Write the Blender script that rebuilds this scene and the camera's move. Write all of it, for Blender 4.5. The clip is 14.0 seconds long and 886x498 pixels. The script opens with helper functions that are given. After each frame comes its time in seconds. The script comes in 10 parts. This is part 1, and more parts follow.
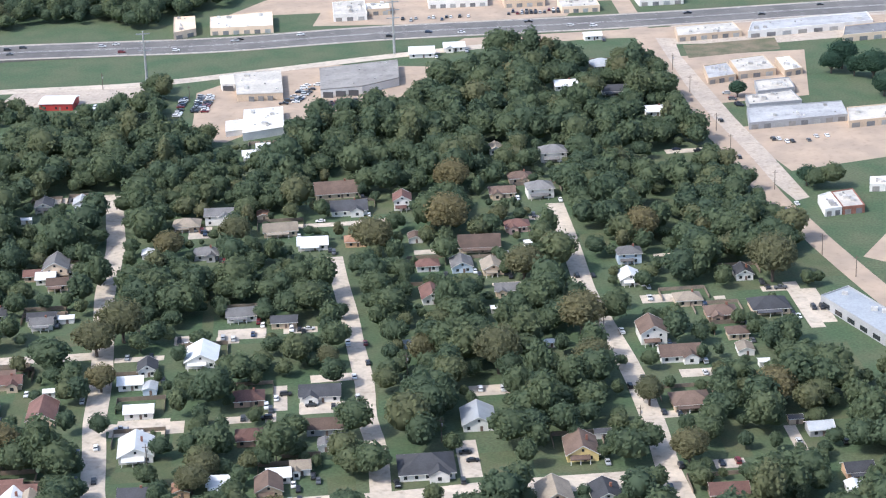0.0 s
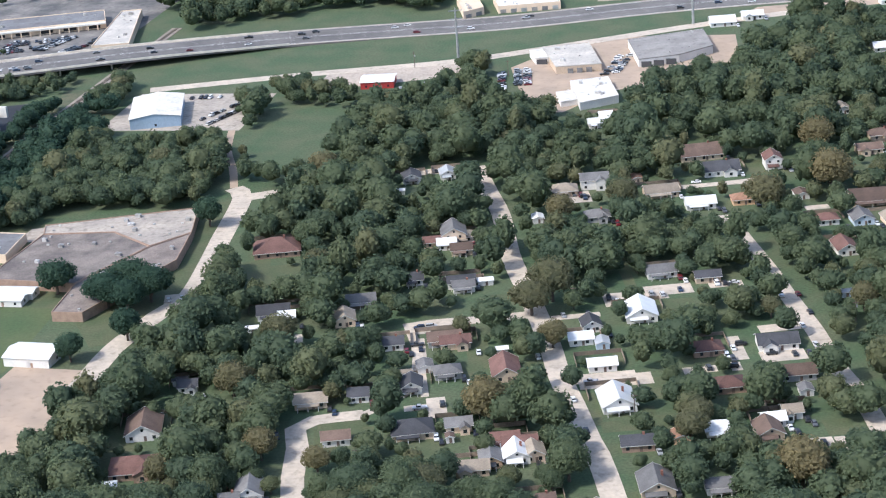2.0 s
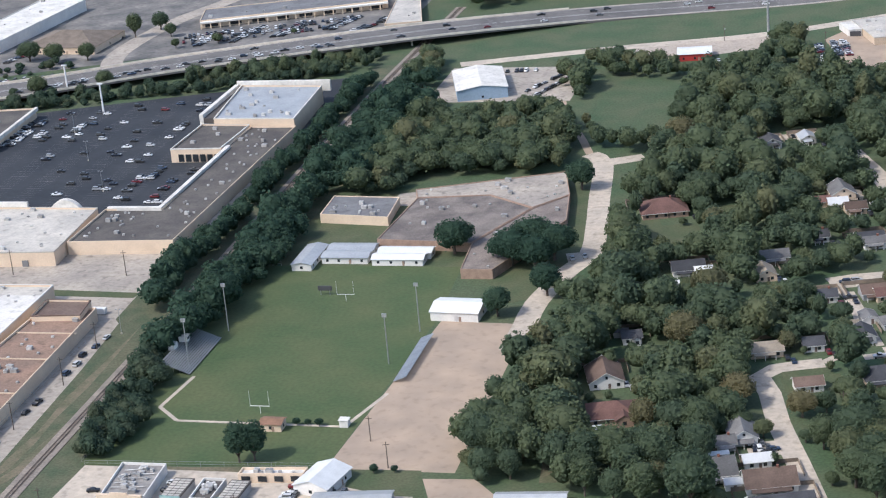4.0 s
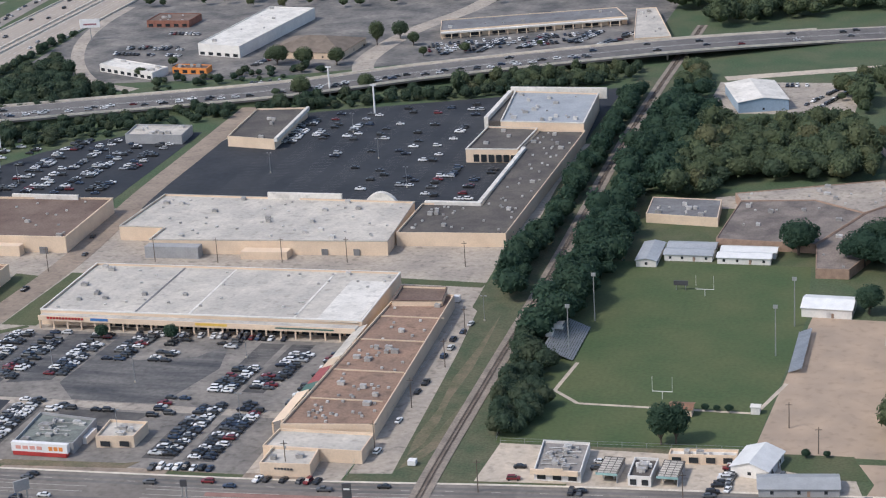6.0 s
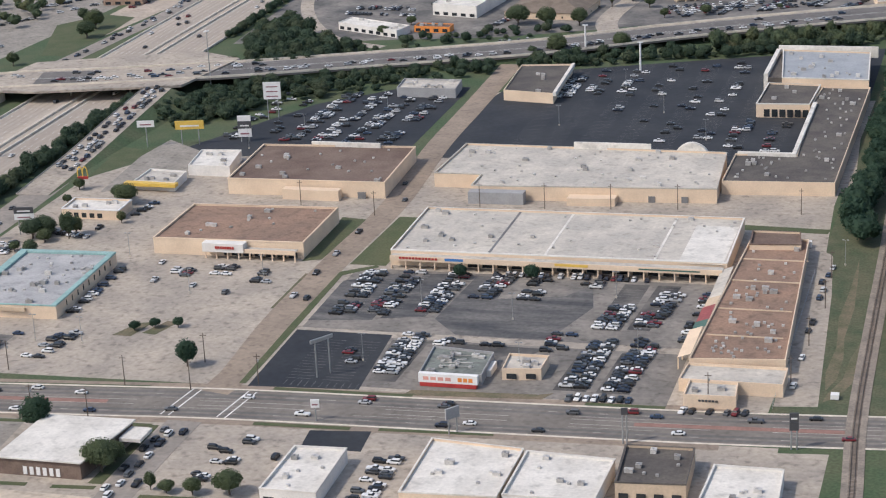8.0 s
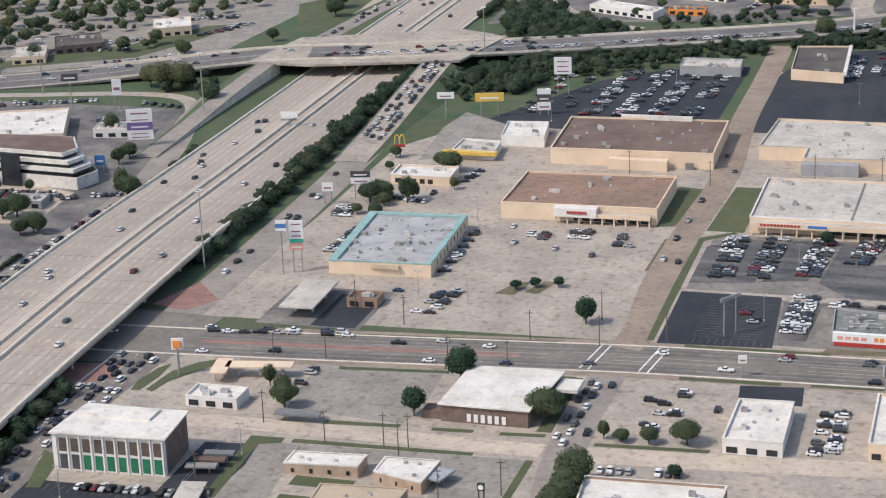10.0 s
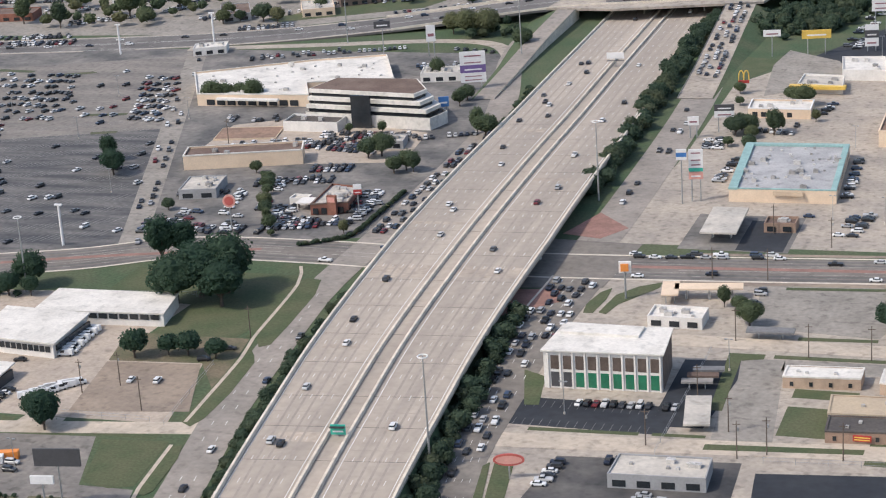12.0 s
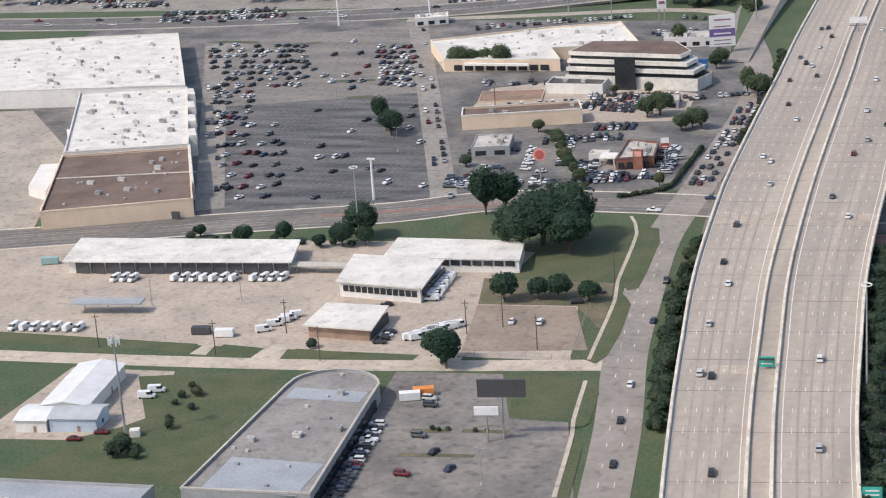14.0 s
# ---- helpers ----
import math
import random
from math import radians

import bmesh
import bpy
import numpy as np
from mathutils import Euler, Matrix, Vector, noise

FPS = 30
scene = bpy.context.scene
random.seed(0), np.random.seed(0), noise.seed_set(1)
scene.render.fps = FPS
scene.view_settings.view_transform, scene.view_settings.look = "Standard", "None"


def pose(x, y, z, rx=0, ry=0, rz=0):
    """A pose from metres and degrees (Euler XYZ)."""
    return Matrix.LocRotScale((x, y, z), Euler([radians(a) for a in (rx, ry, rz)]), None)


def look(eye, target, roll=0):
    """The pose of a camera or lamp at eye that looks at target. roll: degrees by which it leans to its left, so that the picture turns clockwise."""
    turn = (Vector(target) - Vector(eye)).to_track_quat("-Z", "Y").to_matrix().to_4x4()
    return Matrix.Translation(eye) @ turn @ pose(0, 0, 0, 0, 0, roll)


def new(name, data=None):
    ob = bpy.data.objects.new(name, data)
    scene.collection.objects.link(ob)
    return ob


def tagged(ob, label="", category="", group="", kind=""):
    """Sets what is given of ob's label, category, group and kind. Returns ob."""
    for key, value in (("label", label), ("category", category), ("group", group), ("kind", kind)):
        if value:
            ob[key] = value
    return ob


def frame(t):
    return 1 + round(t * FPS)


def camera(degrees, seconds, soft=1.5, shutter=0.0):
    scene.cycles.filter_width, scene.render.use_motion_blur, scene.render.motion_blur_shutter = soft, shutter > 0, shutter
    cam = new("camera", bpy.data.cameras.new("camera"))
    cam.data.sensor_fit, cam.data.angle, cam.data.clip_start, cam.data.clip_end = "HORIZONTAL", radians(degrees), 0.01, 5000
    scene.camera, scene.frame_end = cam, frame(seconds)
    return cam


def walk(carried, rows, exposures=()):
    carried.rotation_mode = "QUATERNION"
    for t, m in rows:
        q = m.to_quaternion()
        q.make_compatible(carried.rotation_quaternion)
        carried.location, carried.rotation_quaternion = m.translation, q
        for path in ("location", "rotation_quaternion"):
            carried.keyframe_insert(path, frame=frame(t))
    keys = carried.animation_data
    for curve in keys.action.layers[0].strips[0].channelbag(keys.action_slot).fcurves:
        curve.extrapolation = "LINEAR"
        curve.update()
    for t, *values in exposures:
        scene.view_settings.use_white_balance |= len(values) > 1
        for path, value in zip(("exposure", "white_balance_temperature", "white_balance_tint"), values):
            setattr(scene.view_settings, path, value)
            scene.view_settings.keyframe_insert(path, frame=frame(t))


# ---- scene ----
cam = camera(24.942, 14.0, soft=1.15)
PATH = [
    (0, look((271.28, -271.39, 162.70), (191.46, 93.55, 19.71), -2.06)),
    (0.5, look((252.79, -276.63, 161.37), (172.13, 90.23, 23.87), -2.23)),
    (1, look((234.42, -281.88, 160.02), (151.37, 84.04, 21.45), -3.24)),
    (1.5, look((216.19, -287.16, 158.64), (128.94, 76.16, 15.88), -4.15)),
    (2, look((198.08, -292.46, 157.24), (106.83, 70.62, 16.37), -4.45)),
    (2.5, look((180.10, -297.78, 155.82), (86.18, 65.28, 16.64), -4.46)),
    (3, look((162.26, -303.12, 154.37), (66.22, 59.86, 16.44), -4.43)),
    (3.5, look((144.54, -308.47, 152.90), (44.85, 53.86, 15.86), -4.89)),
    (4, look((126.95, -313.85, 151.41), (23.98, 47.61, 14.50), -5.23)),
    (4.2, look((119.94, -316.01, 150.80), (15.78, 45.04, 13.71), -5.35)),
    (6.3, look((47.69, -338.85, 144.24), (-58.70, 25.29, 17.42), -3.38)),
    (6.5, look((40.93, -341.04, 143.59), (-65.51, 23.01, 16.56), -3.38)),
    (7, look((24.11, -346.54, 141.96), (-82.92, 17.19, 14.49), -3.17)),
    (7.5, look((7.42, -352.06, 140.30), (-100.76, 11.55, 13.47), -2.92)),
    (8, look((-9.14, -357.59, 138.62), (-119.00, 5.02, 10.39), -2.96)),
    (8.2, look((-15.73, -359.81, 137.94), (-126.03, 2.38, 8.92), -2.92)),
    (10.3, look((-83.65, -383.32, 130.60), (-201.35, -22.04, 5.60), -2.34)),
    (10.5, look((-90.00, -385.58, 129.88), (-209.20, -25.10, 3.98), -2.81)),
    (11, look((-105.78, -391.23, 128.06), (-229.72, -33.69, -1.57), -3.27)),
    (11.5, look((-121.44, -396.91, 126.22), (-248.69, -40.90, -4.40), -3.45)),
    (12, look((-136.97, -402.61, 124.35), (-267.29, -46.67, -3.41), -3.88)),
    (12.5, look((-152.36, -408.33, 122.47), (-286.03, -52.14, -1.08), -4.39)),
    (13, look((-167.63, -414.06, 120.55), (-303.21, -58.01, -1.28), -4.53)),
    (13.5, look((-182.77, -419.82, 118.62), (-315.51, -62.87, -3.74), -3.92)),
    (14, look((-197.79, -425.60, 116.66), (-327.20, -68.47, -8.70), -4.13)),
]
EXPOSURES = [(0, 0.98, 6000, 11), (3, 0.74, 6000, 11), (4.2, 0.50, 6100, 11), (6.5, 0.17, 6350, 12), (8.2, 0.18, 6580, 12), (11, 0.34, 6600, 12), (14, 0.36, 6600, 12)]
walk(cam, PATH, EXPOSURES)

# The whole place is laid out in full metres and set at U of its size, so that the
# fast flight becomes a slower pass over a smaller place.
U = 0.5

# ---- world, sun ----
SUN_FROM = Vector((-0.60, -0.50, 0.88)).normalized()
world = bpy.data.worlds.new("world")
scene.world = world
world.use_nodes = True
sky = world.node_tree.nodes.new("ShaderNodeTexSky")
sky.sky_type = "NISHITA"
sky.sun_disc = False
sky.sun_elevation = math.asin(SUN_FROM.z)
sky.sun_rotation = math.atan2(SUN_FROM.x, SUN_FROM.y)
sky.air_density, sky.dust_density = 1.0, 2.2
background = world.node_tree.nodes["Background"]
world.node_tree.links.new(sky.outputs["Color"], background.inputs["Color"])
background.inputs["Strength"].default_value = 0.15
sun = new("sun", bpy.data.lights.new("sun", "SUN"))
sun.data.energy, sun.data.angle, sun.data.color = 2.0, radians(0.6), (1.0, 0.95, 0.87)
sun.matrix_world = look(SUN_FROM * 900, (0, 0, 0))


# ---- materials ----
def rgb(c, k=1.0):
    return (c[0] * k, c[1] * k, c[2] * k, 1)


def surface(name, color, rough=0.85, second=None, mix=0.5, big=14.0, small=0.8, vary=0.25,
            metal=0.0, spread=0.0, streak=None, palette=None, island=False, slabs=0.0, stains=0.0):
    """Two scales of mottling between color and second; spread: tone from object to object;
    slabs: size of paving bays that differ in tone; stains: depth of the dark oil stains and worn spots;
    palette: colours picked at random, one for each object; streak: stretch of the large noise along x, y."""
    m = bpy.data.materials.new(name)
    m.use_nodes = True
    nt = m.node_tree
    n, l = nt.nodes, nt.links
    b = n["Principled BSDF"]
    b.inputs["Roughness"].default_value, b.inputs["Metallic"].default_value = rough, metal
    tc = n.new("ShaderNodeTexCoord")
    mp = n.new("ShaderNodeMapping")
    l.new(tc.outputs["Object"], mp.inputs["Vector"])
    if streak:
        mp.inputs["Scale"].default_value = (*streak, 1)
    large, fine = n.new("ShaderNodeTexNoise"), n.new("ShaderNodeTexNoise")
    large.inputs["Scale"].default_value, large.inputs["Detail"].default_value = 1 / big, 5
    fine.inputs["Scale"].default_value, fine.inputs["Detail"].default_value = 1 / small, 3
    l.new(mp.outputs["Vector"], large.inputs["Vector"])
    l.new(tc.outputs["Object"], fine.inputs["Vector"])
    ramp = n.new("ShaderNodeValToRGB")
    ramp.color_ramp.elements[0].position, ramp.color_ramp.elements[1].position = 0.36, 0.66
    second = second or [v * (1 - vary) for v in color]
    if palette:
        info = n.new("ShaderNodeObjectInfo")
        pal = n.new("ShaderNodeValToRGB")
        pal.color_ramp.interpolation = "CONSTANT"
        for i, c in enumerate(palette):
            e = pal.color_ramp.elements[i] if i < 2 else pal.color_ramp.elements.new(i / len(palette))
            e.position, e.color = i / len(palette), rgb(c)
        geo = n.new("ShaderNodeNewGeometry")
        l.new(geo.outputs["Random Per Island"] if island else info.outputs["Random"], pal.inputs["Fac"])
        ramp.color_ramp.elements[0].color, ramp.color_ramp.elements[1].color = (1, 1, 1, 1), rgb((1, 1, 1), 1 - vary)
    else:
        ramp.color_ramp.elements[0].color, ramp.color_ramp.elements[1].color = rgb(color), rgb(second)
    l.new(large.outputs["Fac"], ramp.inputs["Fac"])
    base = ramp.outputs["Color"]

    def times(a, socket):
        mx = n.new("ShaderNodeMix")
        mx.data_type, mx.blend_type = "RGBA", "MULTIPLY"
        mx.inputs["Factor"].default_value = 1.0
        l.new(a, mx.inputs["A"])
        l.new(socket, mx.inputs["B"])
        return mx.outputs["Result"]

    if palette:
        base = times(base, pal.outputs["Color"])
    grain = n.new("ShaderNodeMapRange")
    grain.inputs["From Min"].default_value, grain.inputs["From Max"].default_value = 0.3, 0.7
    grain.inputs["To Min"].default_value, grain.inputs["To Max"].default_value = 1 - vary * 0.6, 1 + vary * 0.4
    l.new(fine.outputs["Fac"], grain.inputs["Value"])
    base = times(base, grain.outputs["Result"])
    if slabs:
        cell, tint = n.new("ShaderNodeTexVoronoi"), n.new("ShaderNodeMapRange")
        cell.distance = "CHEBYCHEV"
        cell.inputs["Scale"].default_value, cell.inputs["Randomness"].default_value = 1 / slabs, 0.55
        tint.inputs["To Min"].default_value, tint.inputs["To Max"].default_value = 0.93, 1.05
        l.new(tc.outputs["Object"], cell.inputs["Vector"])
        l.new(cell.outputs["Color"], tint.inputs["Value"])
        base = times(base, tint.outputs["Result"])
    if stains:
        spot, dark = n.new("ShaderNodeTexNoise"), n.new("ShaderNodeMapRange")
        spot.inputs["Scale"].default_value, spot.inputs["Detail"].default_value = 0.28, 6
        dark.inputs["From Min"].default_value, dark.inputs["From Max"].default_value = 0.54, 0.70
        dark.inputs["To Min"].default_value, dark.inputs["To Max"].default_value = 1.0, 1 - stains
        l.new(tc.outputs["Object"], spot.inputs["Vector"])
        l.new(spot.outputs["Fac"], dark.inputs["Value"])
        base = times(base, dark.outputs["Result"])
    if spread:
        info = n.new("ShaderNodeObjectInfo")
        tone = n.new("ShaderNodeMapRange")
        tone.inputs["To Min"].default_value, tone.inputs["To Max"].default_value = 1 - spread, 1 + spread
        l.new(info.outputs["Random"], tone.inputs["Value"])
        base = times(base, tone.outputs["Result"])
    l.new(base, b.inputs["Base Color"])
    return m


def leaf_material(name, colors):
    """Leaves: hue from tree to tree (object random, or the tone stored in joined woods) and from clump to clump."""
    m = bpy.data.materials.new(name)
    m.use_nodes = True
    n, l = m.node_tree.nodes, m.node_tree.links
    b = n["Principled BSDF"]
    b.inputs["Roughness"].default_value = 0.75
    b.inputs["Specular IOR Level"].default_value = 0.25
    info, att, geo = n.new("ShaderNodeObjectInfo"), n.new("ShaderNodeAttribute"), n.new("ShaderNodeNewGeometry")
    att.attribute_name = "tone"
    add = n.new("ShaderNodeMath")
    add.operation = "ADD"
    l.new(info.outputs["Random"], add.inputs[0])
    l.new(att.outputs["Fac"], add.inputs[1])
    fr = n.new("ShaderNodeMath")
    fr.operation = "FRACT"
    l.new(add.outputs["Value"], fr.inputs[0])
    ramp = n.new("ShaderNodeValToRGB")
    for i, (p, c) in enumerate(colors):
        e = ramp.color_ramp.elements[i] if i < 2 else ramp.color_ramp.elements.new(p)
        e.position, e.color = p, rgb(c)
    l.new(fr.outputs["Value"], ramp.inputs["Fac"])
    tone = n.new("ShaderNodeMapRange")
    tone.inputs["To Min"].default_value, tone.inputs["To Max"].default_value = 0.88, 1.14
    l.new(geo.outputs["Random Per Island"], tone.inputs["Value"])
    mx = n.new("ShaderNodeMix")
    mx.data_type, mx.blend_type = "RGBA", "MULTIPLY"
    mx.inputs["Factor"].default_value = 1.0
    l.new(ramp.outputs["Color"], mx.inputs["A"])
    l.new(tone.outputs["Result"], mx.inputs["B"])
    l.new(mx.outputs["Result"], b.inputs["Base Color"])
    # sunlight shines through the leaves
    thin, both = n.new("ShaderNodeBsdfTranslucent"), n.new("ShaderNodeMixShader")
    l.new(mx.outputs["Result"], thin.inputs["Color"])
    both.inputs["Fac"].default_value = 0.5
    l.new(b.outputs["BSDF"], both.inputs[1])
    l.new(thin.outputs["BSDF"], both.inputs[2])
    l.new(both.outputs["Shader"], n["Material Output"].inputs["Surface"])
    return m


GRASS = surface("grass", (0.057, 0.096, 0.043), 0.95, (0.094, 0.110, 0.056), big=22, small=1.2, vary=0.45)
FENCEWOOD = surface("weathered_fence_boards", (0.27, 0.21, 0.155), 0.9, (0.18, 0.15, 0.12), big=3, small=0.4, vary=0.3, spread=0.25)
LAWN = surface("lawn", (0.068, 0.092, 0.040), 0.95, (0.102, 0.108, 0.054), big=12, small=1.0, vary=0.35)
FIELD = surface("field_turf", (0.058, 0.094, 0.034), 0.95, (0.098, 0.114, 0.046), big=35, small=1.5, vary=0.25)
DIRT = surface("bare_dirt", (0.43, 0.325, 0.235), 0.95, (0.34, 0.265, 0.20), big=16, small=4.0, vary=0.13, stains=0.16)
SCRUB = surface("dry_scrub", (0.19, 0.152, 0.10), 0.95, (0.10, 0.105, 0.055), big=10, small=1.0, vary=0.4)
ROUGH = surface("rough_grass", (0.066, 0.090, 0.046), 0.95, (0.118, 0.115, 0.066), big=9, small=1.0, vary=0.45)
CONCRETE = surface("concrete", (0.44, 0.38, 0.31), 0.85, (0.33, 0.29, 0.245), big=20, small=2.0, vary=0.26, slabs=11, stains=0.38)
SANDY = surface("sandy_concrete", (0.48, 0.40, 0.32), 0.9, (0.39, 0.33, 0.27), big=16, small=1.6, vary=0.22, slabs=12, stains=0.28)
STREET = surface("concrete_street", (0.56, 0.475, 0.375), 0.85, (0.45, 0.385, 0.31), big=14, small=2.0, vary=0.2, slabs=6, stains=0.3)
LANE = surface("freeway_concrete", (0.45, 0.385, 0.315), 0.85, (0.335, 0.29, 0.242), big=26, small=3.0, vary=0.13, streak=(3.0, 0.08), stains=0.08)
ROADGREY = surface("worn_asphalt", (0.165, 0.147, 0.128), 0.9, (0.235, 0.21, 0.18), big=24, small=2.5, vary=0.25, slabs=16, stains=0.2)
HIGHWAY = surface("highway_asphalt", (0.125, 0.117, 0.11), 0.9, (0.175, 0.163, 0.15), big=24, small=2.5, vary=0.22, slabs=20, stains=0.15)
# dark asphalt, lowered further and blued to hold the mall lot's cloud shade
LOTDARK = surface("dark_asphalt", (0.020, 0.024, 0.031), 0.85, (0.038, 0.041, 0.046), big=26, small=3.0, vary=0.3, slabs=18, stains=0.15)
LOTGREY = surface("grey_asphalt", (0.10, 0.098, 0.095), 0.9, (0.25, 0.23, 0.205), big=22, small=3.0, vary=0.3, slabs=13, stains=0.3)
LOTSLAB = surface("weathered_grey_concrete", (0.32, 0.29, 0.25), 0.9, (0.245, 0.225, 0.195), big=14, small=2.0, vary=0.28, slabs=7, stains=0.38)
LOTUPPER = surface("worn_brown_asphalt", (0.25, 0.225, 0.195), 0.9, (0.17, 0.155, 0.14), big=20, small=2.5, vary=0.28, stains=0.3, streak=(0.5, 1.6))
LOTPATCH = surface("patched_asphalt", (0.042, 0.043, 0.046), 0.9, (0.165, 0.152, 0.137), big=26, small=3.0, vary=0.3, slabs=15, stains=0.25)
LOTBASE = surface("pale_worn_asphalt", (0.265, 0.24, 0.21), 0.9, (0.165, 0.152, 0.137), big=18, small=2.5, vary=0.3, slabs=7, stains=0.4)
LINEPAINT = surface("worn_line_paint", (0.50, 0.47, 0.42), 0.8, (0.34, 0.32, 0.29), big=6, small=0.8, vary=0.3)
BAYPAINT = surface("faded_bay_paint", (0.30, 0.29, 0.27), 0.9, (0.16, 0.155, 0.15), big=4, small=0.8, vary=0.4)
LOTWORN = surface("streaked_asphalt", (0.062, 0.064, 0.068), 0.9, (0.17, 0.16, 0.15), big=16, small=2.0, vary=0.35, streak=(0.35, 2.2), stains=0.25)
SIDEST = surface("brown_concrete", (0.33, 0.262, 0.20), 0.9, (0.25, 0.20, 0.157), big=18, small=2.0, vary=0.22, slabs=8, stains=0.28)
FRONTAGE = surface("grey_concrete_road", (0.33, 0.29, 0.25), 0.85, (0.25, 0.225, 0.195), big=20, small=2.0, vary=0.2, slabs=8, stains=0.25)
BRICKPAVE = surface("red_pavers", (0.33, 0.185, 0.15), 0.9, vary=0.25, big=6)
BALLAST = surface("rail_ballast", (0.31, 0.26, 0.21), 0.95, (0.21, 0.18, 0.15), big=8, small=0.8, vary=0.4)
PAINT = surface("road_paint", (0.78, 0.77, 0.73), 0.7, vary=0.25, big=3)
RUBBER_STREAK = surface("tyre_worn_lane", (0.325, 0.28, 0.236), 0.85, (0.37, 0.32, 0.27), big=14, small=2, vary=0.2)
RUBBER_JOINT = surface("dark_joint_rubber", (0.14, 0.125, 0.11), 0.9, vary=0.3, big=3)
BARRIER = surface("barrier_concrete", (0.72, 0.65, 0.54), 0.85, vary=0.25, big=5, small=0.6)
STEEL = surface("galvanised_steel", (0.45, 0.46, 0.46), 0.5, vary=0.2, metal=0.6, big=3)
DARKSTEEL = surface("dark_steel", (0.06, 0.058, 0.055), 0.55, vary=0.2, metal=0.4, big=3)
WOODPOLE = surface("pole_timber", (0.15, 0.115, 0.09), 0.9, vary=0.3, big=2, small=0.3)
ROOF_WHITE = surface("white_roof_membrane", (0.745, 0.71, 0.645), 0.85, (0.60, 0.57, 0.515), big=9, small=1.2, vary=0.16, stains=0.22)
ROOF_PALE = surface("pale_grey_roof", (0.57, 0.525, 0.455), 0.92, (0.44, 0.41, 0.365), big=12, small=1.5, vary=0.22, slabs=9, stains=0.22)
ROOF_BLUE = surface("blue_grey_metal_roof", (0.37, 0.39, 0.405), 0.65, (0.30, 0.32, 0.34), big=10, small=1.0, vary=0.2)
ROOF_GREY = surface("grey_roof", (0.21, 0.21, 0.21), 0.8, (0.155, 0.15, 0.15), big=10, small=1.2, vary=0.25, stains=0.3)
ROOF_BROWN = surface("brown_gravel_roof", (0.32, 0.205, 0.145), 0.95, (0.23, 0.155, 0.115), big=14, small=1.0, vary=0.28, stains=0.3)
ROOF_DARKBROWN = surface("dark_brown_roof", (0.135, 0.09, 0.07), 0.95, (0.20, 0.145, 0.115), big=12, small=1.0, vary=0.35)
# felt tones taken darker partly for the cloud shade over the school
SCHOOL_ROOF = surface("weathered_felt_roof", (0.125, 0.105, 0.096), 0.95, (0.24, 0.205, 0.175), big=9, small=0.8, vary=0.4)
SCHOOL_GRAVEL = surface("stained_gravel_roof", (0.26, 0.215, 0.18), 0.95, (0.16, 0.13, 0.115), big=8, small=0.8, vary=0.4)
ROOF_TANFELT = surface("tan_felt_roof", (0.50, 0.40, 0.28), 0.9, (0.42, 0.34, 0.25), big=8, small=1.0, vary=0.15)
ROOF_FELT = surface("green_grey_felt_roof", (0.23, 0.25, 0.225), 0.9, (0.15, 0.165, 0.15), big=6, small=1.0, vary=0.3, stains=0.35)
ROOF_SLATE = surface("blue_grey_felt_roof", (0.45, 0.445, 0.44), 0.9, (0.345, 0.345, 0.345), big=10, small=1.0, vary=0.2, slabs=8, stains=0.25)
ROOF_TAR = surface("tar_roof", (0.075, 0.067, 0.063), 0.95, (0.13, 0.115, 0.10), big=13, small=1.0, vary=0.3, stains=0.2)
CREAM = surface("cream_stucco", (0.76, 0.60, 0.44), 0.9, (0.67, 0.52, 0.38), big=9, small=0.6, vary=0.12)
TAN = surface("tan_stucco", (0.60, 0.47, 0.34), 0.9, vary=0.15, big=9)
WHITEWALL = surface("white_wall", (0.76, 0.73, 0.68), 0.85, vary=0.12, big=7)
GREYWALL = surface("grey_wall", (0.36, 0.36, 0.36), 0.85, vary=0.15, big=7)
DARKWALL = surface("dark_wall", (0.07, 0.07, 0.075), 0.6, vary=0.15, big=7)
BROWNBRICK = surface("brown_brick", (0.21, 0.15, 0.12), 0.9, vary=0.3, big=3, small=0.3)
BRICK = surface("red_brick", (0.30, 0.13, 0.09), 0.9, vary=0.3, big=3, small=0.3)
TANBRICK = surface("tan_brick", (0.38, 0.26, 0.19), 0.9, vary=0.25, big=3, small=0.3)
AWNRED = surface("faded_red_canopy", (0.33, 0.09, 0.09), 0.8, vary=0.25, big=3)
AWNGREEN = surface("dark_green_canopy", (0.085, 0.17, 0.14), 0.8, vary=0.25, big=3)
ROOF_MID = surface("worn_grey_felt_roof", (0.31, 0.29, 0.265), 0.95, (0.24, 0.225, 0.21), big=10, small=1.2, vary=0.22, slabs=7, stains=0.25)
REDPAINT = surface("red_paint", (0.45, 0.045, 0.04), 0.6, vary=0.2, big=4)
TEALPAINT = surface("teal_paint", (0.30, 0.47, 0.45), 0.7, vary=0.2, big=4)
GREENPANEL = surface("green_glass_panel", (0.022, 0.17, 0.095), 0.25, vary=0.2, big=4)
SIGNGREEN = surface("green_road_sign", (0.045, 0.45, 0.34), 0.5, vary=0.1, big=4)
SIGNWHITE = surface("white_sign_face", (0.80, 0.79, 0.77), 0.5, vary=0.08, big=4)
SIGNRED = surface("faded_red_sign_face", (0.55, 0.12, 0.10), 0.5, vary=0.12, big=4)
SIGNPINK = surface("pink_sign_face", (0.72, 0.36, 0.30), 0.5, vary=0.12, big=4)
SIGNTEXT = surface("sign_lettering", (0.30, 0.12, 0.14), 0.6, vary=0.12, big=4)
SIGNYELLOW = surface("yellow_sign_face", (0.75, 0.50, 0.10), 0.5, vary=0.15, big=4)
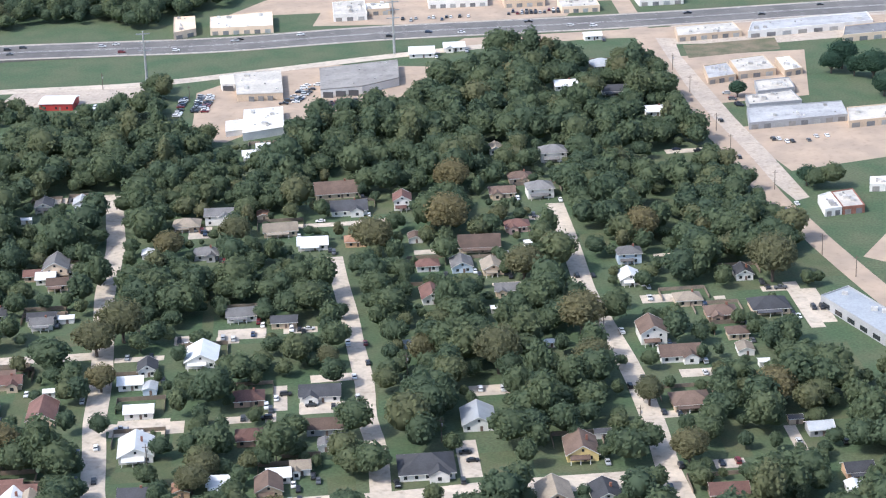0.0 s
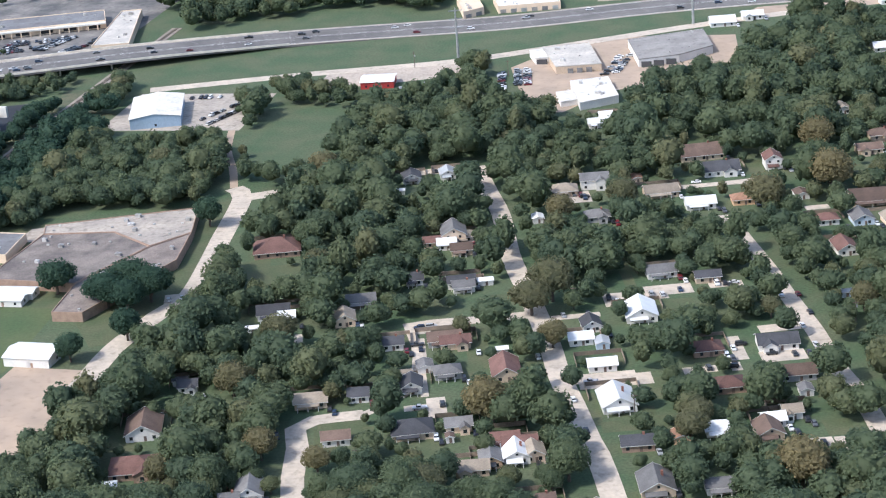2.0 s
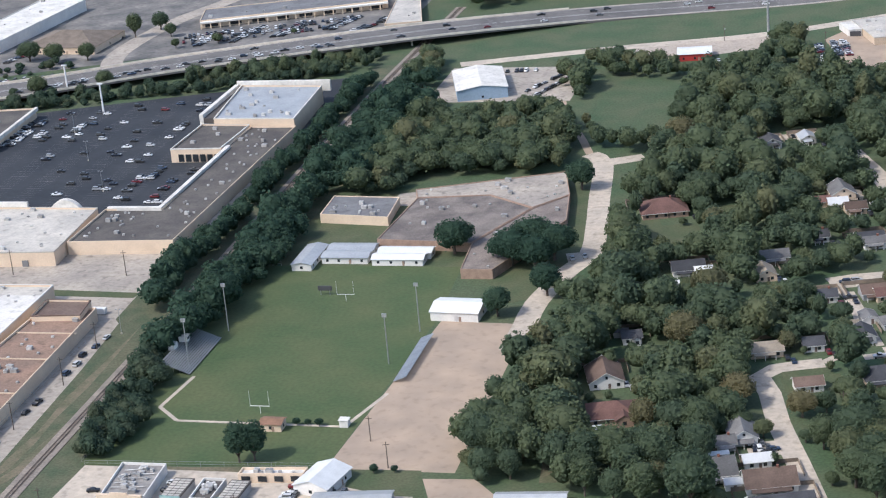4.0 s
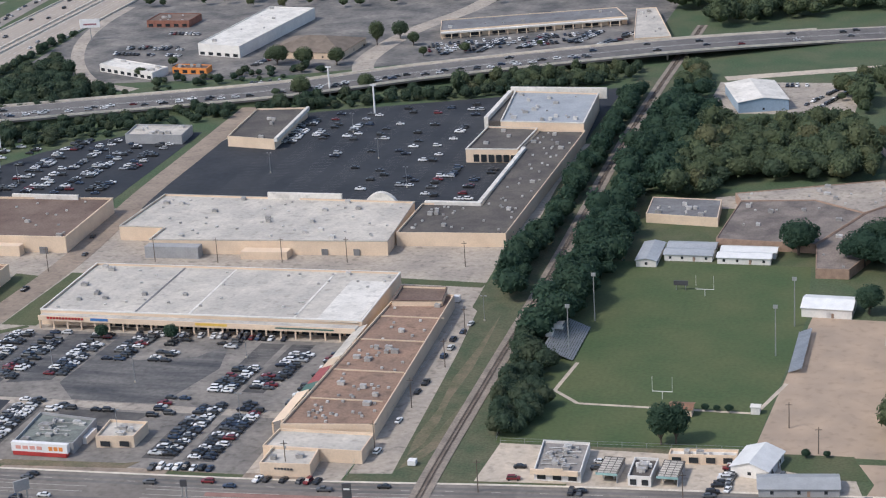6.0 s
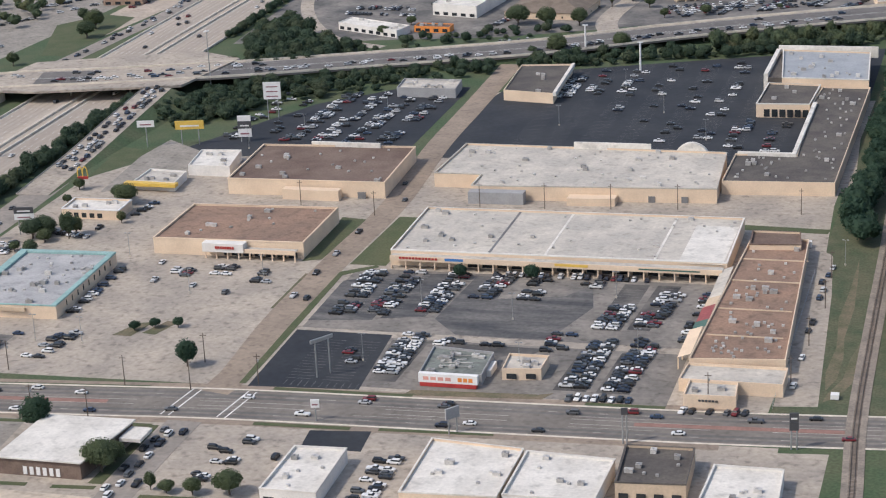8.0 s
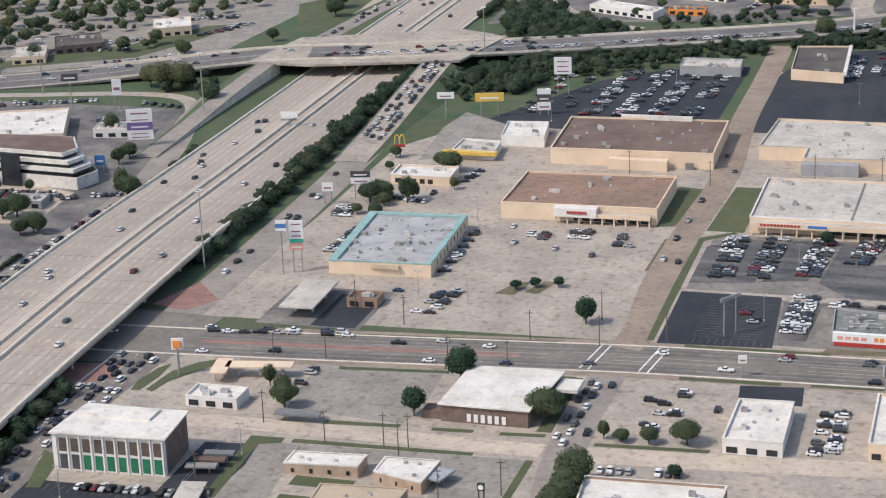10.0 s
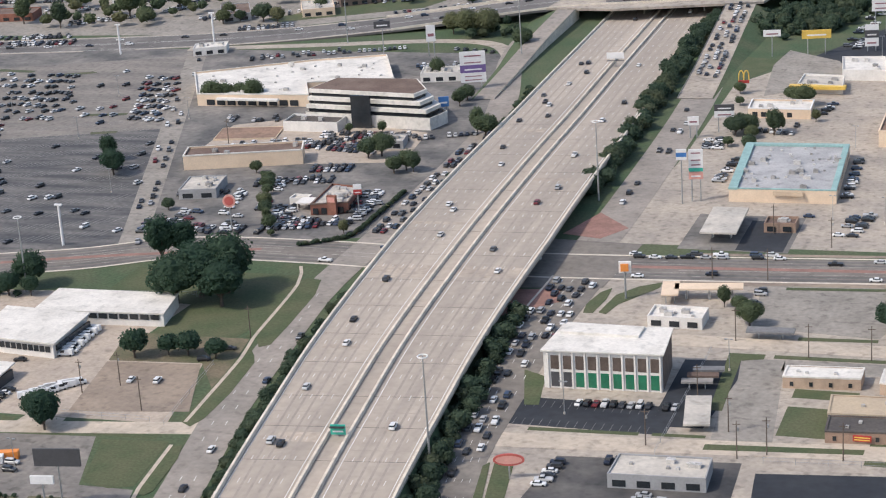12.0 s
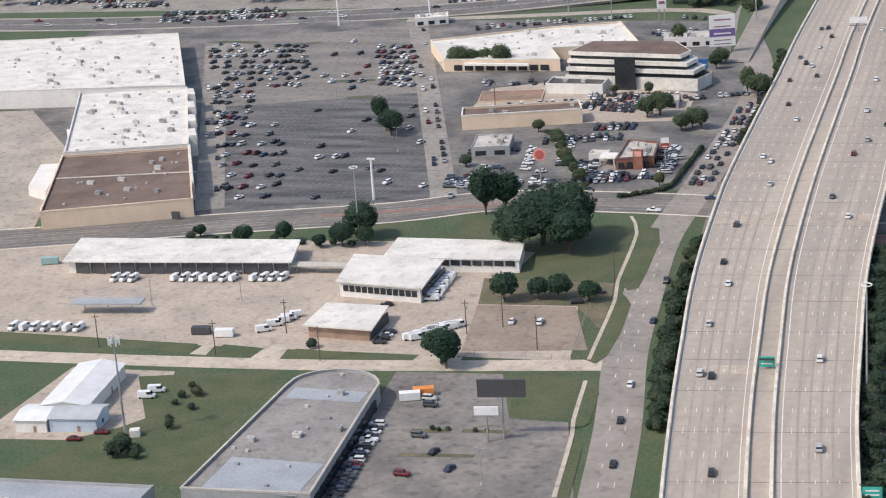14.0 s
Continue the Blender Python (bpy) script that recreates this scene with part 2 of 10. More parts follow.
SIGNORANGE = surface("orange_sign_face", (0.80, 0.28, 0.06), 0.5, vary=0.12, big=4)
SIGNBLUE = surface("blue_sign_face", (0.06, 0.20, 0.48), 0.5, vary=0.12, big=4)
SIGNPURPLE = surface("purple_sign_face", (0.18, 0.12, 0.30), 0.5, vary=0.12, big=4)
GLASS = surface("dark_window_glass", (0.03, 0.035, 0.04), 0.12, vary=0.2, big=4)
UNIT = surface("rooftop_unit_metal", (0.52, 0.50, 0.47), 0.55, vary=0.25, big=2, small=0.4, metal=0.2, spread=0.35)
TYRE = surface("tyre_rubber", (0.02, 0.02, 0.02), 0.9, vary=0.2)
TRUNK = surface("bark", (0.12, 0.095, 0.075), 0.95, vary=0.35, big=1, small=0.2)
CARS = surface("car_paint", (1, 1, 1), 0.28, vary=0.06, big=3, palette=[
    (0.75, 0.75, 0.74), (0.02, 0.021, 0.024), (0.70, 0.70, 0.69), (0.05, 0.053, 0.058), (0.36, 0.37, 0.38), (0.015, 0.02, 0.035),
    (0.78, 0.77, 0.74), (0.10, 0.105, 0.11), (0.17, 0.02, 0.025), (0.03, 0.03, 0.032), (0.55, 0.55, 0.54), (0.035, 0.055, 0.10),
    (0.72, 0.72, 0.71), (0.018, 0.018, 0.02), (0.74, 0.74, 0.72), (0.03, 0.032, 0.036), (0.42, 0.42, 0.42), (0.02, 0.02, 0.022)])
CARS_FAR = surface("car_paint_far", (1, 1, 1), 0.28, vary=0.06, big=3, island=True, palette=[
    (0.75, 0.75, 0.74), (0.02, 0.021, 0.024), (0.70, 0.70, 0.69), (0.05, 0.053, 0.058), (0.36, 0.37, 0.38), (0.015, 0.02, 0.035),
    (0.03, 0.03, 0.032), (0.10, 0.105, 0.11), (0.16, 0.02, 0.025), (0.03, 0.03, 0.032), (0.04, 0.042, 0.045), (0.55, 0.55, 0.54), (0.03, 0.05, 0.09), (0.02, 0.02, 0.022), (0.75, 0.75, 0.74)])
VANWHITE = surface("white_van_paint", (0.78, 0.78, 0.76), 0.3, vary=0.06, big=3)
SHINGLE = {
    "g": surface("grey_shingle", (0.17, 0.165, 0.16), 0.9, vary=0.3, big=5, small=0.5, spread=0.3),
    "b": surface("brown_shingle", (0.155, 0.105, 0.08), 0.9, vary=0.3, big=5, small=0.5, spread=0.3),
    "d": surface("dark_shingle", (0.065, 0.066, 0.072), 0.9, vary=0.3, big=5, small=0.5, spread=0.25),
    "r": surface("red_brown_shingle", (0.16, 0.085, 0.068), 0.9, vary=0.3, big=5, small=0.5, spread=0.25),
    "t": surface("tan_shingle", (0.20, 0.16, 0.125), 0.9, vary=0.3, big=5, small=0.5, spread=0.25),
    "w": surface("white_metal_roof", (0.72, 0.72, 0.70), 0.5, vary=0.12, big=4, small=0.5, spread=0.12),
    "m": surface("pale_metal_roof", (0.48, 0.49, 0.49), 0.45, vary=0.15, big=4, small=0.5, metal=0.2, spread=0.15),
    "o": surface("orange_clay_roof", (0.34, 0.19, 0.12), 0.9, vary=0.3, big=4, small=0.5, spread=0.2),
    "c": surface("beige_shingle", (0.30, 0.25, 0.19), 0.9, vary=0.25, big=5, small=0.5, spread=0.2),
}
LEAF = leaf_material("leaves", [(0.0, (0.082, 0.118, 0.072)), (0.3, (0.098, 0.134, 0.076)), (0.55, (0.114, 0.148, 0.080)), (0.8, (0.122, 0.154, 0.082)), (0.93, (0.146, 0.166, 0.086)), (1.0, (0.172, 0.174, 0.092))])
LEAF_AUTUMN = leaf_material("yellowing_leaves", [(0.0, (0.15, 0.155, 0.085)), (0.7, (0.18, 0.17, 0.09)), (1.0, (0.23, 0.195, 0.10))])
# dark oaks' own green; the railway belt borrows it as painted cloud shade
LEAF_DARK = leaf_material("dark_and_shaded_leaves", [(0.0, (0.042, 0.084, 0.055)), (1.0, (0.058, 0.102, 0.063))])
HEDGE = leaf_material("hedge_leaves", [(0.0, (0.056, 0.092, 0.060)), (0.6, (0.075, 0.112, 0.070)), (1.0, (0.105, 0.128, 0.076))])


# ---- mesh building ----
class Shape:
    """Vertices and faces of one mesh, in metres."""

    def __init__(self):
        self.v, self.f = [], []

    def face(self, *pts):
        k = len(self.v)
        self.v += [tuple(p) for p in pts]
        self.f.append(tuple(range(k, k + len(pts))))
        return self

    def box(self, x0, x1, y0, y1, z0, z1, turn=0.0, about=(0, 0)):
        c, s = math.cos(turn), math.sin(turn)
        k = len(self.v)
        for z in (z0, z1):
            for x, y in ((x0, y0), (x1, y0), (x1, y1), (x0, y1)):
                x, y = x - about[0], y - about[1]
                self.v.append((about[0] + x * c - y * s, about[1] + x * s + y * c, z))
        self.f += [tuple(k + i for i in q) for q in ((3, 2, 1, 0), (4, 5, 6, 7), (0, 1, 5, 4), (1, 2, 6, 5), (2, 3, 7, 6), (3, 0, 4, 7))]
        return self

    def prism(self, poly, z0, z1, top=True, bottom=False):
        k, n = len(self.v), len(poly)
        self.v += [(x, y, z0) for x, y in poly] + [(x, y, z1) for x, y in poly]
        self.f += [(k + i, k + (i + 1) % n, k + n + (i + 1) % n, k + n + i) for i in range(n)]
        if top:
            self.f.append(tuple(range(k + n, k + 2 * n)))
        if bottom:
            self.f.append(tuple(reversed(range(k, k + n))))
        return self

    def tube(self, a, b, r0, r1=None, n=8, cap=True):
        r1 = r0 if r1 is None else r1
        a, b = Vector(a), Vector(b)
        q = (b - a).to_track_quat("Z", "Y")
        k = len(self.v)
        for p, r in ((a, r0), (b, r1)):
            for i in range(n):
                t = 2 * math.pi * i / n
                self.v.append(tuple(p + q @ Vector((r * math.cos(t), r * math.sin(t), 0))))
        self.f += [(k + i, k + (i + 1) % n, k + n + (i + 1) % n, k + n + i) for i in range(n)]
        if cap:
            self.f += [tuple(range(k + n, k + 2 * n)), tuple(reversed(range(k, k + n)))]
        return self

    def mesh(self, name, *mats):
        me = bpy.data.meshes.new(name)
        me.from_pydata(self.v, [], self.f)
        for m in mats:
            me.materials.append(m)
        me.update()
        return me


def at(x, y, z=0.0, turn=0.0):
    """A pose in the half-size world for a place in metres and a turn in degrees."""
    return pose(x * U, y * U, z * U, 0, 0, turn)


def thing(name, x, y, z=0.0, turn=0.0, label="", category="", group="", kind="", data=None):
    ob = new(name, data)
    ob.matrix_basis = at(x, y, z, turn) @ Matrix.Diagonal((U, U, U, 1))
    return tagged(ob, label, category, group, kind)


def part(name, shape, material, parent, label=""):
    ob = new(name, shape.mesh(name, material) if isinstance(shape, Shape) else shape)
    ob.parent = parent
    return tagged(ob, label)


def sheet(name, poly, z, material, label, category="ground"):
    """A thin flat piece of ground."""
    s = Shape().prism(poly, z - 0.05, z)
    return thing(name, 0, 0, 0, 0, label, category, "", "structure", s.mesh(name, material))


def rect(x0, x1, y0, y1):
    return [(x0, y0), (x1, y0), (x1, y1), (x0, y1)]


def smooth_line(points, step=8.0):
    """A Catmull-Rom line through points of two or three numbers."""
    p = [Vector(q if len(q) == 3 else (*q, 0)) for q in points]
    p = [2 * p[0] - p[1]] + p + [2 * p[-1] - p[-2]]
    out = []
    for i in range(1, len(p) - 2):
        n = max(1, int((p[i + 1] - p[i]).length / step))
        for k in range(n):
            t = k / n
            out.append(0.5 * (2 * p[i] + (p[i + 1] - p[i - 1]) * t + (2 * p[i - 1] - 5 * p[i] + 4 * p[i + 1] - p[i + 2]) * t * t
                              + (3 * p[i] - p[i - 1] - 3 * p[i + 1] + p[i + 2]) * t ** 3))
    out.append(p[-2])
    return out


def sides(line):
    out = []
    for i, p in enumerate(line):
        d = line[min(i + 1, len(line) - 1)] - line[max(i - 1, 0)]
        out.append(Vector((d.y, -d.x, 0)).normalized())
    return out


def ribbon(s, line, left, right, lift=0.0, depth=0.0, dash=None, taper=None):
    """Adds to s a strip along line from left to right of it (right positive); depth: thickness; dash: (on, off); taper: share of the width at a point."""
    sd = sides(line)
    run = 0.0
    for i in range(len(line) - 1):
        a, b = line[i], line[i + 1]
        length = (b - a).length
        on = True
        if dash:
            on = (run % (dash[0] + dash[1])) < dash[0]
        run += length
        if not on:
            continue
        ka, kb = (taper(a), taper(b)) if taper else (1.0, 1.0)
        q = [a + sd[i] * left * ka, a + sd[i] * right * ka, b + sd[i + 1] * right * kb, b + sd[i + 1] * left * kb]
        up, dn = Vector((0, 0, lift)), Vector((0, 0, lift - depth))
        s.face(*[p + up for p in q])
        if depth:
            s.face(q[1] + up, q[1] + dn, q[2] + dn, q[2] + up)
            s.face(q[3] + up, q[3] + dn, q[0] + dn, q[0] + up)
            s.face(*[p + dn for p in reversed(q)])
    return s


TAKEN = []          # (x, y, radius): places kept free of scattered trees
ROADLINES = []      # (points, half width)


def road(name, points, width, z, material, label, category="road", depth=0.1, keep=True, taper=None):
    line = smooth_line(points)
    s = ribbon(Shape(), line, -width / 2, width / 2, z, depth, None, taper)
    if keep:
        ROADLINES.append((np.array([(p.x, p.y) for p in line]), width / 2))
    return thing(name, 0, 0, 0, 0, label, category, "", "structure", s.mesh(name, material))


def marking(name, points, offsets, width, z, material, label, dash=None, step=None, taper=None):
    line = smooth_line(points, step or (3.0 if dash else 8.0))
    s = Shape()
    for o in offsets:
        ribbon(s, line, o - width / 2, o + width / 2, z, 0, dash, taper)
    return thing(name, 0, 0, 0, 0, label, "road marking", "", "structure", s.mesh(name, material))


# ---- ground and paving ----
thing("ground", 0, 0, 0, 0, "green and dry grass on flat ground", "ground", "", "structure",
      Shape().face((-8000, -8000, 0), (8000, -8000, 0), (8000, 8000, 0), (-8000, 8000, 0)).mesh("ground", GRASS))
sheet("pavement_mall", [(-465, -96), (-97, -84), (-93, 60), (-97, 150), (-93, 335), (-300, 335), (-300, 205), (-400, 200), (-440, 195), (-464, 150), (-462, 30)], 0.03, CONCRETE,
      "pale worn concrete paving round the shops", "pavement")
sheet("parking_lot_mall", [(-298, 205), (-97, 205), (-96, 455), (-180, 425), (-290, 382), (-304, 300)], 0.06, LOTDARK, "mall parking lot, cloud shade put into its dark asphalt", "parking lot")
sheet("parking_lot_northwest", [(-440, 196), (-316, 198), (-318, 345), (-352, 345), (-395, 300)], 0.06, LOTDARK, "dark asphalt parking lot behind the brown store", "parking lot")
sheet("parking_lot_strip", rect(-285, -132, -30, 40), 0.055, LOTBASE, "pale worn parking lot before the shops", "parking lot")
for k, poly in enumerate(([(-285.2, -22.6), (-286, 23.5), (-269.2, 34.6), (-258, 36.5), (-260, -18.5)], [(-257.4, -16.5), (-254.5, 36.7), (-237, 39), (-240, -12)],
                          [(-235.5, -13.8), (-232, 36.6), (-217.4, 38), (-216.8, 11.4), (-190.6, 18.5), (-182.2, 33.1), (-176.8, 7.6), (-186.6, -29), (-223.1, -29)])):
    sheet("asphalt_bay", poly, 0.075 + 0.004 * k, LOTWORN, "dark worn asphalt between paler aisles", "parking lot")
for k, poly in enumerate(([(-169.6, 36), (-159.4, 36), (-161.5, -16), (-172, -16)], [(-156.1, 36), (-146.6, 36), (-150.6, -14), (-159.3, -14)])):
    sheet("asphalt_bay", poly, 0.075 + 0.004 * k, LOTPATCH, "patched asphalt bays between paler aisles", "parking lot")
sheet("parking_lot_corner", [(-284.5, -90), (-243, -87), (-247, -33), (-286, -33)], 0.07, LOTDARK, "fresh dark asphalt parking lot at the corner", "parking lot")
sheet("parking_lot_aisle", rect(-247, -132, -84, -36), 0.06, LOTBASE, "pale worn parking lot by the road", "parking lot")
for k, poly in enumerate(([(-172, -38), (-160, -38), (-162, -76), (-174, -76)], [(-156.5, -38), (-145.5, -38), (-146.5, -76), (-158.5, -76)], [(-245.5, -38), (-231, -38), (-232, -78), (-242.4, -78)], [(-223, -38), (-186, -38), (-190, -47), (-221, -49)])):
    sheet("asphalt_bay", poly, 0.075 + 0.004 * k, LOTPATCH, "patched asphalt bays between paler aisles", "parking lot")
sheet("verge", [(-226, -89), (-176, -85), (-173, -79), (-178, -81), (-224, -84)], 0.10, SCRUB, "dry grass strip before the shops")
sheet("verge", [(-312, 45), (-304, 48), (-302, 104), (-314, 106)], 0.13, LAWN, "green grass verge beside the side street")
sheet("verge", [(-290, 44), (-288, 110), (-274, 110), (-274, 44)], 0.07, LAWN, "green grass verge beside the shops")
sheet("verge", [(-190, 113), (-96, 110), (-95, 116), (-150, 119), (-190, 117)], 0.07, LAWN, "green grass strip behind the shops")
sheet("verge", rect(-305, -302, -12, 30), 0.10, SCRUB, "thin grass verge by the side street")
sheet("verge", [(-288.6, -88), (-286, -88), (-287, -30), (-288.5, 30), (-276, 42), (-278, 44), (-291, 34), (-290.4, -30)], 0.125, LAWN, "thin green verge by the parking lot")
sheet("pavement_south", [(-470, -130), (-90, -112), (-85, -290), (-450, -300)], 0.03, CONCRETE, "pale concrete paving of the southern lots", "pavement")
sheet("pavement_west", [(-985, 205), (-590, 205), (-572, 90), (-566, 20), (-565, -104), (-650, -125), (-735, -160), (-880, -160)], 0.03, LOTGREY, "worn grey asphalt of the western lots", "pavement")
sheet("pavement_depot", [(-860, -198), (-600, -175), (-604, -232), (-572, -232), (-560, -288), (-860, -300)], 0.03, SANDY, "sandy concrete yard of the depot", "pavement")
sheet("parking_lot_upper", [(-892, 150), (-778, 190), (-724, 42), (-820, 8)], 0.052, LOTUPPER, "pale worn upper parking lot", "parking lot")
sheet("pavement_northwest", [(-1200, 215), (-790, 240), (-640, 330), (-620, 700), (-1200, 700)], 0.03, LOTSLAB, "worn concrete lots north of the boulevard", "pavement")
sheet("pavement_northwest", [(-622, 430), (-600, 430), (-588, 540), (-594, 640), (-622, 640)], 0.035, SANDY, "pale lots along the northern frontage road", "pavement")
sheet("verge", [(-777, 284), (-764, 275), (-687, 318), (-668, 372), (-660, 420), (-680, 410), (-706, 352)], 0.06, LAWN, "green grass verge north of the boulevard")
sheet("verge", [(-614, 400), (-598, 400), (-597, 470), (-600, 512), (-625, 520), (-645, 485)], 0.07, LAWN, "green grass verge beside the frontage road")
sheet("pavement_north", [(-500, 440), (-330, 470), (-100, 575), (-100, 760), (-520, 760)], 0.03, LOTGREY, "worn grey lots north of the highway", "pavement")
sheet("pavement_northeast", [(130, 690), (560, 800), (620, 1000), (200, 900)], 0.03, DIRT, "sandy yards north of the highway", "pavement")
sheet("dirt_lot", [(38, -42), (84, -42), (82, 88), (46, 90)], 0.04, DIRT, "bare sandy dirt lot by the football field", "dirt lot")
sheet("field", [(-52, -46), (38, -40), (44, 90), (40, 150), (-52, 150)], 0.03, FIELD, "mown green football field turf", "field")
sheet("yard_industrial", [(60, 474), (108, 490), (146, 505), (134, 528), (112, 530), (60, 516)], 0.03, SANDY, "pale sandy lot beside the red shop", "pavement")
sheet("yard_blue", [(-42, 400), (40, 400), (40, 470), (-42, 470)], 0.03, CONCRETE, "pale yard round the blue shed", "pavement")
sheet("meadow", [(44, 392), (60, 345), (76, 312), (92, 316), (103, 410), (98, 434), (46, 430)], 0.03, GRASS, "mown green meadow among the trees")
sheet("highway_apron", [(300, 650), (380, 674), (470, 702), (600, 742), (640, 745), (560, 700), (470, 668), (430, 660), (405, 660), (380, 655), (330, 636), (290, 622)], 0.035, DIRT, "sandy roadside along the highway", "pavement")
sheet("street_apron", [(516, 370), (522, 376), (500, 440), (478, 500), (458, 560), (438, 620), (430, 660), (414, 660), (422, 620), (440, 560), (457, 507), (483, 440)], 0.09, SANDY, "sandy apron along the street", "pavement")
sheet("yard_east", [(417, 644), (435, 619), (510, 641), (516, 546), (461, 523)], 0.03, DIRT, "sandy yard of the eastern workshops", "pavement")
sheet("yard_east", [(478, 482), (600, 532), (600, 460), (556, 440), (512, 414)], 0.03, DIRT, "sandy yard before the long workshop", "pavement")
sheet("yard_east", [(424, 696), (558, 755), (558, 681), (495, 656), (432, 647)], 0.03, SANDY, "pale yard of the roadside shops", "pavement")
sheet("fenced_lot", [(437, 644), (491, 667), (496, 641), (443, 616)], 0.06, SCRUB, "fenced lot of dry olive grass")
sheet("yard_dirt_east", [(548, 300), (640, 250), (700, 330), (580, 400)], 0.03, DIRT, "brown bare dirt lot", "dirt lot")
sheet("bare_ground", [(110, -14), (115, -16), (120, -46), (114, -47)], 0.05, SCRUB, "bare brown yard between the trees")
sheet("dirt_lot", [(74, -47), (92, -46), (104, -60), (104, -80), (76, -80), (80, -62)], 0.05, DIRT, "bare sandy lot beside the avenue", "dirt lot")
sheet("lawn_hall", [(47, -42), (72, -41), (78, -60), (66, -60), (49, -55)], 0.05, LAWN, "green lawn beside the white hall")
sheet("bare_ground", [(-34, -47), (12, -47), (10, -43), (-10, -44.5), (-34, -45)], 0.06, SCRUB, "dry bare strip behind the drive-in")
sheet("school_yard", [(-50, 150), (44, 150), (70, 110), (86, 120), (90, 170), (78, 290), (20, 262), (-50, 240)], 0.02, LAWN, "green school lawn")
sheet("pavement_school", [(-16, 228), (64, 236), (62, 276), (-14, 246)], 0.05, CONCRETE, "pale concrete behind the school", "pavement")
sheet("lot_carwash", [(-52, -86), (78, -76), (70, -44), (-50, -46)], 0.03, STREET, "pale tan concrete lots along the avenue", "pavement")
sheet("rail_corridor", [(-96, -86), (-50, -84), (-46, 300), (-60, 480), (-92, 480)], 0.025, ROUGH, "dry scrub grass along the railway")
sheet("lawn_west", [(-640, -182), (-640, -150), (-572, -150), (-566, -200), (-572, -226), (-602, -224), (-600, -186)], 0.05, LAWN, "green lawn beside the frontage road")
sheet("lawn_roadside", [(-573, -160), (-568, -152.6), (-562, -153.6), (-558.1, -169), (-555.4, -200), (-554.3, -219), (-557.5, -222), (-561.8, -214), (-566, -214)], 0.17, LAWN, "green grass beside the frontage road")
sheet("lawn_roadside", [(-561, -222), (-556, -229), (-553, -235.5), (-550, -262), (-549.6, -282.5), (-551.4, -289), (-556, -286)], 0.17, LAWN, "green grass beside the frontage road")
sheet("lawn_roadside", [(-550.5, -304), (-547.5, -302.6), (-544.4, -312), (-541.7, -334.5), (-543.2, -337.8), (-545.9, -335.5)], 0.17, LAWN, "green grass beside the frontage road")
sheet("lawn_roadside", [(-537.6, -384), (-542.7, -350), (-541, -347.9), (-539, -353), (-534.4, -383.4)], 0.17, LAWN, "green grass beside the frontage road")
sheet("bare_ground", [(-611, -216), (-564, -215), (-556, -262), (-571, -239), (-605, -242)], 0.06, SCRUB, "bare brown ground with a few trees")
sheet("lot_reddish", [(-605, -243), (-571, -240), (-557, -278), (-597, -285)], 0.065, SIDEST, "reddish bare parking lot", "parking lot")
sheet("parking_lot_west", [(-846, 55), (-726, 55), (-656, -128), (-745, -146)], 0.045, LOTWORN, "dark worn asphalt lot with faded stripes", "parking lot")
for x0, x1 in ((-860, -686), (-680, -664), (-654, -611), (-594, -558)):
    sheet("lawn_depot", [(x0, -302 if x0 < -700 else -300), (x1, -300), (x1 - 1, -292), (x0 + 2, -291)], 0.06, LAWN, "green grass strip beside the service road")
for x0, x1 in ((-686, -680), (-664, -654), (-611, -594)):
    sheet("yard_drive", [(x0, -301), (x1, -301), (x1 - 1, -290), (x0 + 1.5, -290)], 0.066, STREET, "pale drive across the grass strip", "driveway")
for poly in ([(-890, 146.5), (-858, 144.5), (-857, 149), (-880, 151)], [(-838, 136), (-818, 147), (-822, 150), (-842, 141)], [(-779, 59.5), (-757, 64), (-758, 68), (-779, 64)], [(-758, 28), (-746, 32), (-747, 36), (-760, 32)]):
    sheet("planter", poly, 0.12, ROUGH, "weedy planted strip in the lot")
for poly in ([(-592, -349.6), (-580, -347.4), (-580, -345), (-592, -346.8)], [(-577, -346.8), (-563, -345.4), (-563, -343), (-577, -344.4)], [(-590, -366), (-568, -363), (-568, -361), (-590, -363.6)]):
    sheet("planter", poly, 0.12, SCRUB, "dry planted strip between parking bays")
sheet("lawn_southwest", [(-694, -322), (-650, -309), (-646, -325), (-648, -356), (-636, -394), (-700, -405), (-690, -376), (-676, -353)], 0.05, LAWN, "green rough grass slope")
sheet("yard_warehouse", [(-720, -318), (-684, -316), (-672, -352), (-692, -372), (-722, -376)], 0.045, SANDY, "pale yard round the warehouse", "pavement")
sheet("yard_store", [(-960, -12), (-914, -4), (-853, -76), (-812, -182), (-850, -190), (-980, -60)], 0.05, CONCRETE, "pale yard behind the big store", "pavement")
sheet("lawn_triangle", [(-463, 150), (-470, 206), (-445, 200), (-452, 182)], 0.06, LAWN, "green grass triangle by the frontage road")
sheet("parking_lot_petrol", rect(-438, -396, -99, -56), 0.06, LOTGREY, "stained grey asphalt round the pumps", "parking lot")
sheet("parking_lot_petrol", rect(-416, -398, -98, -62), 0.075, LOTDARK, "dark asphalt beside the pumps", "parking lot")
sheet("pavement_restaurants", [(-449, 222), (-420, 200), (-408, 160), (-446, 128), (-452, 190)], 0.07, LOTSLAB, "worn lot between the restaurants", "pavement")
sheet("planter", [(-357, -50), (-352, -36), (-346, -34), (-349, -50)], 0.14, SCRUB, "scrubby planted island in the lot")
sheet("planter", [(-346, -46), (-341, -32), (-336, -33), (-340, -47)], 0.14, SCRUB, "scrubby planted island in the lot")
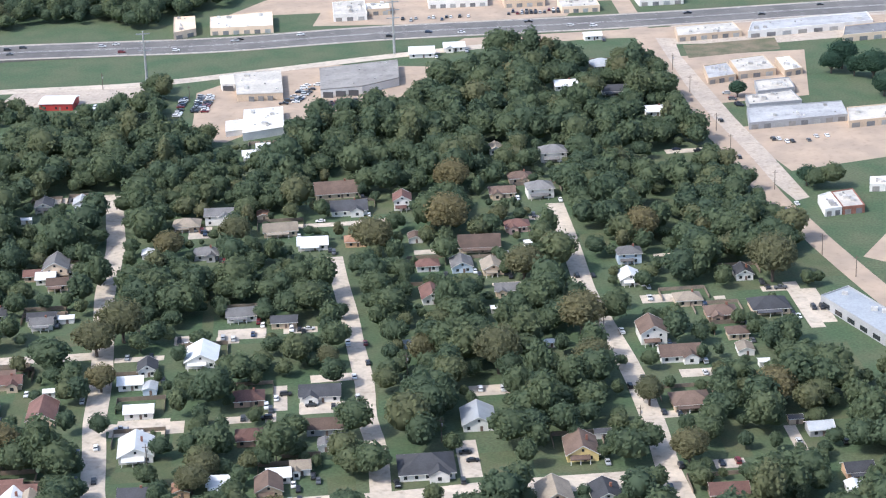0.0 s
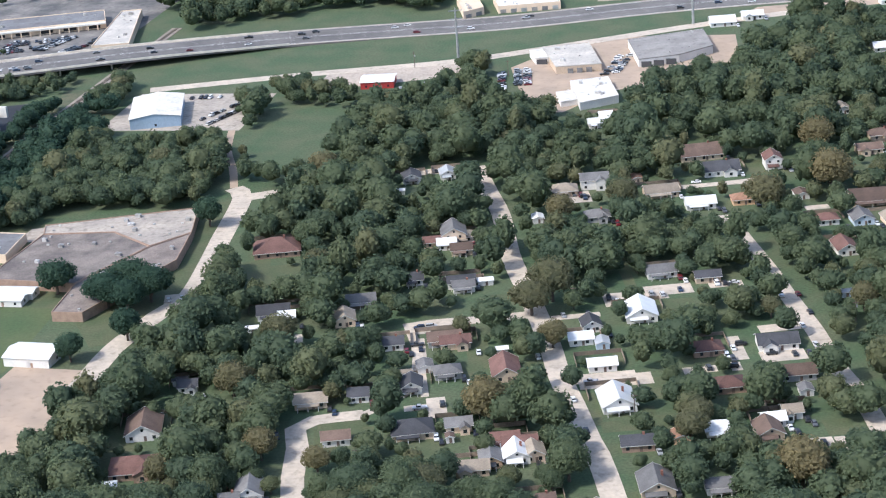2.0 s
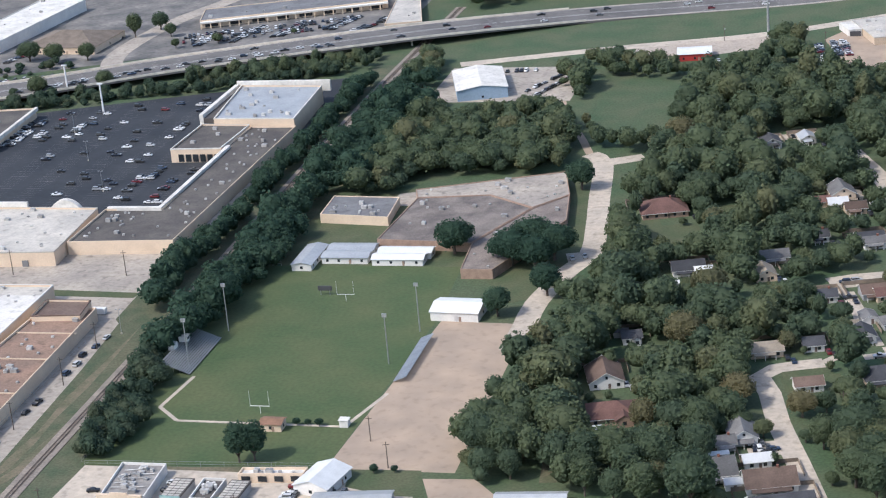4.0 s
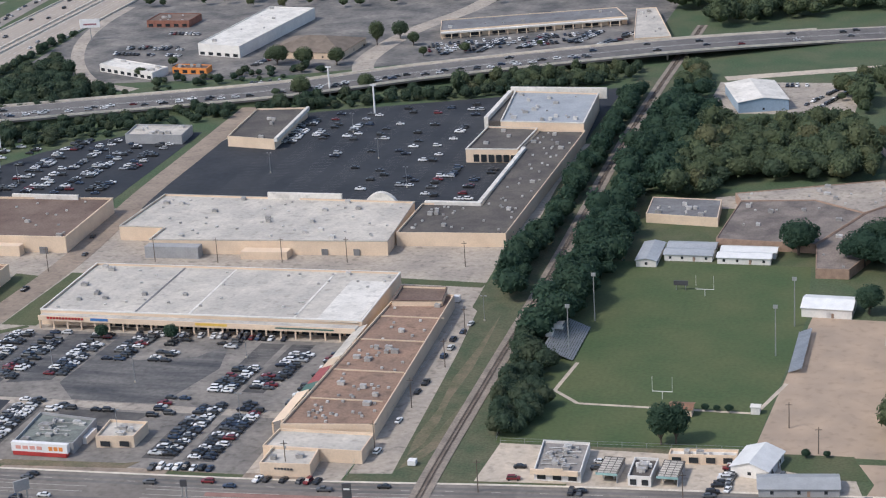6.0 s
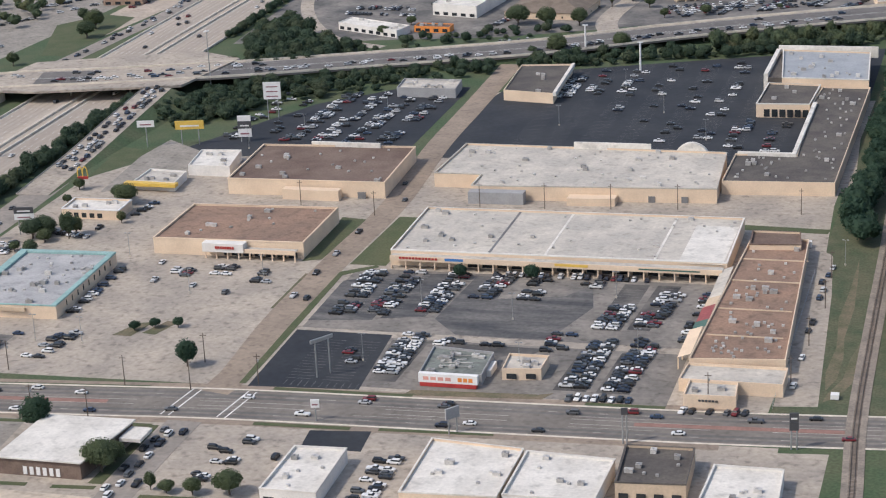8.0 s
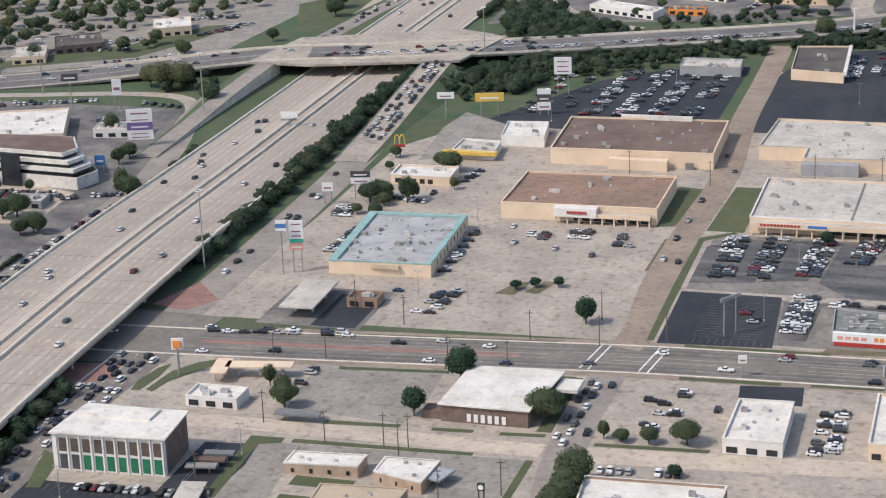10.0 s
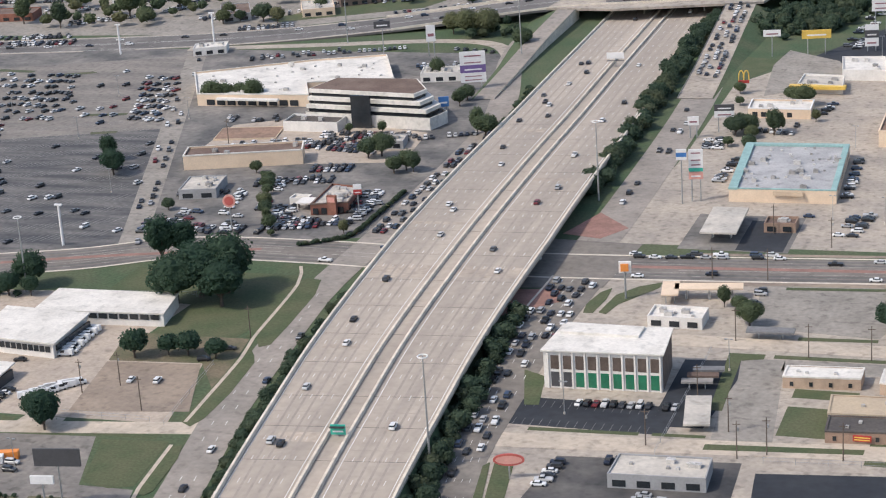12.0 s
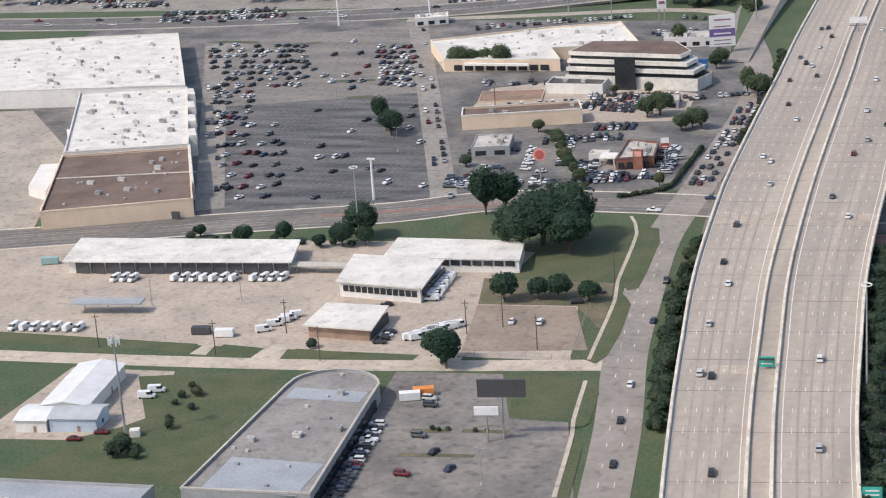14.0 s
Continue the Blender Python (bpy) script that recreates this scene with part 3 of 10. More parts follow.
sheet("back_alley", [(-103, 98), (-91, 82), (-87, 35), (-81, -76), (-96, -78), (-96, 84)], 0.05, CONCRETE, "worn concrete alley behind the shops", "pavement")
sheet("service_lane", [(-113, 402), (-102, 402), (-90, 170), (-99, 170)], 0.08, CONCRETE, "stained concrete lane behind the mall", "road")
sheet("yard_roadside", [(196, 672), (272, 684), (356, 710), (360, 752), (300, 748), (190, 728)], 0.035, DIRT, "sandy yards of the roadside shops", "pavement")
sheet("yard_sandy", [(193, 430), (182, 470), (168, 518), (178, 537), (198, 570), (226, 583), (292, 585), (298, 540), (291, 512), (273, 489), (250, 478), (233, 469), (213, 430)], 0.045, DIRT, "orange sandy ground round the halls", "dirt lot")
sheet("bare_patch", [(-80, -72), (-75, -66), (-71.5, -54), (-70.6, -30), (-71.4, -12), (-74, -30), (-75, -50), (-79, -64)], 0.05, SCRUB, "bare brown earth beside the railway")
sheet("bare_patch", [(-80, -62), (-77, -50), (-76.5, -30), (-78, -10), (-77, 20), (-78.5, 55), (-80, 80), (-80.5, 40), (-82, 10), (-80, -20), (-81.5, -45)], 0.045, SCRUB, "bare earth beside the railway")
sheet("lawn_billboard", [(-575, -303), (-553, -300.5), (-549, -332), (-556, -335), (-566, -332)], 0.055, LAWN, "green grass square below the billboard")
sheet("parking_lot_southwest", [(-612, -305), (-578, -301.5), (-566, -334.5), (-548, -334.5), (-533, -384), (-528, -430), (-600, -430)], 0.04, LOTBASE, "grey asphalt parking lot with pale joints", "parking lot")
sheet("parking_lot_green", rect(-454, -404, -268, -247), 0.06, LOTDARK, "dark asphalt lot before the office", "parking lot")
sheet("parking_lot_loan", [(-432, -288), (-378, -283), (-375, -335), (-436, -338)], 0.06, LOTPATCH, "dark asphalt lot south of the service road", "parking lot")
sheet("parking_lot_loan", [(-373, -289), (-303, -279.5), (-302, -335), (-368, -335)], 0.06, LOTDARK, "fresh dark asphalt lot with white bays", "parking lot")
sheet("pavement_far_south", [(-470, -283), (-85, -262), (-85, -420), (-440, -420)], 0.025, CONCRETE, "pale concrete lots further south", "pavement")
sheet("pavement_office", [(-692, 52), (-660, 70), (-590, 48), (-585, 0), (-640, -10), (-690, 10)], 0.05, SANDY, "sandy paving before the office", "pavement")
sheet("parking_lot_empty", [(-399, -135), (-352, -131), (-349, -170), (-352, -180), (-395, -176)], 0.06, LOTSLAB, "empty grey asphalt parking lot", "parking lot")
for x0, x1, y0, y1 in ((-372, -352, -233, -226), (-372, -340, -262, -240), (-344, -326, -278, -234)):
    sheet("lawn_patch", rect(x0, x1, y0, y1), 0.07, LAWN, "small green lawn patch")

sheet("lawn_patch", [(-456.5, -163.0), (-454.6, -150.6), (-451.4, -145.3), (-450.6, -157.4), (-451.9, -171.2), (-455.4, -171.7)], 0.13, LAWN, "small green lawn beside the frontage road")
sheet("lawn_patch", [(-449.5, -163.3), (-448.3, -152.3), (-442.2, -142.3), (-434.9, -137.0), (-434.5, -142.6), (-445.2, -161.5), (-447.1, -171.8), (-450.1, -170.4)], 0.13, LAWN, "small green lawn beside the frontage road")
sheet("lawn_patch", [(-448.7, -296.5), (-442.9, -295.5), (-438.2, -322.1), (-443.0, -326.7)], 0.13, LAWN, "small green lawn beside the frontage road")
sheet("lawn_patch", [(-451.5, -299.0), (-450.1, -295.9), (-445.0, -319.6), (-445.7, -324.3), (-447.2, -323.0)], 0.13, LAWN, "small green lawn beside the frontage road")
sheet("lawn_patch", [(-460.7, -225.3), (-452.1, -230.0), (-447.9, -252.6), (-452.5, -253.3)], 0.13, LAWN, "small green lawn beside the frontage road")
sheet("parking_lot_avenue", [(-247, -138), (-248.5, -124), (-227, -121.5), (-225.5, -138)], 0.062, LOTDARK, "dark asphalt lot beside the avenue", "parking lot")
sheet("pavement_avenue", [(-92, -116), (-73.5, -114), (-73.5, -146), (-79, -168), (-92, -168)], 0.034, CONCRETE, "pale concrete lot beside the railway", "pavement")
sheet("parking_lot_motel", [(-395, -204), (-379, -203), (-372, -267), (-390, -271)], 0.055, LOTSLAB, "weathered concrete parking lot beside the offices", "parking lot")
sheet("parking_lot_motel", [(-379, -203), (-304.6, -199.5), (-304.4, -256), (-325, -262), (-328, -212), (-379, -212)], 0.055, LOTSLAB, "weathered concrete parking lot round the offices", "parking lot")
for poly in ([(-398, -200), (-386, -199.5), (-386, -203.6), (-393, -206), (-391, -247), (-395, -247)], [(-391, -272), (-345, -267.5), (-345, -271), (-391, -276)], [(-383, -199.5), (-322, -197.5), (-322, -200), (-383, -202.5)],
             [(-304.2, -249), (-301.6, -249), (-301.8, -199.5), (-304.4, -199.5)], [(-378, -182.5), (-352, -181), (-352, -183.5), (-378, -185.6)], [(-341, -181), (-327, -180), (-327, -182.5), (-341, -183.5)], [(-318, -180), (-303, -178.5), (-303, -181), (-318, -182.5)],
             [(-307, -177), (-301.8, -177), (-302.4, -129), (-305.4, -129)], [(-286, -182), (-249, -179.5), (-249, -182), (-286, -184.5)]):
    sheet("grass_strip", poly, 0.12, LAWN, "narrow green grass strip beside the paving")

sheet("parking_lot_green", [(-410.5, -262), (-394, -261), (-391, -222), (-393, -206), (-411, -208)], 0.07, LOTDARK, "dark stained asphalt behind the office", "parking lot")
for poly in ([(-446, -269.4), (-412, -267.4), (-412, -269.6), (-446, -271.8)], [(-408, -267), (-392, -266), (-392, -268), (-408, -269)]):
    sheet("grass_strip", poly, 0.12, LAWN, "narrow green grass strip beside the paving")

# ---- roads ----
AVENUE = [(90, -84), (-20, -91), (-108, -99), (-187, -103), (-282, -107), (-335, -112), (-440, -122), (-510, -126), (-575, -123), (-632, -126), (-672, -146), (-737, -168), (-860, -212), (-1100, -290)]
HIGHWAY_LINE = [(-1150, 185, 0), (-960, 195, 0), (-790, 228, 0), (-690, 265, 2), (-600, 305, 7), (-525, 325, 7.5), (-455, 352, 6.5), (-395, 385, 4.5), (-300, 427, 4), (-218, 473, 5),
                (-112, 522, 6), (-60, 548, 5), (10, 585, 1.5), (80, 606, 0.2), (150, 623, 0), (250, 660, 0), (390, 699, 0), (558, 754, 0), (900, 860, 0)]
FREEWAY = [(-452, -560, 5), (-485, -372, 6.5), (-499, -274, 7), (-507, -206, 7), (-514, -112, 7), (-519, -20, 6.5), (-525, 80, 3.5), (-531, 170, 0.8), (-536, 300, 0.2), (-541, 420, 0.2), (-545, 800, 0.2)]
FWY_HALF = 31.0


def fwy_taper(p):
    """The deck narrows towards the south."""
    return float(np.interp(p.y, [-400, -340, -240, -120], [25.2, 26.0, 28.4, 31.0])) / 31.0


road("avenue", AVENUE, 25, 0.09, ROADGREY, "wide worn grey avenue with several lanes")
road("highway", HIGHWAY_LINE, 37, 0.15, HIGHWAY, "grey asphalt highway on low bridges", depth=1.3)
road("freeway", FREEWAY, 2 * FWY_HALF, 0.0, LANE, "pale concrete elevated freeway with ten lanes", depth=1.4, taper=fwy_taper)
road("side_street", [(-300, -420), (-288, -265), (-293, -200), (-295, -160), (-295, -124)], 13, 0.12, FRONTAGE, "pale concrete side street south of the avenue")
road("cross_street", [(-440, -196), (-417, -191.5), (-360, -191), (-301, -191.5)], 10, 0.105, STREET, "pale concrete cross street between the lots")
road("cross_street", [(-289, -191.8), (-232, -187), (-160, -180)], 12, 0.105, STREET, "pale concrete cross street between the lots")
road("side_street", [(-295, -98), (-293, -80), (-297, -20), (-297, 56), (-296, 130), (-303, 224), (-305, 300), (-308, 400)], 13, 0.12, SIDEST, "worn brownish concrete side street")
road("service_road", [(-860, -316), (-749, -312), (-654, -305), (-600, -298), (-545, -289)], 9, 0.10, STREET, "pale concrete service road")
road("service_road", [(-455, -280), (-441, -279), (-380, -273), (-300, -266), (-200, -258)], 10, 0.10, STREET, "pale concrete service road")
road("frontage_road_north", [(-592, 368), (-589, 406), (-586, 458), (-581, 530), (-588, 620), (-595, 720)], 13, 0.11, FRONTAGE, "grey frontage road north of the overpass")
road("frontage_road_west", [(-509, -480), (-524, -390), (-533, -335), (-544, -280), (-551, -228), (-558, -165), (-558, -100), (-558.7, -40), (-560, 20), (-564, 70), (-574, 120), (-590, 180), (-598, 230), (-600, 290)], 14, 0.11, FRONTAGE, "grey frontage road west of the freeway")
FRONTAGE_SOUTH = [(-430, -480), (-441, -400), (-452.5, -329), (-457.5, -294), (-462, -250), (-466, -200), (-466.5, -174), (-466, -147), (-466, -136)]


def frontage_taper(p):
    """The frontage road widens towards the crossing."""
    return float(np.interp(p.y, [-330, -290, -250, -200, -160], [0.58, 0.62, 0.80, 0.95, 1.0]))


road("frontage_road_east", FRONTAGE_SOUTH, 20, 0.115, ROADGREY, "grey asphalt frontage road with queuing cars", taper=frontage_taper)
road("frontage_road_east", [(-470, -110), (-470, -50), (-474, 85), (-482, 200), (-492, 300)], 17, 0.11, FRONTAGE, "grey frontage road east of the freeway")
road("frontage_road_north", [(-40, 478), (47, 508), (130, 532), (196, 567), (262, 605), (330, 640)], 10, 0.10, STREET, "pale frontage road beside the highway")
road("school_road", [(81, 62), (81, 88), (81, 111), (87, 145), (93, 168), (90, 200), (85, 235), (77, 292), (68, 306)], 10, 0.10, STREET, "pale concrete school road")
road("dirt_track", [(68, 306), (58, 335), (45, 366), (36, 400)], 4, 0.08, DIRT, "narrow sandy track")
STREETS = 0
SCHOOL_STREET_LINES = (
    ([(78, 292), (96, 301)], 10),
)
QUARTER_STREET_LINES = (
    ([(425, -80), (396, 18), (388, 50), (378, 86), (368, 112), (360, 141), (347, 178), (337, 208), (324, 243), (314, 272)], 7.6),
    ([(325, -80), (295, 18), (286, 42), (276, 70), (267, 94), (257, 127), (242, 170), (227, 211), (221, 231), (210, 271), (199, 300), (184, 340)], 8.8),
    ([(525, -40), (490, 65), (483, 86), (479, 103), (473, 126), (463, 160), (458, 175), (435, 237), (426, 268), (415, 309), (402, 354)], 8.8),
    ([(217, -94), (206, -56), (197, -25), (188, 5), (183, 28), (178, 42), (183, 50), (200, 56)], 8.2),
    ([(372, 44), (392, 50), (411, 57), (430, 64), (460, 73), (484, 80)], 12.0),
)
QUARTER_STREET_LINES_B = (
    ([(196, 137), (207, 142), (223, 146), (243, 152), (250, 156)], 7.5), ([(200, 56), (212, 76), (208, 110), (198, 137)], 4), ([(273, 90), (297, 93)], 6), ([(285, 308), (305, 314), (332, 324)], 5),
    ([(357, 148), (338, 142)], 7), ([(184, 340), (160, 331)], 6), ([(517, 266), (525, 238), (531, 218)], 6), ([(539, 196), (544, 175), (552, 148)], 4.5),
)
for pts, w in SCHOOL_STREET_LINES + QUARTER_STREET_LINES + QUARTER_STREET_LINES_B:
    STREETS += 1
    road("street", pts, w, 0.10 + 0.006 * STREETS, STREET, "pale concrete residential street")
road("east_street", [(640, 80), (592, 186), (556, 258), (531, 312), (521, 336), (505, 374), (483, 438), (457, 507), (440, 560), (422, 625), (406, 682), (399, 706), (384, 760), (360, 850)], 12, 0.12, DIRT, "wide pale sandy street under repair")
road("shop_drive", [(-880, 140), (-749, -150)], 12, 0.08, LOTSLAB, "worn concrete drive before the big store")
road("shop_drive", [(-776, 185), (-672, -85), (-655, -130)], 11, 0.08, LOTSLAB, "worn concrete drive between the lots")
road("loop_ramp", [(-585, 120), (-590, 180), (-612, 225), (-650, 232), (-720, 218), (-790, 205)], 9, 0.09, CONCRETE, "curving concrete ramp")
road("loop_ramp", [(-509, 680), (-507, 635), (-500, 588), (-487, 544), (-464, 495), (-434, 454), (-400, 437)], 9, 0.09, CONCRETE, "curving concrete ramp")
road("north_road", [(-260, 470), (-275, 520), (-268, 600), (-240, 700), (-230, 900)], 14, 0.10, CONCRETE, "concrete road running north")
sheet("intersection", [(-545, -158), (-455, -146), (-452, -96), (-552, -92)], 0.125, ROADGREY, "grey asphalt crossing below the freeway", "road")
sheet("paver_island", [(-478, -60), (-462, -78), (-470, -92), (-486, -88)], 0.16, BRICKPAVE, "reddish paved island below the bridge", "traffic island")
sheet("paver_island", [(-484, -180), (-466, -162), (-470, -150), (-488, -152)], 0.16, BRICKPAVE, "reddish paved island below the bridge", "traffic island")
for pts in ([(-140, -101), (-70, -96)], [(-50, -94), (-20, -92)], [(-450, -122), (-330, -112)], [(-600, -123), (-660, -140), (-700, -154)]):
    marking("median", pts, [0], 3.0, 0.135, BRICKPAVE, "reddish brick paved median")

marking("sidewalk", [(-538.5, -384), (-544.5, -343), (-546.8, -333), (-551, -303)], [0], 1.3, 0.19, STREET, "narrow pale concrete sidewalk")
marking("sidewalk", [(-554.5, -286), (-559.5, -232), (-563, -214), (-569, -160), (-576, -140)], [0], 1.3, 0.19, STREET, "narrow pale concrete sidewalk")
# lane markings
marking("lane_dashes", [(-509, -480), (-524, -390), (-533, -335), (-544, -280), (-551, -228), (-560, -165)], [-2.2, 2.2], 0.2, 0.13, PAINT, "white dashed lane lines", (3, 10))
marking("lane_dashes", FRONTAGE_SOUTH, [-5.7, -1.9, 1.9, 5.7], 0.2, 0.135, PAINT, "white dashed lane lines", (3, 10), None, frontage_taper)
marking("kerb", FRONTAGE_SOUTH, [-10.4], 0.9, 0.22, BARRIER, "pale concrete kerb along the frontage road", None, None, frontage_taper)
marking("lane_dashes", FREEWAY, [-26, -22.2, -18.4, -14.6, -10.8, 9.6, 13.4, 17.2, 21.0, 24.8], 0.2, 0.03, PAINT, "white dashed lane lines", (3.2, 12), None, fwy_taper)
marking("edge_lines", FREEWAY, [-29.4, 28.6, -6.6], 0.3, 0.03, PAINT, "white solid edge lines", None, None, fwy_taper)
marking("edge_lines", FREEWAY, [5.4], 0.3, 0.03, PAINT, "white edge line by the median")
for o in (-24.1, -20.3, -16.5, -12.7, 11.5, 15.3, 19.1, 22.9):
    marking("tyre_mark", FREEWAY, [o], 0.9, 0.015, RUBBER_STREAK, "darker worn wheel tracks", None, None, fwy_taper)
# dark joints across the raised deck
deck = smooth_line(FREEWAY, 1.0)
across = sides(deck)
for i in range(20, len(deck) - 20, 27):
    p = deck[i]
    if p.y > 60:
        break
    w, d = across[i] * 30.0 * fwy_taper(p), (deck[i + 1] - deck[i]).normalized() * 0.13
    up = Vector((0, 0, 0.022))
    s = Shape().face(*[tuple(p + q + up) for q in (w - d, w + d, -w + d, -w - d)])
    thing("deck_joint", 0, 0, 0, 0, "narrow dark joint across the freeway deck", "road joint", "", "structure", s.mesh("deck_joint", RUBBER_JOINT))
marking("lane_dashes", HIGHWAY_LINE, [-10.5, -7, -3.5, 4.5, 8, 11.5], 0.22, 0.18, LINEPAINT, "worn white dashed lane lines", (3, 12))
marking("edge_lines", HIGHWAY_LINE, [-15, 15.5, 1.2, -0.6], 0.28, 0.18, PAINT, "pale solid edge lines")
marking("shoulder", HIGHWAY_LINE, [-16.9, 17.1], 2.8, 0.17, CONCRETE, "pale concrete shoulders")
marking("lane_dashes", AVENUE, [-8.2, 7.4], 0.25, 0.115, LINEPAINT, "worn white dashed lane lines", (3, 13))
marking("edge_lines", AVENUE, [-2.0, 2.0], 0.3, 0.115, LINEPAINT, "worn pale lines of the turning lane", (46, 22))
marking("edge_lines", AVENUE, [-4.6, 4.4], 0.2, 0.115, LINEPAINT, "worn pale lane lines", (30, 44))
marking("sidewalk", [(-110, -99.2), (-187, -103), (-282, -107), (-335, -112), (-430, -121)], [-15.6, 15.6], 4.2, 0.048, SIDEST, "worn brownish sidewalk along the avenue")
marking("kerb", AVENUE, [-13.1, 13.1], 1.3, 0.20, BARRIER, "pale concrete kerbs")
for x, y in ((-282, -107), (-303, -108)):
    s = Shape()
    for o in (-1.6, 1.6):
        s.box(x - 0.3 + o, x + 0.3 + o, y - 12, y + 12, 0.10, 0.122, -0.12, (x, y))
    thing("crosswalk", 0, 0, 0, 0, "white crosswalk lines on the avenue", "crosswalk", "", "structure", s.mesh("crosswalk", PAINT))


# ---- bridges, barriers, railway ----
def barrier(name, line, offset, height, width, material, label, taper=None):
    ln = smooth_line(line)
    s = Shape()
    sd = sides(ln)
    for i in range(len(ln) - 1):
        ka, kb = (taper(ln[i]), taper(ln[i + 1])) if taper else (1.0, 1.0)
        a, b = ln[i] + sd[i] * offset * ka, ln[i + 1] + sd[i + 1] * offset * kb
        na, nb = sd[i] * width / 2, sd[i + 1] * width / 2
        up = Vector((0, 0, height))
        s.face(a - na + up, a + na + up, b + nb + up, b - nb + up)
        s.face(a + na + up, a + na * 1.5, b + nb * 1.5, b + nb + up)
        s.face(b - nb + up, b - nb * 1.5, a - na * 1.5, a - na + up)
    return thing(name, 0, 0, 0, 0, label, "barrier", "", "structure", s.mesh(name, material))


for o in (-FWY_HALF + 0.3, FWY_HALF - 0.3, -3.6, 3.0):
    barrier("barrier", FREEWAY, o, 1.1, 0.8, BARRIER, "pale concrete freeway barrier", fwy_taper if abs(o) > 10 else None)
for o in (-18.2, 18.2):
    barrier("barrier", HIGHWAY_LINE[3:13], o, 1.2, 0.5, BARRIER, "pale concrete bridge parapet")


def bent(x, y, z, half, turn, top):
    """A bridge support: a cross beam on round columns."""
    ob = thing("bridge_support", x, y, 0, turn, "grey concrete bridge support on round columns", "bridge support", "bridge supports")
    part("cross_beam", Shape().box(-half, half, -0.8, 0.8, top - 1.2, top), BARRIER, ob)
    n = max(2, int(half / 6))
    for i in range(n):
        px = -half + 2 + (2 * half - 4) * i / (n - 1)
        part("column", Shape().tube((px, 0, 0), (px, 0, top - 1.2), 0.55, n=10), BARRIER, ob)


for x, y, turn in ((-503, -240, 8), (-508, -195, 5), (-511, -160, 4), (-514, -122, 3), (-516, -88, 3), (-518, -50, 3)):
    bent(x, y, 0, 26.5 if y < -190 else 28, turn, 5.5)
for x, y, turn, top in ((-205, 480, 115, 3.6), (-175, 494, 115, 4.0), (-142, 509, 115, 4.4), (-110, 523, 115, 4.7), (-82, 537, 115, 4.4), (-545, 318, 105, 6.0), (-512, 328, 105, 6.0)):
    bent(x, y, 0, 15, turn - 25, top)
# embankments carry the deck between the bridges
for name, line, half, drop in (("embankment", FREEWAY[:3], 30, 1.2), ("embankment", FREEWAY[5:8], 30, 0.6), ("embankment", HIGHWAY_LINE[6:9], 17, 1.0)):
    ln = smooth_line(line)
    sd = sides(ln)
    s = Shape()
    for i in range(len(ln) - 1):
        for sg in (-1, 1):
            ka, kb = (fwy_taper(ln[i]), fwy_taper(ln[i + 1])) if half == 30 else (1.0, 1.0)
            a, b = ln[i] + sd[i] * sg * half * ka, ln[i + 1] + sd[i + 1] * sg * half * kb
            a0, b0 = a + sd[i] * sg * 2.5, b + sd[i + 1] * sg * 2.5
            s.face(a - Vector((0, 0, drop)), b - Vector((0, 0, drop)), (b0.x, b0.y, 0), (a0.x, a0.y, 0))
    thing(name, 0, 0, 0, 0, "grass covered road embankment", "embankment", "", "structure", s.mesh(name, GRASS))

def ramp(name, pts, width, material, label):
    """A rising road with a retaining wall to the freeway and a grass slope on the outer side."""
    ln_ = smooth_line(pts)
    sd_ = sides(ln_)
    thing(name, 0, 0, 0, 0, label, "road", "", "structure", ribbon(Shape(), ln_, -width / 2, width / 2, 0.2, 0.3).mesh(name, material))
    wall_, slope_ = Shape(), Shape()
    for i in range(len(ln_) - 1):
        for sg in (-1, 1):
            a_, b_ = ln_[i] + sd_[i] * sg * width / 2, ln_[i + 1] + sd_[i + 1] * sg * width / 2
            out_ = 1 if ln_[i].x > -530 else -1
            if (a_.x - ln_[i].x) * out_ < 0:
                wall_.face((a_.x, a_.y, a_.z + 0.8), (b_.x, b_.y, b_.z + 0.8), (b_.x, b_.y, 0), (a_.x, a_.y, 0))
            else:
                slope_.face((a_.x, a_.y, a_.z + 0.1), (b_.x, b_.y, b_.z + 0.1), (b_.x + out_ * (1 + b_.z * 2.2), b_.y, 0.02), (a_.x + out_ * (1 + a_.z * 2.2), a_.y, 0.02))
    thing("retaining_wall", 0, 0, 0, 0, "grey concrete retaining wall of the ramp", "wall", "", "structure", wall_.mesh("retaining_wall", BARRIER))
    thing("embankment", 0, 0, 0, 0, "green grass slope beside the ramp", "embankment", "", "structure", slope_.mesh("embankment", GRASS))


ramp("ramp_west", [(-582, 110, 0.1), (-585, 170, 1.5), (-587, 230, 4.5), (-588, 292, 7.1)], 11, FRONTAGE, "grey concrete ramp rising to the overpass")
ramp("ramp_east", [(-478, 120, 0.1), (-482, 180, 1.5), (-486, 240, 4.5), (-490, 300, 7.1)], 17, CONCRETE, "concrete ramp rising to the overpass")
s = Shape().prism([(-600, 285), (-560, 284), (-478, 306), (-468, 372), (-500, 388), (-592, 352)], 6.4, 7.72, bottom=True)
thing("overpass_deck", 0, 0, 0, 0, "wide pale concrete overpass deck", "bridge", "", "structure", s.mesh("overpass_deck", CONCRETE))

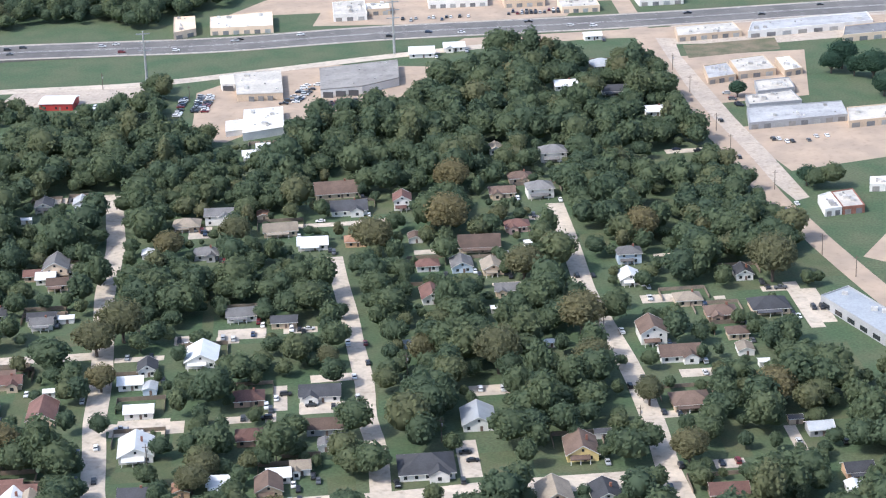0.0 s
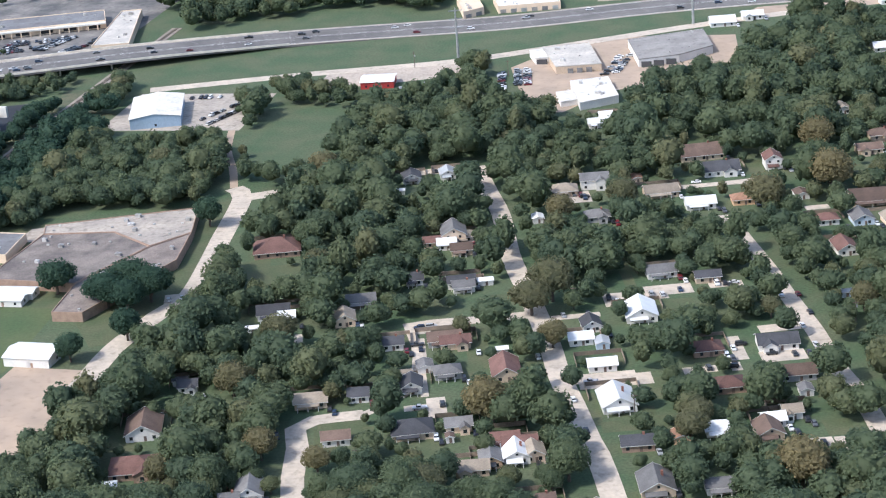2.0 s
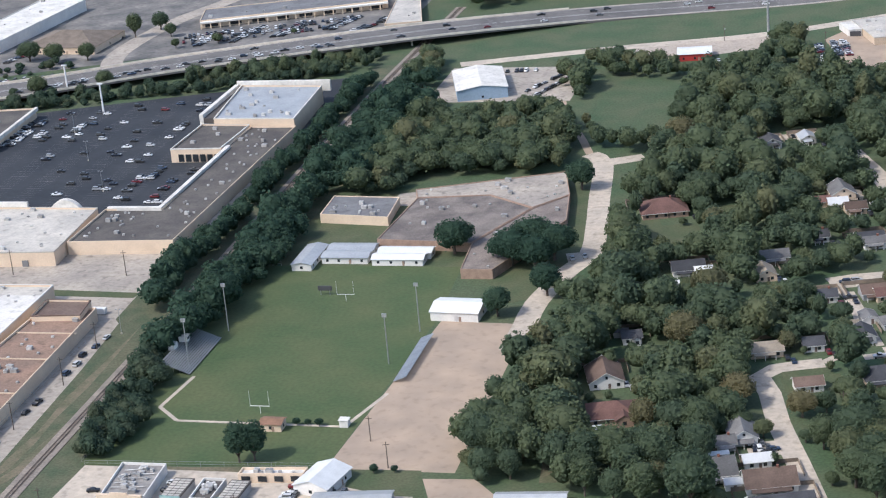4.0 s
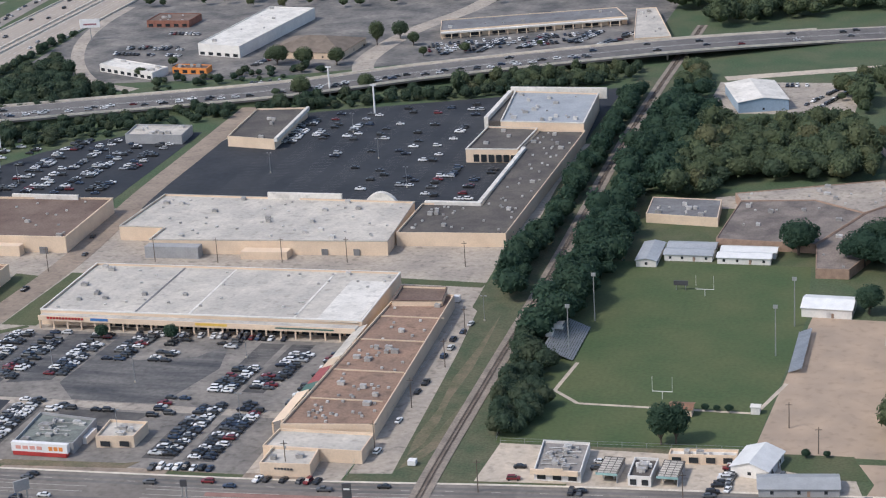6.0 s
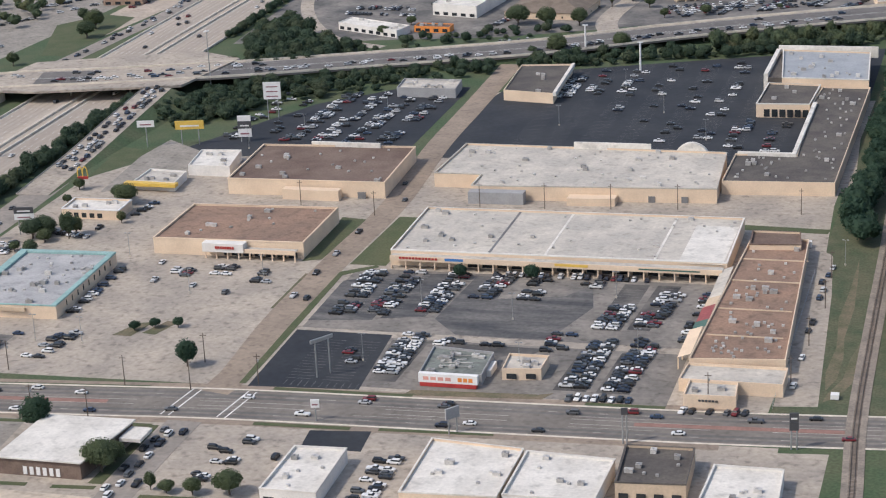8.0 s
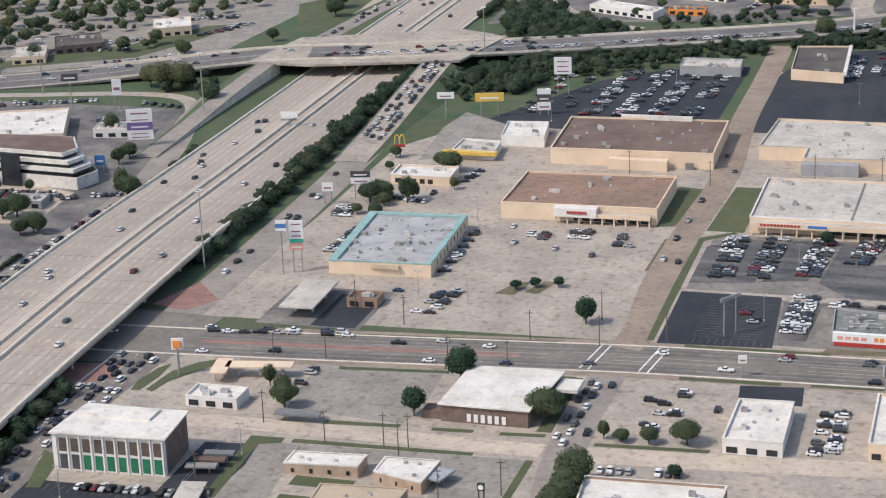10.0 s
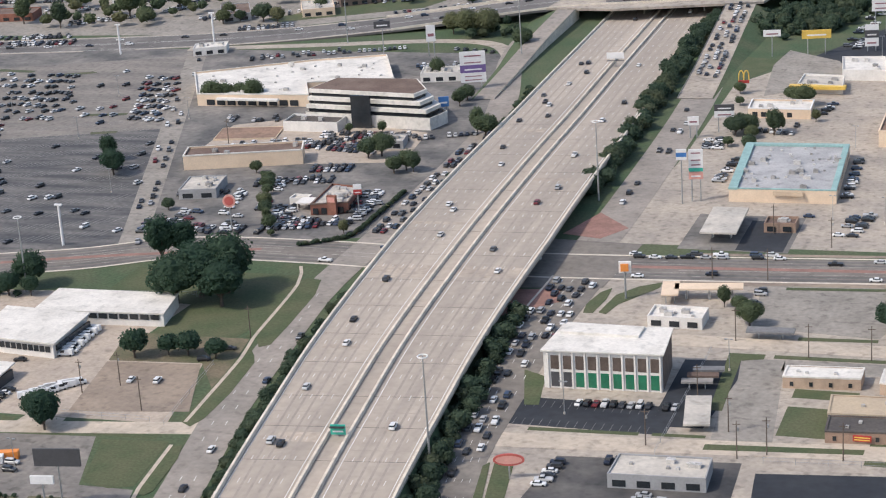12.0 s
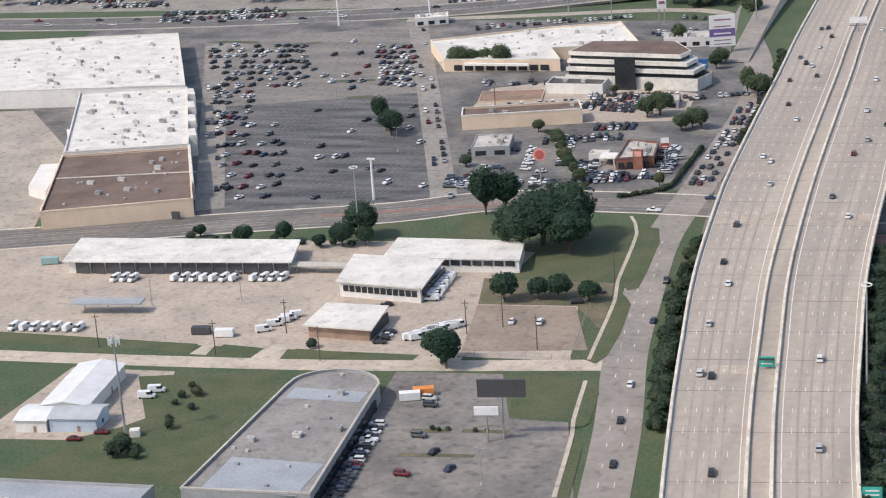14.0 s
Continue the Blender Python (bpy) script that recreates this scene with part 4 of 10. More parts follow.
RAIL = [(-58, -300), (-63, -160), (-67, -84), (-68.5, 10), (-69.5, 98), (-72, 208), (-75, 310), (-76, 450), (-74, 620)]
road("railway_bed", RAIL, 7, 0.25, BALLAST, "brown gravel railway bed", "railway", depth=0.3)
ln = smooth_line(RAIL, 0.9)
sd = sides(ln)
s = Shape()
for i in range(0, len(ln) - 1):
    p, q = ln[i], sd[i]
    t = math.atan2(q.y, q.x)
    s.box(p.x - 1.3, p.x + 1.3, p.y - 0.13, p.y + 0.13, 0.25, 0.34, t, (p.x, p.y))
thing("sleepers", 0, 0, 0, 0, "dark timber railway sleepers", "railway sleeper", "", "stuff", s.mesh("sleepers", WOODPOLE))
for o in (-0.72, 0.72):
    s = ribbon(Shape(), smooth_line(RAIL), o - 0.08, o + 0.08, 0.48, 0.15)
    thing("rail", 0, 0, 0, 0, "brown steel rail", "rail", "", "structure", s.mesh("rail", DARKSTEEL))

# slab joints and patched deck sections on the freeway
ln = smooth_line(FREEWAY, 1.0)
sd = sides(ln)
joints, patches = Shape(), Shape()
for i in range(20, len(ln) - 20, 32):
    for sg in (-1, 1):
        k = fwy_taper(ln[i])
        a, b = ln[i] + sd[i] * sg * 4.2, ln[i] + sd[i] * sg * 30.2 * k
        c, d = ln[i + 1] + sd[i + 1] * sg * 30.2 * k, ln[i + 1] + sd[i + 1] * sg * 4.2
        c, d = b + (c - b) * 0.35, a + (d - a) * 0.35
        joints.face(*[p + Vector((0, 0, 0.022)) for p in ((a, b, c, d) if sg > 0 else (d, c, b, a))])
for i, n, o0, o1 in ((400, 14, -30, -4), (402, 12, 4, 30), (330, 5, -26, -12), (520, 6, 6, 22), (250, 9, -22, -6), (460, 4, -30, -4), (600, 8, -18, -8)):
    ribbon(patches, ln[i:i + n], o0, o1, 0.012, 0, None, fwy_taper)
thing("deck_joints", 0, 0, 0, 0, "dark narrow joints across the deck", "road joint", "", "structure", joints.mesh("deck_joints", RUBBER_STREAK))
thing("deck_patches", 0, 0, 0, 0, "paler repaired concrete deck slabs", "road patch", "", "structure", patches.mesh("deck_patches", SANDY))
# tar patches and worn wheel tracks on the avenue
s = Shape()
for o in (-10.2, -6.9, 5.8, 9.3):
    ribbon(s, smooth_line(AVENUE), o - 0.9, o + 0.9, 0.1)
thing("tyre_marks", 0, 0, 0, 0, "darker worn wheel tracks on the avenue", "road marking", "", "structure", s.mesh("tyre_marks", HIGHWAY))
# grass strips and sidewalks along the avenue
for pts in ([(-274, -91), (-222, -89.5)], [(-160, -86.5), (-132, -85.5)], [(-430, -108), (-320, -97)], [(-60, -80), (-20, -77)], [(-270, -122), (-235, -120.5)], [(-225, -119.5), (-185, -117)], [(-390, -137), (-350, -133)], [(-330, -131), (-305, -129.5)]):
    marking("verge_strip", pts, [0], 2.6, 0.16, LAWN, "thin green grass strip by the kerb")


# ---- buildings ----
def inset(poly, d):
    n, out = len(poly), []
    for i in range(n):
        p, a, b = Vector(poly[i]), Vector(poly[i - 1]), Vector(poly[(i + 1) % n])
        u, v = (p - a).normalized(), (b - p).normalized()
        nu, nv = Vector((-u.y, u.x)), Vector((-v.y, v.x))
        m = (nu + nv)
        m = m / max(0.3, m.length_squared) * 2
        out.append(tuple(p + m * d))
    return out


rng = random.Random(7)


def keep_free(poly, margin=4.0):
    xs, ys = [p[0] for p in poly], [p[1] for p in poly]
    x = min(xs)
    while x <= max(xs) + 4:
        y = min(ys)
        while y <= max(ys) + 4:
            TAKEN.append((x, y, 5 + margin))
            y += 8
        x += 8


def unit_on(parent, x, y, z, w, d, h):
    s = Shape().box(x - w / 2, x + w / 2, y - d / 2, y + d / 2, z, z + h)
    s.box(x - w / 2 - 0.08, x + w / 2 + 0.08, y - d / 2 - 0.08, y + d / 2 + 0.08, z + h, z + h + 0.12)
    s.tube((x - w * 0.2, y, z + h + 0.12), (x - w * 0.2, y, z + h + 0.4), min(w, d) * 0.28, n=8)
    return part("rooftop_unit", s, UNIT, parent)


def inside(poly, x, y):
    hit = False
    for i in range(len(poly)):
        (x0, y0), (x1, y1) = poly[i - 1], poly[i]
        if (y0 > y) != (y1 > y) and x < (x1 - x0) * (y - y0) / (y1 - y0) + x0:
            hit = not hit
    return hit


def flat_building(name, poly, h, wall, roof, label, category="building", parapet=0.9, units=0, cap=None, seams=0, vents=0):
    """A flat-roofed building: wall ring with parapet, sunken roof, rooftop units and vents. poly runs anticlockwise."""
    cx, cy = sum(p[0] for p in poly) / len(poly), sum(p[1] for p in poly) / len(poly)
    loc = [(x - cx, y - cy) for x, y in poly]
    ob = thing(name, cx, cy, 0, 0, label, category)
    inn = inset(loc, 0.4)
    n = len(loc)
    s = Shape()
    s.prism(loc, 0, h, top=False)
    k = len(s.v)
    s.v += [(x, y, h) for x, y in loc] + [(x, y, h) for x, y in inn] + [(x, y, h - parapet) for x, y in inn]
    for i in range(n):
        j = (i + 1) % n
        s.f += [(k + i, k + j, k + n + j, k + n + i), (k + n + i, k + n + j, k + 2 * n + j, k + 2 * n + i)]
    part("wall", s, wall, ob)
    part("roof", Shape().prism(inn, h - parapet - 0.3, h - parapet), roof, ob)
    if cap:
        ring = inset(loc, 0.55)
        outer = inset(loc, -0.12)
        s = Shape()
        s.v = [(x, y, h + 0.03) for x, y in outer] + [(x, y, h + 0.03) for x, y in ring] + [(x, y, h - 0.5) for x, y in outer]
        s.f = []
        for i in range(n):
            j = (i + 1) % n
            s.f += [(i, j, n + j, n + i), (2 * n + i, 2 * n + j, j, i)]
        part("parapet_cap", s, cap, ob)
    xs, ys = [p[0] for p in loc], [p[1] for p in loc]
    for i in range(seams):
        y = min(ys) + (max(ys) - min(ys)) * (i + 1) / (seams + 1)
        if n == 4:
            part("roof_seam", Shape().box(min(xs) + 1, max(xs) - 1, y - 0.1, y + 0.1, h - parapet, h - parapet + 0.08), roof, ob)
    made = tries = 0
    while made < units + vents and tries < 400:
        tries += 1
        x, y = rng.uniform(min(xs) + 3, max(xs) - 3), rng.uniform(min(ys) + 3, max(ys) - 3)
        if not inside(inset(loc, 3), x, y):
            continue
        if made < units:
            unit_on(ob, x, y, h - parapet, rng.uniform(1.6, 3.0), rng.uniform(1.4, 2.2), rng.uniform(1.0, 1.5))
        else:
            part("roof_vent", Shape().box(x - 0.5, x + 0.5, y - 0.5, y + 0.5, h - parapet, h - parapet + 0.7), UNIT, ob)
        made += 1
    ob["cx"], ob["cy"] = cx, cy
    keep_free(poly)
    return ob


def roof_slab(parent, poly, h, material, out=1.2):
    """A thin flat roof that reaches past the walls."""
    loc = [(x - parent["cx"], y - parent["cy"]) for x, y in poly]
    part("roof_slab", Shape().prism(inset(loc, -out), h - 0.45, h + 0.08, bottom=True), material, parent)


def panel(parent, name, x0, x1, z0, z1, y, material, label="", out=0.06, side="s"):
    """A shallow upright piece on a wall. side s, n: the wall runs along x at y; e, w: along y at x = y."""
    cx, cy = parent["cx"], parent["cy"]
    if side in "sn":
        ya, yb = (y - out, y + 0.02) if side == "s" else (y - 0.02, y + out)
        s = Shape().box(x0 - cx, x1 - cx, ya - cy, yb - cy, z0, z1)
    else:
        xa, xb = (y - 0.02, y + out) if side == "e" else (y - out, y + 0.02)
        s = Shape().box(xa - cx, xb - cx, x0 - cy, x1 - cy, z0, z1)
    return part(name, s, material, parent, label)


def arcade(parent, x0, x1, y, depth, top, thick, n, fascia, roofm):
    """A covered walk before a shop front: fascia, flat cover, columns, dark glass behind."""
    cx, cy = parent["cx"], parent["cy"]
    part("canopy", Shape().box(x0 - cx, x1 - cx, y - depth - cy, y - 0.05 - cy, top - 0.4, top), roofm, parent)
    part("fascia", Shape().box(x0 - cx, x1 - cx, y - depth - 0.35 - cy, y - depth - cy, top - thick, top + 0.5), fascia, parent)
    for i in range(n + 1):
        x = x0 + 0.4 + (x1 - x0 - 0.8) * i / n
        part("column", Shape().box(x - 0.3 - cx, x + 0.3 - cx, y - depth - cy, y - depth + 0.6 - cy, 0, top - 0.4), fascia, parent)
    for i in range(n):
        xa, xb = x0 + (x1 - x0) * i / n + 0.6, x0 + (x1 - x0) * (i + 1) / n - 0.6
        panel(parent, "shop_window", xa, xb, 0.4, 3.0, y, GLASS)


def bars(parent, x0, x1, z, y, n, height, material):
    """Lettering too small to read, as plain bars."""
    w = (x1 - x0) / n
    for i in range(n):
        panel(parent, "sign_bar", x0 + i * w + 0.1 * w, x0 + (i + 1) * w - 0.15 * w, z, z + height, y, material, out=0.16)


# big stores
b = flat_building("brown_roof_store", [(-381, 134), (-303, 136), (-306, 197), (-385, 193)], 8, CREAM, ROOF_DARKBROWN, "large cream store with a stained dark brown roof", "store", units=8, vents=14, cap=CREAM)
part("loading_block", Shape().box(-8, 20, -36, -31.2, 0, 5), CREAM, b)
for i in range(4):
    panel(b, "loading_door", -352 + i * 12, -348 + i * 12, 0, 3.2, 134.5, ROOF_GREY, out=0.5)
part("white_parapet", Shape().box(-16, 20, 29.5, 31, 7, 9.4), ROOF_WHITE, b)
b = flat_building("department_store", [(-381, 46), (-312, 48), (-313, 98), (-382, 95)], 7.5, CREAM, ROOF_BROWN, "wide cream store with a brown gravel roof", "store", units=5, vents=9, cap=CREAM)
arcade(b, -356, -314, 47, 4, 4.6, 1.4, 8, CREAM, ROOF_PALE)
part("sign_block", Shape().box(-9.5, 9.5, -29.6, -24.0, 3.3, 7.2), WHITEWALL, b, "white sign band")
bars(b, -350.5, -341.5, 4.9, 41.95, 8, 1.2, REDPAINT)
b = flat_building("shop_row", [(-272, 46), (-130, 48), (-131, 107), (-273, 105)], 7, CREAM, ROOF_PALE, "long row of shops with a patched pale grey roof", "store", units=10, vents=26, cap=WHITEWALL)
arcade(b, -271, -131, 46.5, 5, 5.4, 1.7, 22, CREAM, ROOF_PALE)
for x, m in ((-230, ROOF_GREY), (-206, ROOF_WHITE), (-160, ROOF_WHITE)):
    part("roof_seam", Shape().box(x - b["cx"] - 0.5, x - b["cx"] + 0.5, -29, 28.5, 6.1, 6.22), m, b)
part("white_roof_panel", Shape().box(-150 - b["cx"], -131.8 - b["cx"], -29, 20, 6.1, 6.19), ROOF_WHITE, b)
bars(b, -267, -250, 4.6, 41.1, 12, 0.9, REDPAINT)
panel(b, "shop_sign", -247, -239, 4.5, 5.6, 41.15, SIGNBLUE, out=0.1)
panel(b, "shop_sign", -200, -186, 4.5, 5.6, 41.15, SIGNYELLOW, out=0.1)
panel(b, "shop_sign", -165, -140, 4.6, 5.2, 41.15, AWNGREEN, out=0.1)
b = flat_building("shop_wing", [(-129, -54), (-95, -50), (-101, 84), (-125, 86)], 6.2, CREAM, ROOF_BROWN, "long shop wing with a brown gravel roof", "store", units=12, vents=55)
for y in (-28, 0, 32, 58):
    part("roof_seam", Shape().box(-14, 14, y - b["cy"] - 0.3, y - b["cy"] + 0.3, 5.3, 5.7), TAN, b)
for y0, y1, m, lab in ((-50, -22, CREAM, "cream sloping canopy"), (-22, -14, AWNGREEN, "dark green canopy"), (-14, 2, AWNRED, "faded red canopy"), (2, 12, TAN, "tan canopy"), (12, 46, ROOF_PALE, "grey canopy")):
    cx, cy = b["cx"], b["cy"]
    xa = -129 + (y0 + 54) * 0.03
    s = Shape().face((xa - cx, y0 - cy, 6.4), (xa - cx - 5.0, y0 - cy, 4.6), (xa - cx - 5.0, y1 - cy, 4.6), (xa - cx, y1 - cy, 6.4))
    s.face((xa - cx - 5.0, y0 - cy, 4.6), (xa - cx - 5.0, y0 - cy, 3.8), (xa - cx - 5.0, y1 - cy, 3.8), (xa - cx - 5.0, y1 - cy, 4.6))
    part("canopy", s, m, b, lab)
    for yy in range(int(y0), int(y1), 9):
        part("column", Shape().box(xa - cx - 4.9, xa - cx - 4.4, yy - cy, yy - cy + 0.5, 0, 4.0), CREAM, b)
b = flat_building("end_shop", [(-126, -84), (-108, -83), (-109, -70.3), (-126, -70.3)], 5, CREAM, ROOF_PALE, "small cream shop with a pale flat roof", "store", units=2)
bars(b, -121, -114, 2.6, -83.6, 6, 0.7, DARKWALL)
b = flat_building("low_shop", [(-130, -70), (-93.5, -70), (-93.5, -54.5), (-129, -55)], 5, CREAM, ROOF_PALE, "narrow cream shop front by the road", "store")
b = flat_building("annex", [(-124, 70), (-103, 72), (-105, 88), (-125, 88)], 8, CREAM, ROOF_DARKBROWN, "raised cream block with a brown roof", "store", cap=ROOF_DARKBROWN)
b = flat_building("mall_store", [(-262, 139), (-149, 147), (-153, 206), (-283, 208), (-285, 157), (-262, 157)], 7.2, CREAM, ROOF_PALE, "huge mall store with a mottled pale grey roof", "store", units=14, vents=34, cap=ROOF_PALE)
part("grey_wing", Shape().prism([(x - b["cx"], y - b["cy"]) for x, y in ((-262, 133), (-236, 134), (-236, 139.4), (-262, 138.8))], 0, 5.6), GREYWALL, b)
part("loading_block", Shape().prism([(x - b["cx"], y - b["cy"]) for x, y in ((-216, 135.5), (-194, 137), (-194, 143.4), (-216, 141.8))], 0, 3.6), CREAM, b)
part("front_parapet", Shape().box(-228 - b["cx"], -190 - b["cx"], 206.5 - b["cy"], 208 - b["cy"], 6, 9.6), ROOF_WHITE, b)
s = Shape()
pts = [(-178 + 16 * i / 10, 6 + 5 * math.sin(math.pi * i / 10) ** 0.7) for i in range(11)]
for i in range(10):
    (xa, za), (xb, zb) = pts[i], pts[i + 1]
    s.face((xa - b["cx"], 206 - b["cy"], 5), (xb - b["cx"], 206 - b["cy"], 5), (xb - b["cx"], 206 - b["cy"], zb), (xa - b["cx"], 206 - b["cy"], za))
    s.face((xa - b["cx"], 206 - b["cy"], za), (xb - b["cx"], 206 - b["cy"], zb), (xb - b["cx"], 209 - b["cy"], zb), (xa - b["cx"], 209 - b["cy"], za))
part("arched_front", s, ROOF_WHITE, b)
for x in (-255, -240, -205, -180, -165):
    panel(b, "loading_door", x, x + 3, 0, 3, 139.2 + (x + 262) * 0.0708, ROOF_GREY, out=0.4)
b = flat_building("mall_wing", [(-149, 161), (-98, 164), (-96, 338), (-121, 338), (-123, 305), (-120, 207), (-149, 206)], 6.6, CREAM, ROOF_TAR, "L-shaped mall wing with a stained dark roof", "store", units=10, vents=50)
part("white_fascia", Shape().box(-122.4 - b["cx"], -120.3 - b["cx"], 208 - b["cy"], 303 - b["cy"], 5.4, 7.2), ROOF_WHITE, b)
part("white_fascia", Shape().box(-148 - b["cx"], -120.3 - b["cx"], 205.8 - b["cy"], 208 - b["cy"], 5.5, 7.3), ROOF_WHITE, b)
b = flat_building("mall_corner", [(-151, 296), (-123.5, 297), (-122, 338), (-150, 340)], 7.6, CREAM, ROOF_TAR, "mall corner block with a white parapet", "store", cap=ROOF_WHITE, units=3)
for i in range(6):
    panel(b, "shop_window", -147 + i * 4, -144 + i * 4, 0.5, 4.5, 296.2, GLASS, out=0.15)
b = flat_building("mall_anchor", [(-143, 340.5), (-97, 339), (-101, 402), (-150, 405)], 10.5, CREAM, ROOF_BLUE, "tall mall anchor store with a pale blue roof", "store", cap=ROOF_WHITE, units=12, vents=8)
part("white_parapet", Shape().box(-152.5 - b["cx"], -97 - b["cx"], 404.6 - b["cy"], 406.4 - b["cy"], 6.5, 12.6), ROOF_WHITE, b)
part("white_parapet", Shape().box(-153.5 - b["cx"], -151.2 - b["cx"], 346 - b["cy"], 404.5 - b["cy"], 0, 11.0), ROOF_WHITE, b)
part("lower_roof", Shape().prism([(x - b["cx"], y - b["cy"]) for x, y in ((-151.1, 346), (-143.4, 346), (-150.4, 404.4), (-151.1, 404.4))], 0, 8.8), ROOF_TAR, b)
b = flat_building("outparcel_shop", [(-292, 318), (-263, 313), (-267, 380), (-296, 376)], 6, CREAM, ROOF_TAR, "tan outlying shop with a dark roof", "store", units=4)
part("white_fascia", Shape().prism([(x - b["cx"], y - b["cy"]) for x, y in ((-263.2, 313), (-261.4, 313), (-265.4, 380), (-267.2, 380))], 4.4, 6.5), ROOF_WHITE, b)
flat_building("restaurant", [(-354, 320), (-320, 320), (-322, 341), (-356, 341)], 5.5, GREYWALL, ROOF_PALE, "low grey restaurant with a cluttered roof", "restaurant", units=9)
b = flat_building("market", [(-430, -39), (-387, -37), (-391, 29), (-435, 27)], 6, CREAM, ROOF_SLATE, "pale-roofed market with a teal parapet", "store", cap=TEALPAINT, units=16, vents=26)
for q in ([(-430, -39), (-426.5, -39), (-431.5, 27), (-435, 27)], [(-431.6, 24.4), (-391, 26.4), (-391, 29), (-431.6, 27.2)], [(-389.2, -37), (-387, -37), (-391, 26.3), (-393.2, 26.3)]):
    part("teal_edge", Shape().prism([(x - b["cx"], y - b["cy"]) for x, y in q], 5.2, 6.12, bottom=True), TEALPAINT, b, "weathered teal roof edge")
for x in (-426, -420, -414, -399, -394):
    panel(b, "shop_window", x, x + 4.6, 0.3, 3.2, -38.6 + (x + 430) * 0.045, GLASS, out=0.12)
panel(b, "entrance_hood", -412, -400, 3.4, 5.0, -38, TAN, "tan entrance hood", out=1.2)
for i in range(9):
    panel(b, "side_window", -30 + i * 6, -26 + i * 6, 2.2, 4.6, -387.4 - 0.06 * (i * 6 + 6), GLASS, out=0.14, side="e")
b = flat_building("burger_restaurant", [(-446, 88), (-417, 88), (-418, 105), (-447, 104)], 5, CREAM, ROOF_WHITE, "cream fast-food restaurant with a white roof", "restaurant", cap=SIGNWHITE, units=5)
for i in range(5):
    panel(b, "window", -444 + i * 4, -441.6 + i * 4, 0.8, 3, 88, GLASS, out=0.1)
b = flat_building("taco_restaurant", [(-431, 136), (-409, 134), (-411, 154), (-431, 156)], 4.5, WHITEWALL, ROOF_PALE, "white restaurant with a wide yellow canopy", "restaurant", units=5)
part("yellow_canopy", Shape().box(-14, 13, -13.5, -9.6, 2.8, 4.4), SIGNYELLOW, b, "yellow canopy band")
flat_building("white_shop", [(-413, 161), (-391, 161), (-396, 190), (-417, 188)], 5.5, WHITEWALL, ROOF_WHITE, "plain white shop with a white roof", "store", units=4)
b = flat_building("bank", [(-340, -175), (-310, -175), (-307, -140), (-339, -141)], 6.5, BROWNBRICK, ROOF_WHITE, "brick bank with a bright white roof", "bank", cap=ROOF_WHITE, units=1, vents=5)
roof_slab(b, [(-340, -175), (-310, -175), (-307, -140), (-339, -141)], 6.5, ROOF_WHITE, 0.8)
for i in range(6):
    panel(b, "window", -331 + i * 2.4, -329.6 + i * 2.4, 0.6, 3.4, -175, SIGNWHITE, out=0.2)
part("side_wing", Shape().box(-23, -14, -16, -10, 0, 3), BROWNBRICK, b)
part("entrance_roof", Shape().box(17.2, 25, 6, 16, 3.8, 5.0), ROOF_WHITE, b)
BROWNGLASS = surface("brown_window_glass", (0.13, 0.10, 0.085), 0.3, vary=0.25, big=3)
b = flat_building("green_office", [(-450, -238.5), (-412, -236), (-414, -214), (-449, -216)], 13, WHITEWALL, ROOF_WHITE, "three-storey white office with green glass panels", "office building", cap=ROOF_WHITE, vents=4)
roof_slab(b, [(-450, -238.5), (-412, -236), (-414, -214), (-449, -216)], 13, ROOF_WHITE, 0.7)
part("roof_step", Shape().box(-17, 9, 2, 10.4, 13.0, 13.9), ROOF_WHITE, b)
for i in range(9):
    x = -446.5 + i * 4.0
    y = -238.5 + (x + 450) * 0.066
    panel(b, "window", x - 1.2, x + 2.1, 6.6, 11.2, y, BROWNGLASS, "brownish window strip", out=0.1)
    panel(b, "green_panel", x - 1.2, x + 2.1, 0.6, 5.6, y, GREENPANEL if i > 1 else DARKWALL, "green glass panel" if i > 1 else "dark entrance", out=0.1)
for i in range(10):
    x = -448.6 + i * 4.0
    panel(b, "pier", x - 0.28, x + 0.28, 0, 12.2, -238.5 + (x + 450) * 0.066, WHITEWALL, out=0.4)
part("side_cladding", Shape().prism([(x - b["cx"], y - b["cy"]) for x, y in ((-412.2, -234.5), (-411.85, -234.5), (-413.65, -215), (-414, -215))], 0.4, 12.2, bottom=True), BROWNBRICK, b, "dark brown brick side wall")
b = flat_building("stepped_office", [(-656, 58), (-590, 52), (-586, 66), (-606, 90), (-650, 88)], 6, ROOF_WHITE, ROOF_TAR, "four-storey white office with dark window bands", "office building")
for k, (z, g) in enumerate(((6, 0.0), (9.5, 1.5), (13, 3.0))):
    pl = [(x - b["cx"], y - b["cy"]) for x, y in ((-655.5 + g * 0.2, 58.5 + g), (-592 - g * 2.2, 53 + g), (-589 - g * 2.2, 66), (-607, 88 - g), (-649, 87 - g))]
    part("glass_band", Shape().prism(inset(pl, 0.8), z, z + 1.7), GLASS, b)
    part("white_band", Shape().prism(pl, z + 1.7, z + 3.5), ROOF_WHITE, b)
part("roof", Shape().prism(inset([(-655 - b["cx"], 61.5 - b["cy"]), (-598.6 - b["cx"], 56 - b["cy"]), (-595.6 - b["cx"], 66 - b["cy"]), (-607 - b["cx"], 85 - b["cy"]), (-649 - b["cx"], 84 - b["cy"])], 0.9), 16.5, 16.7), ROOF_DARKBROWN, b)
panel(b, "glass_stair", -630, -620, 0, 16, 53.6, GLASS, "dark glass stair front", out=0.9)
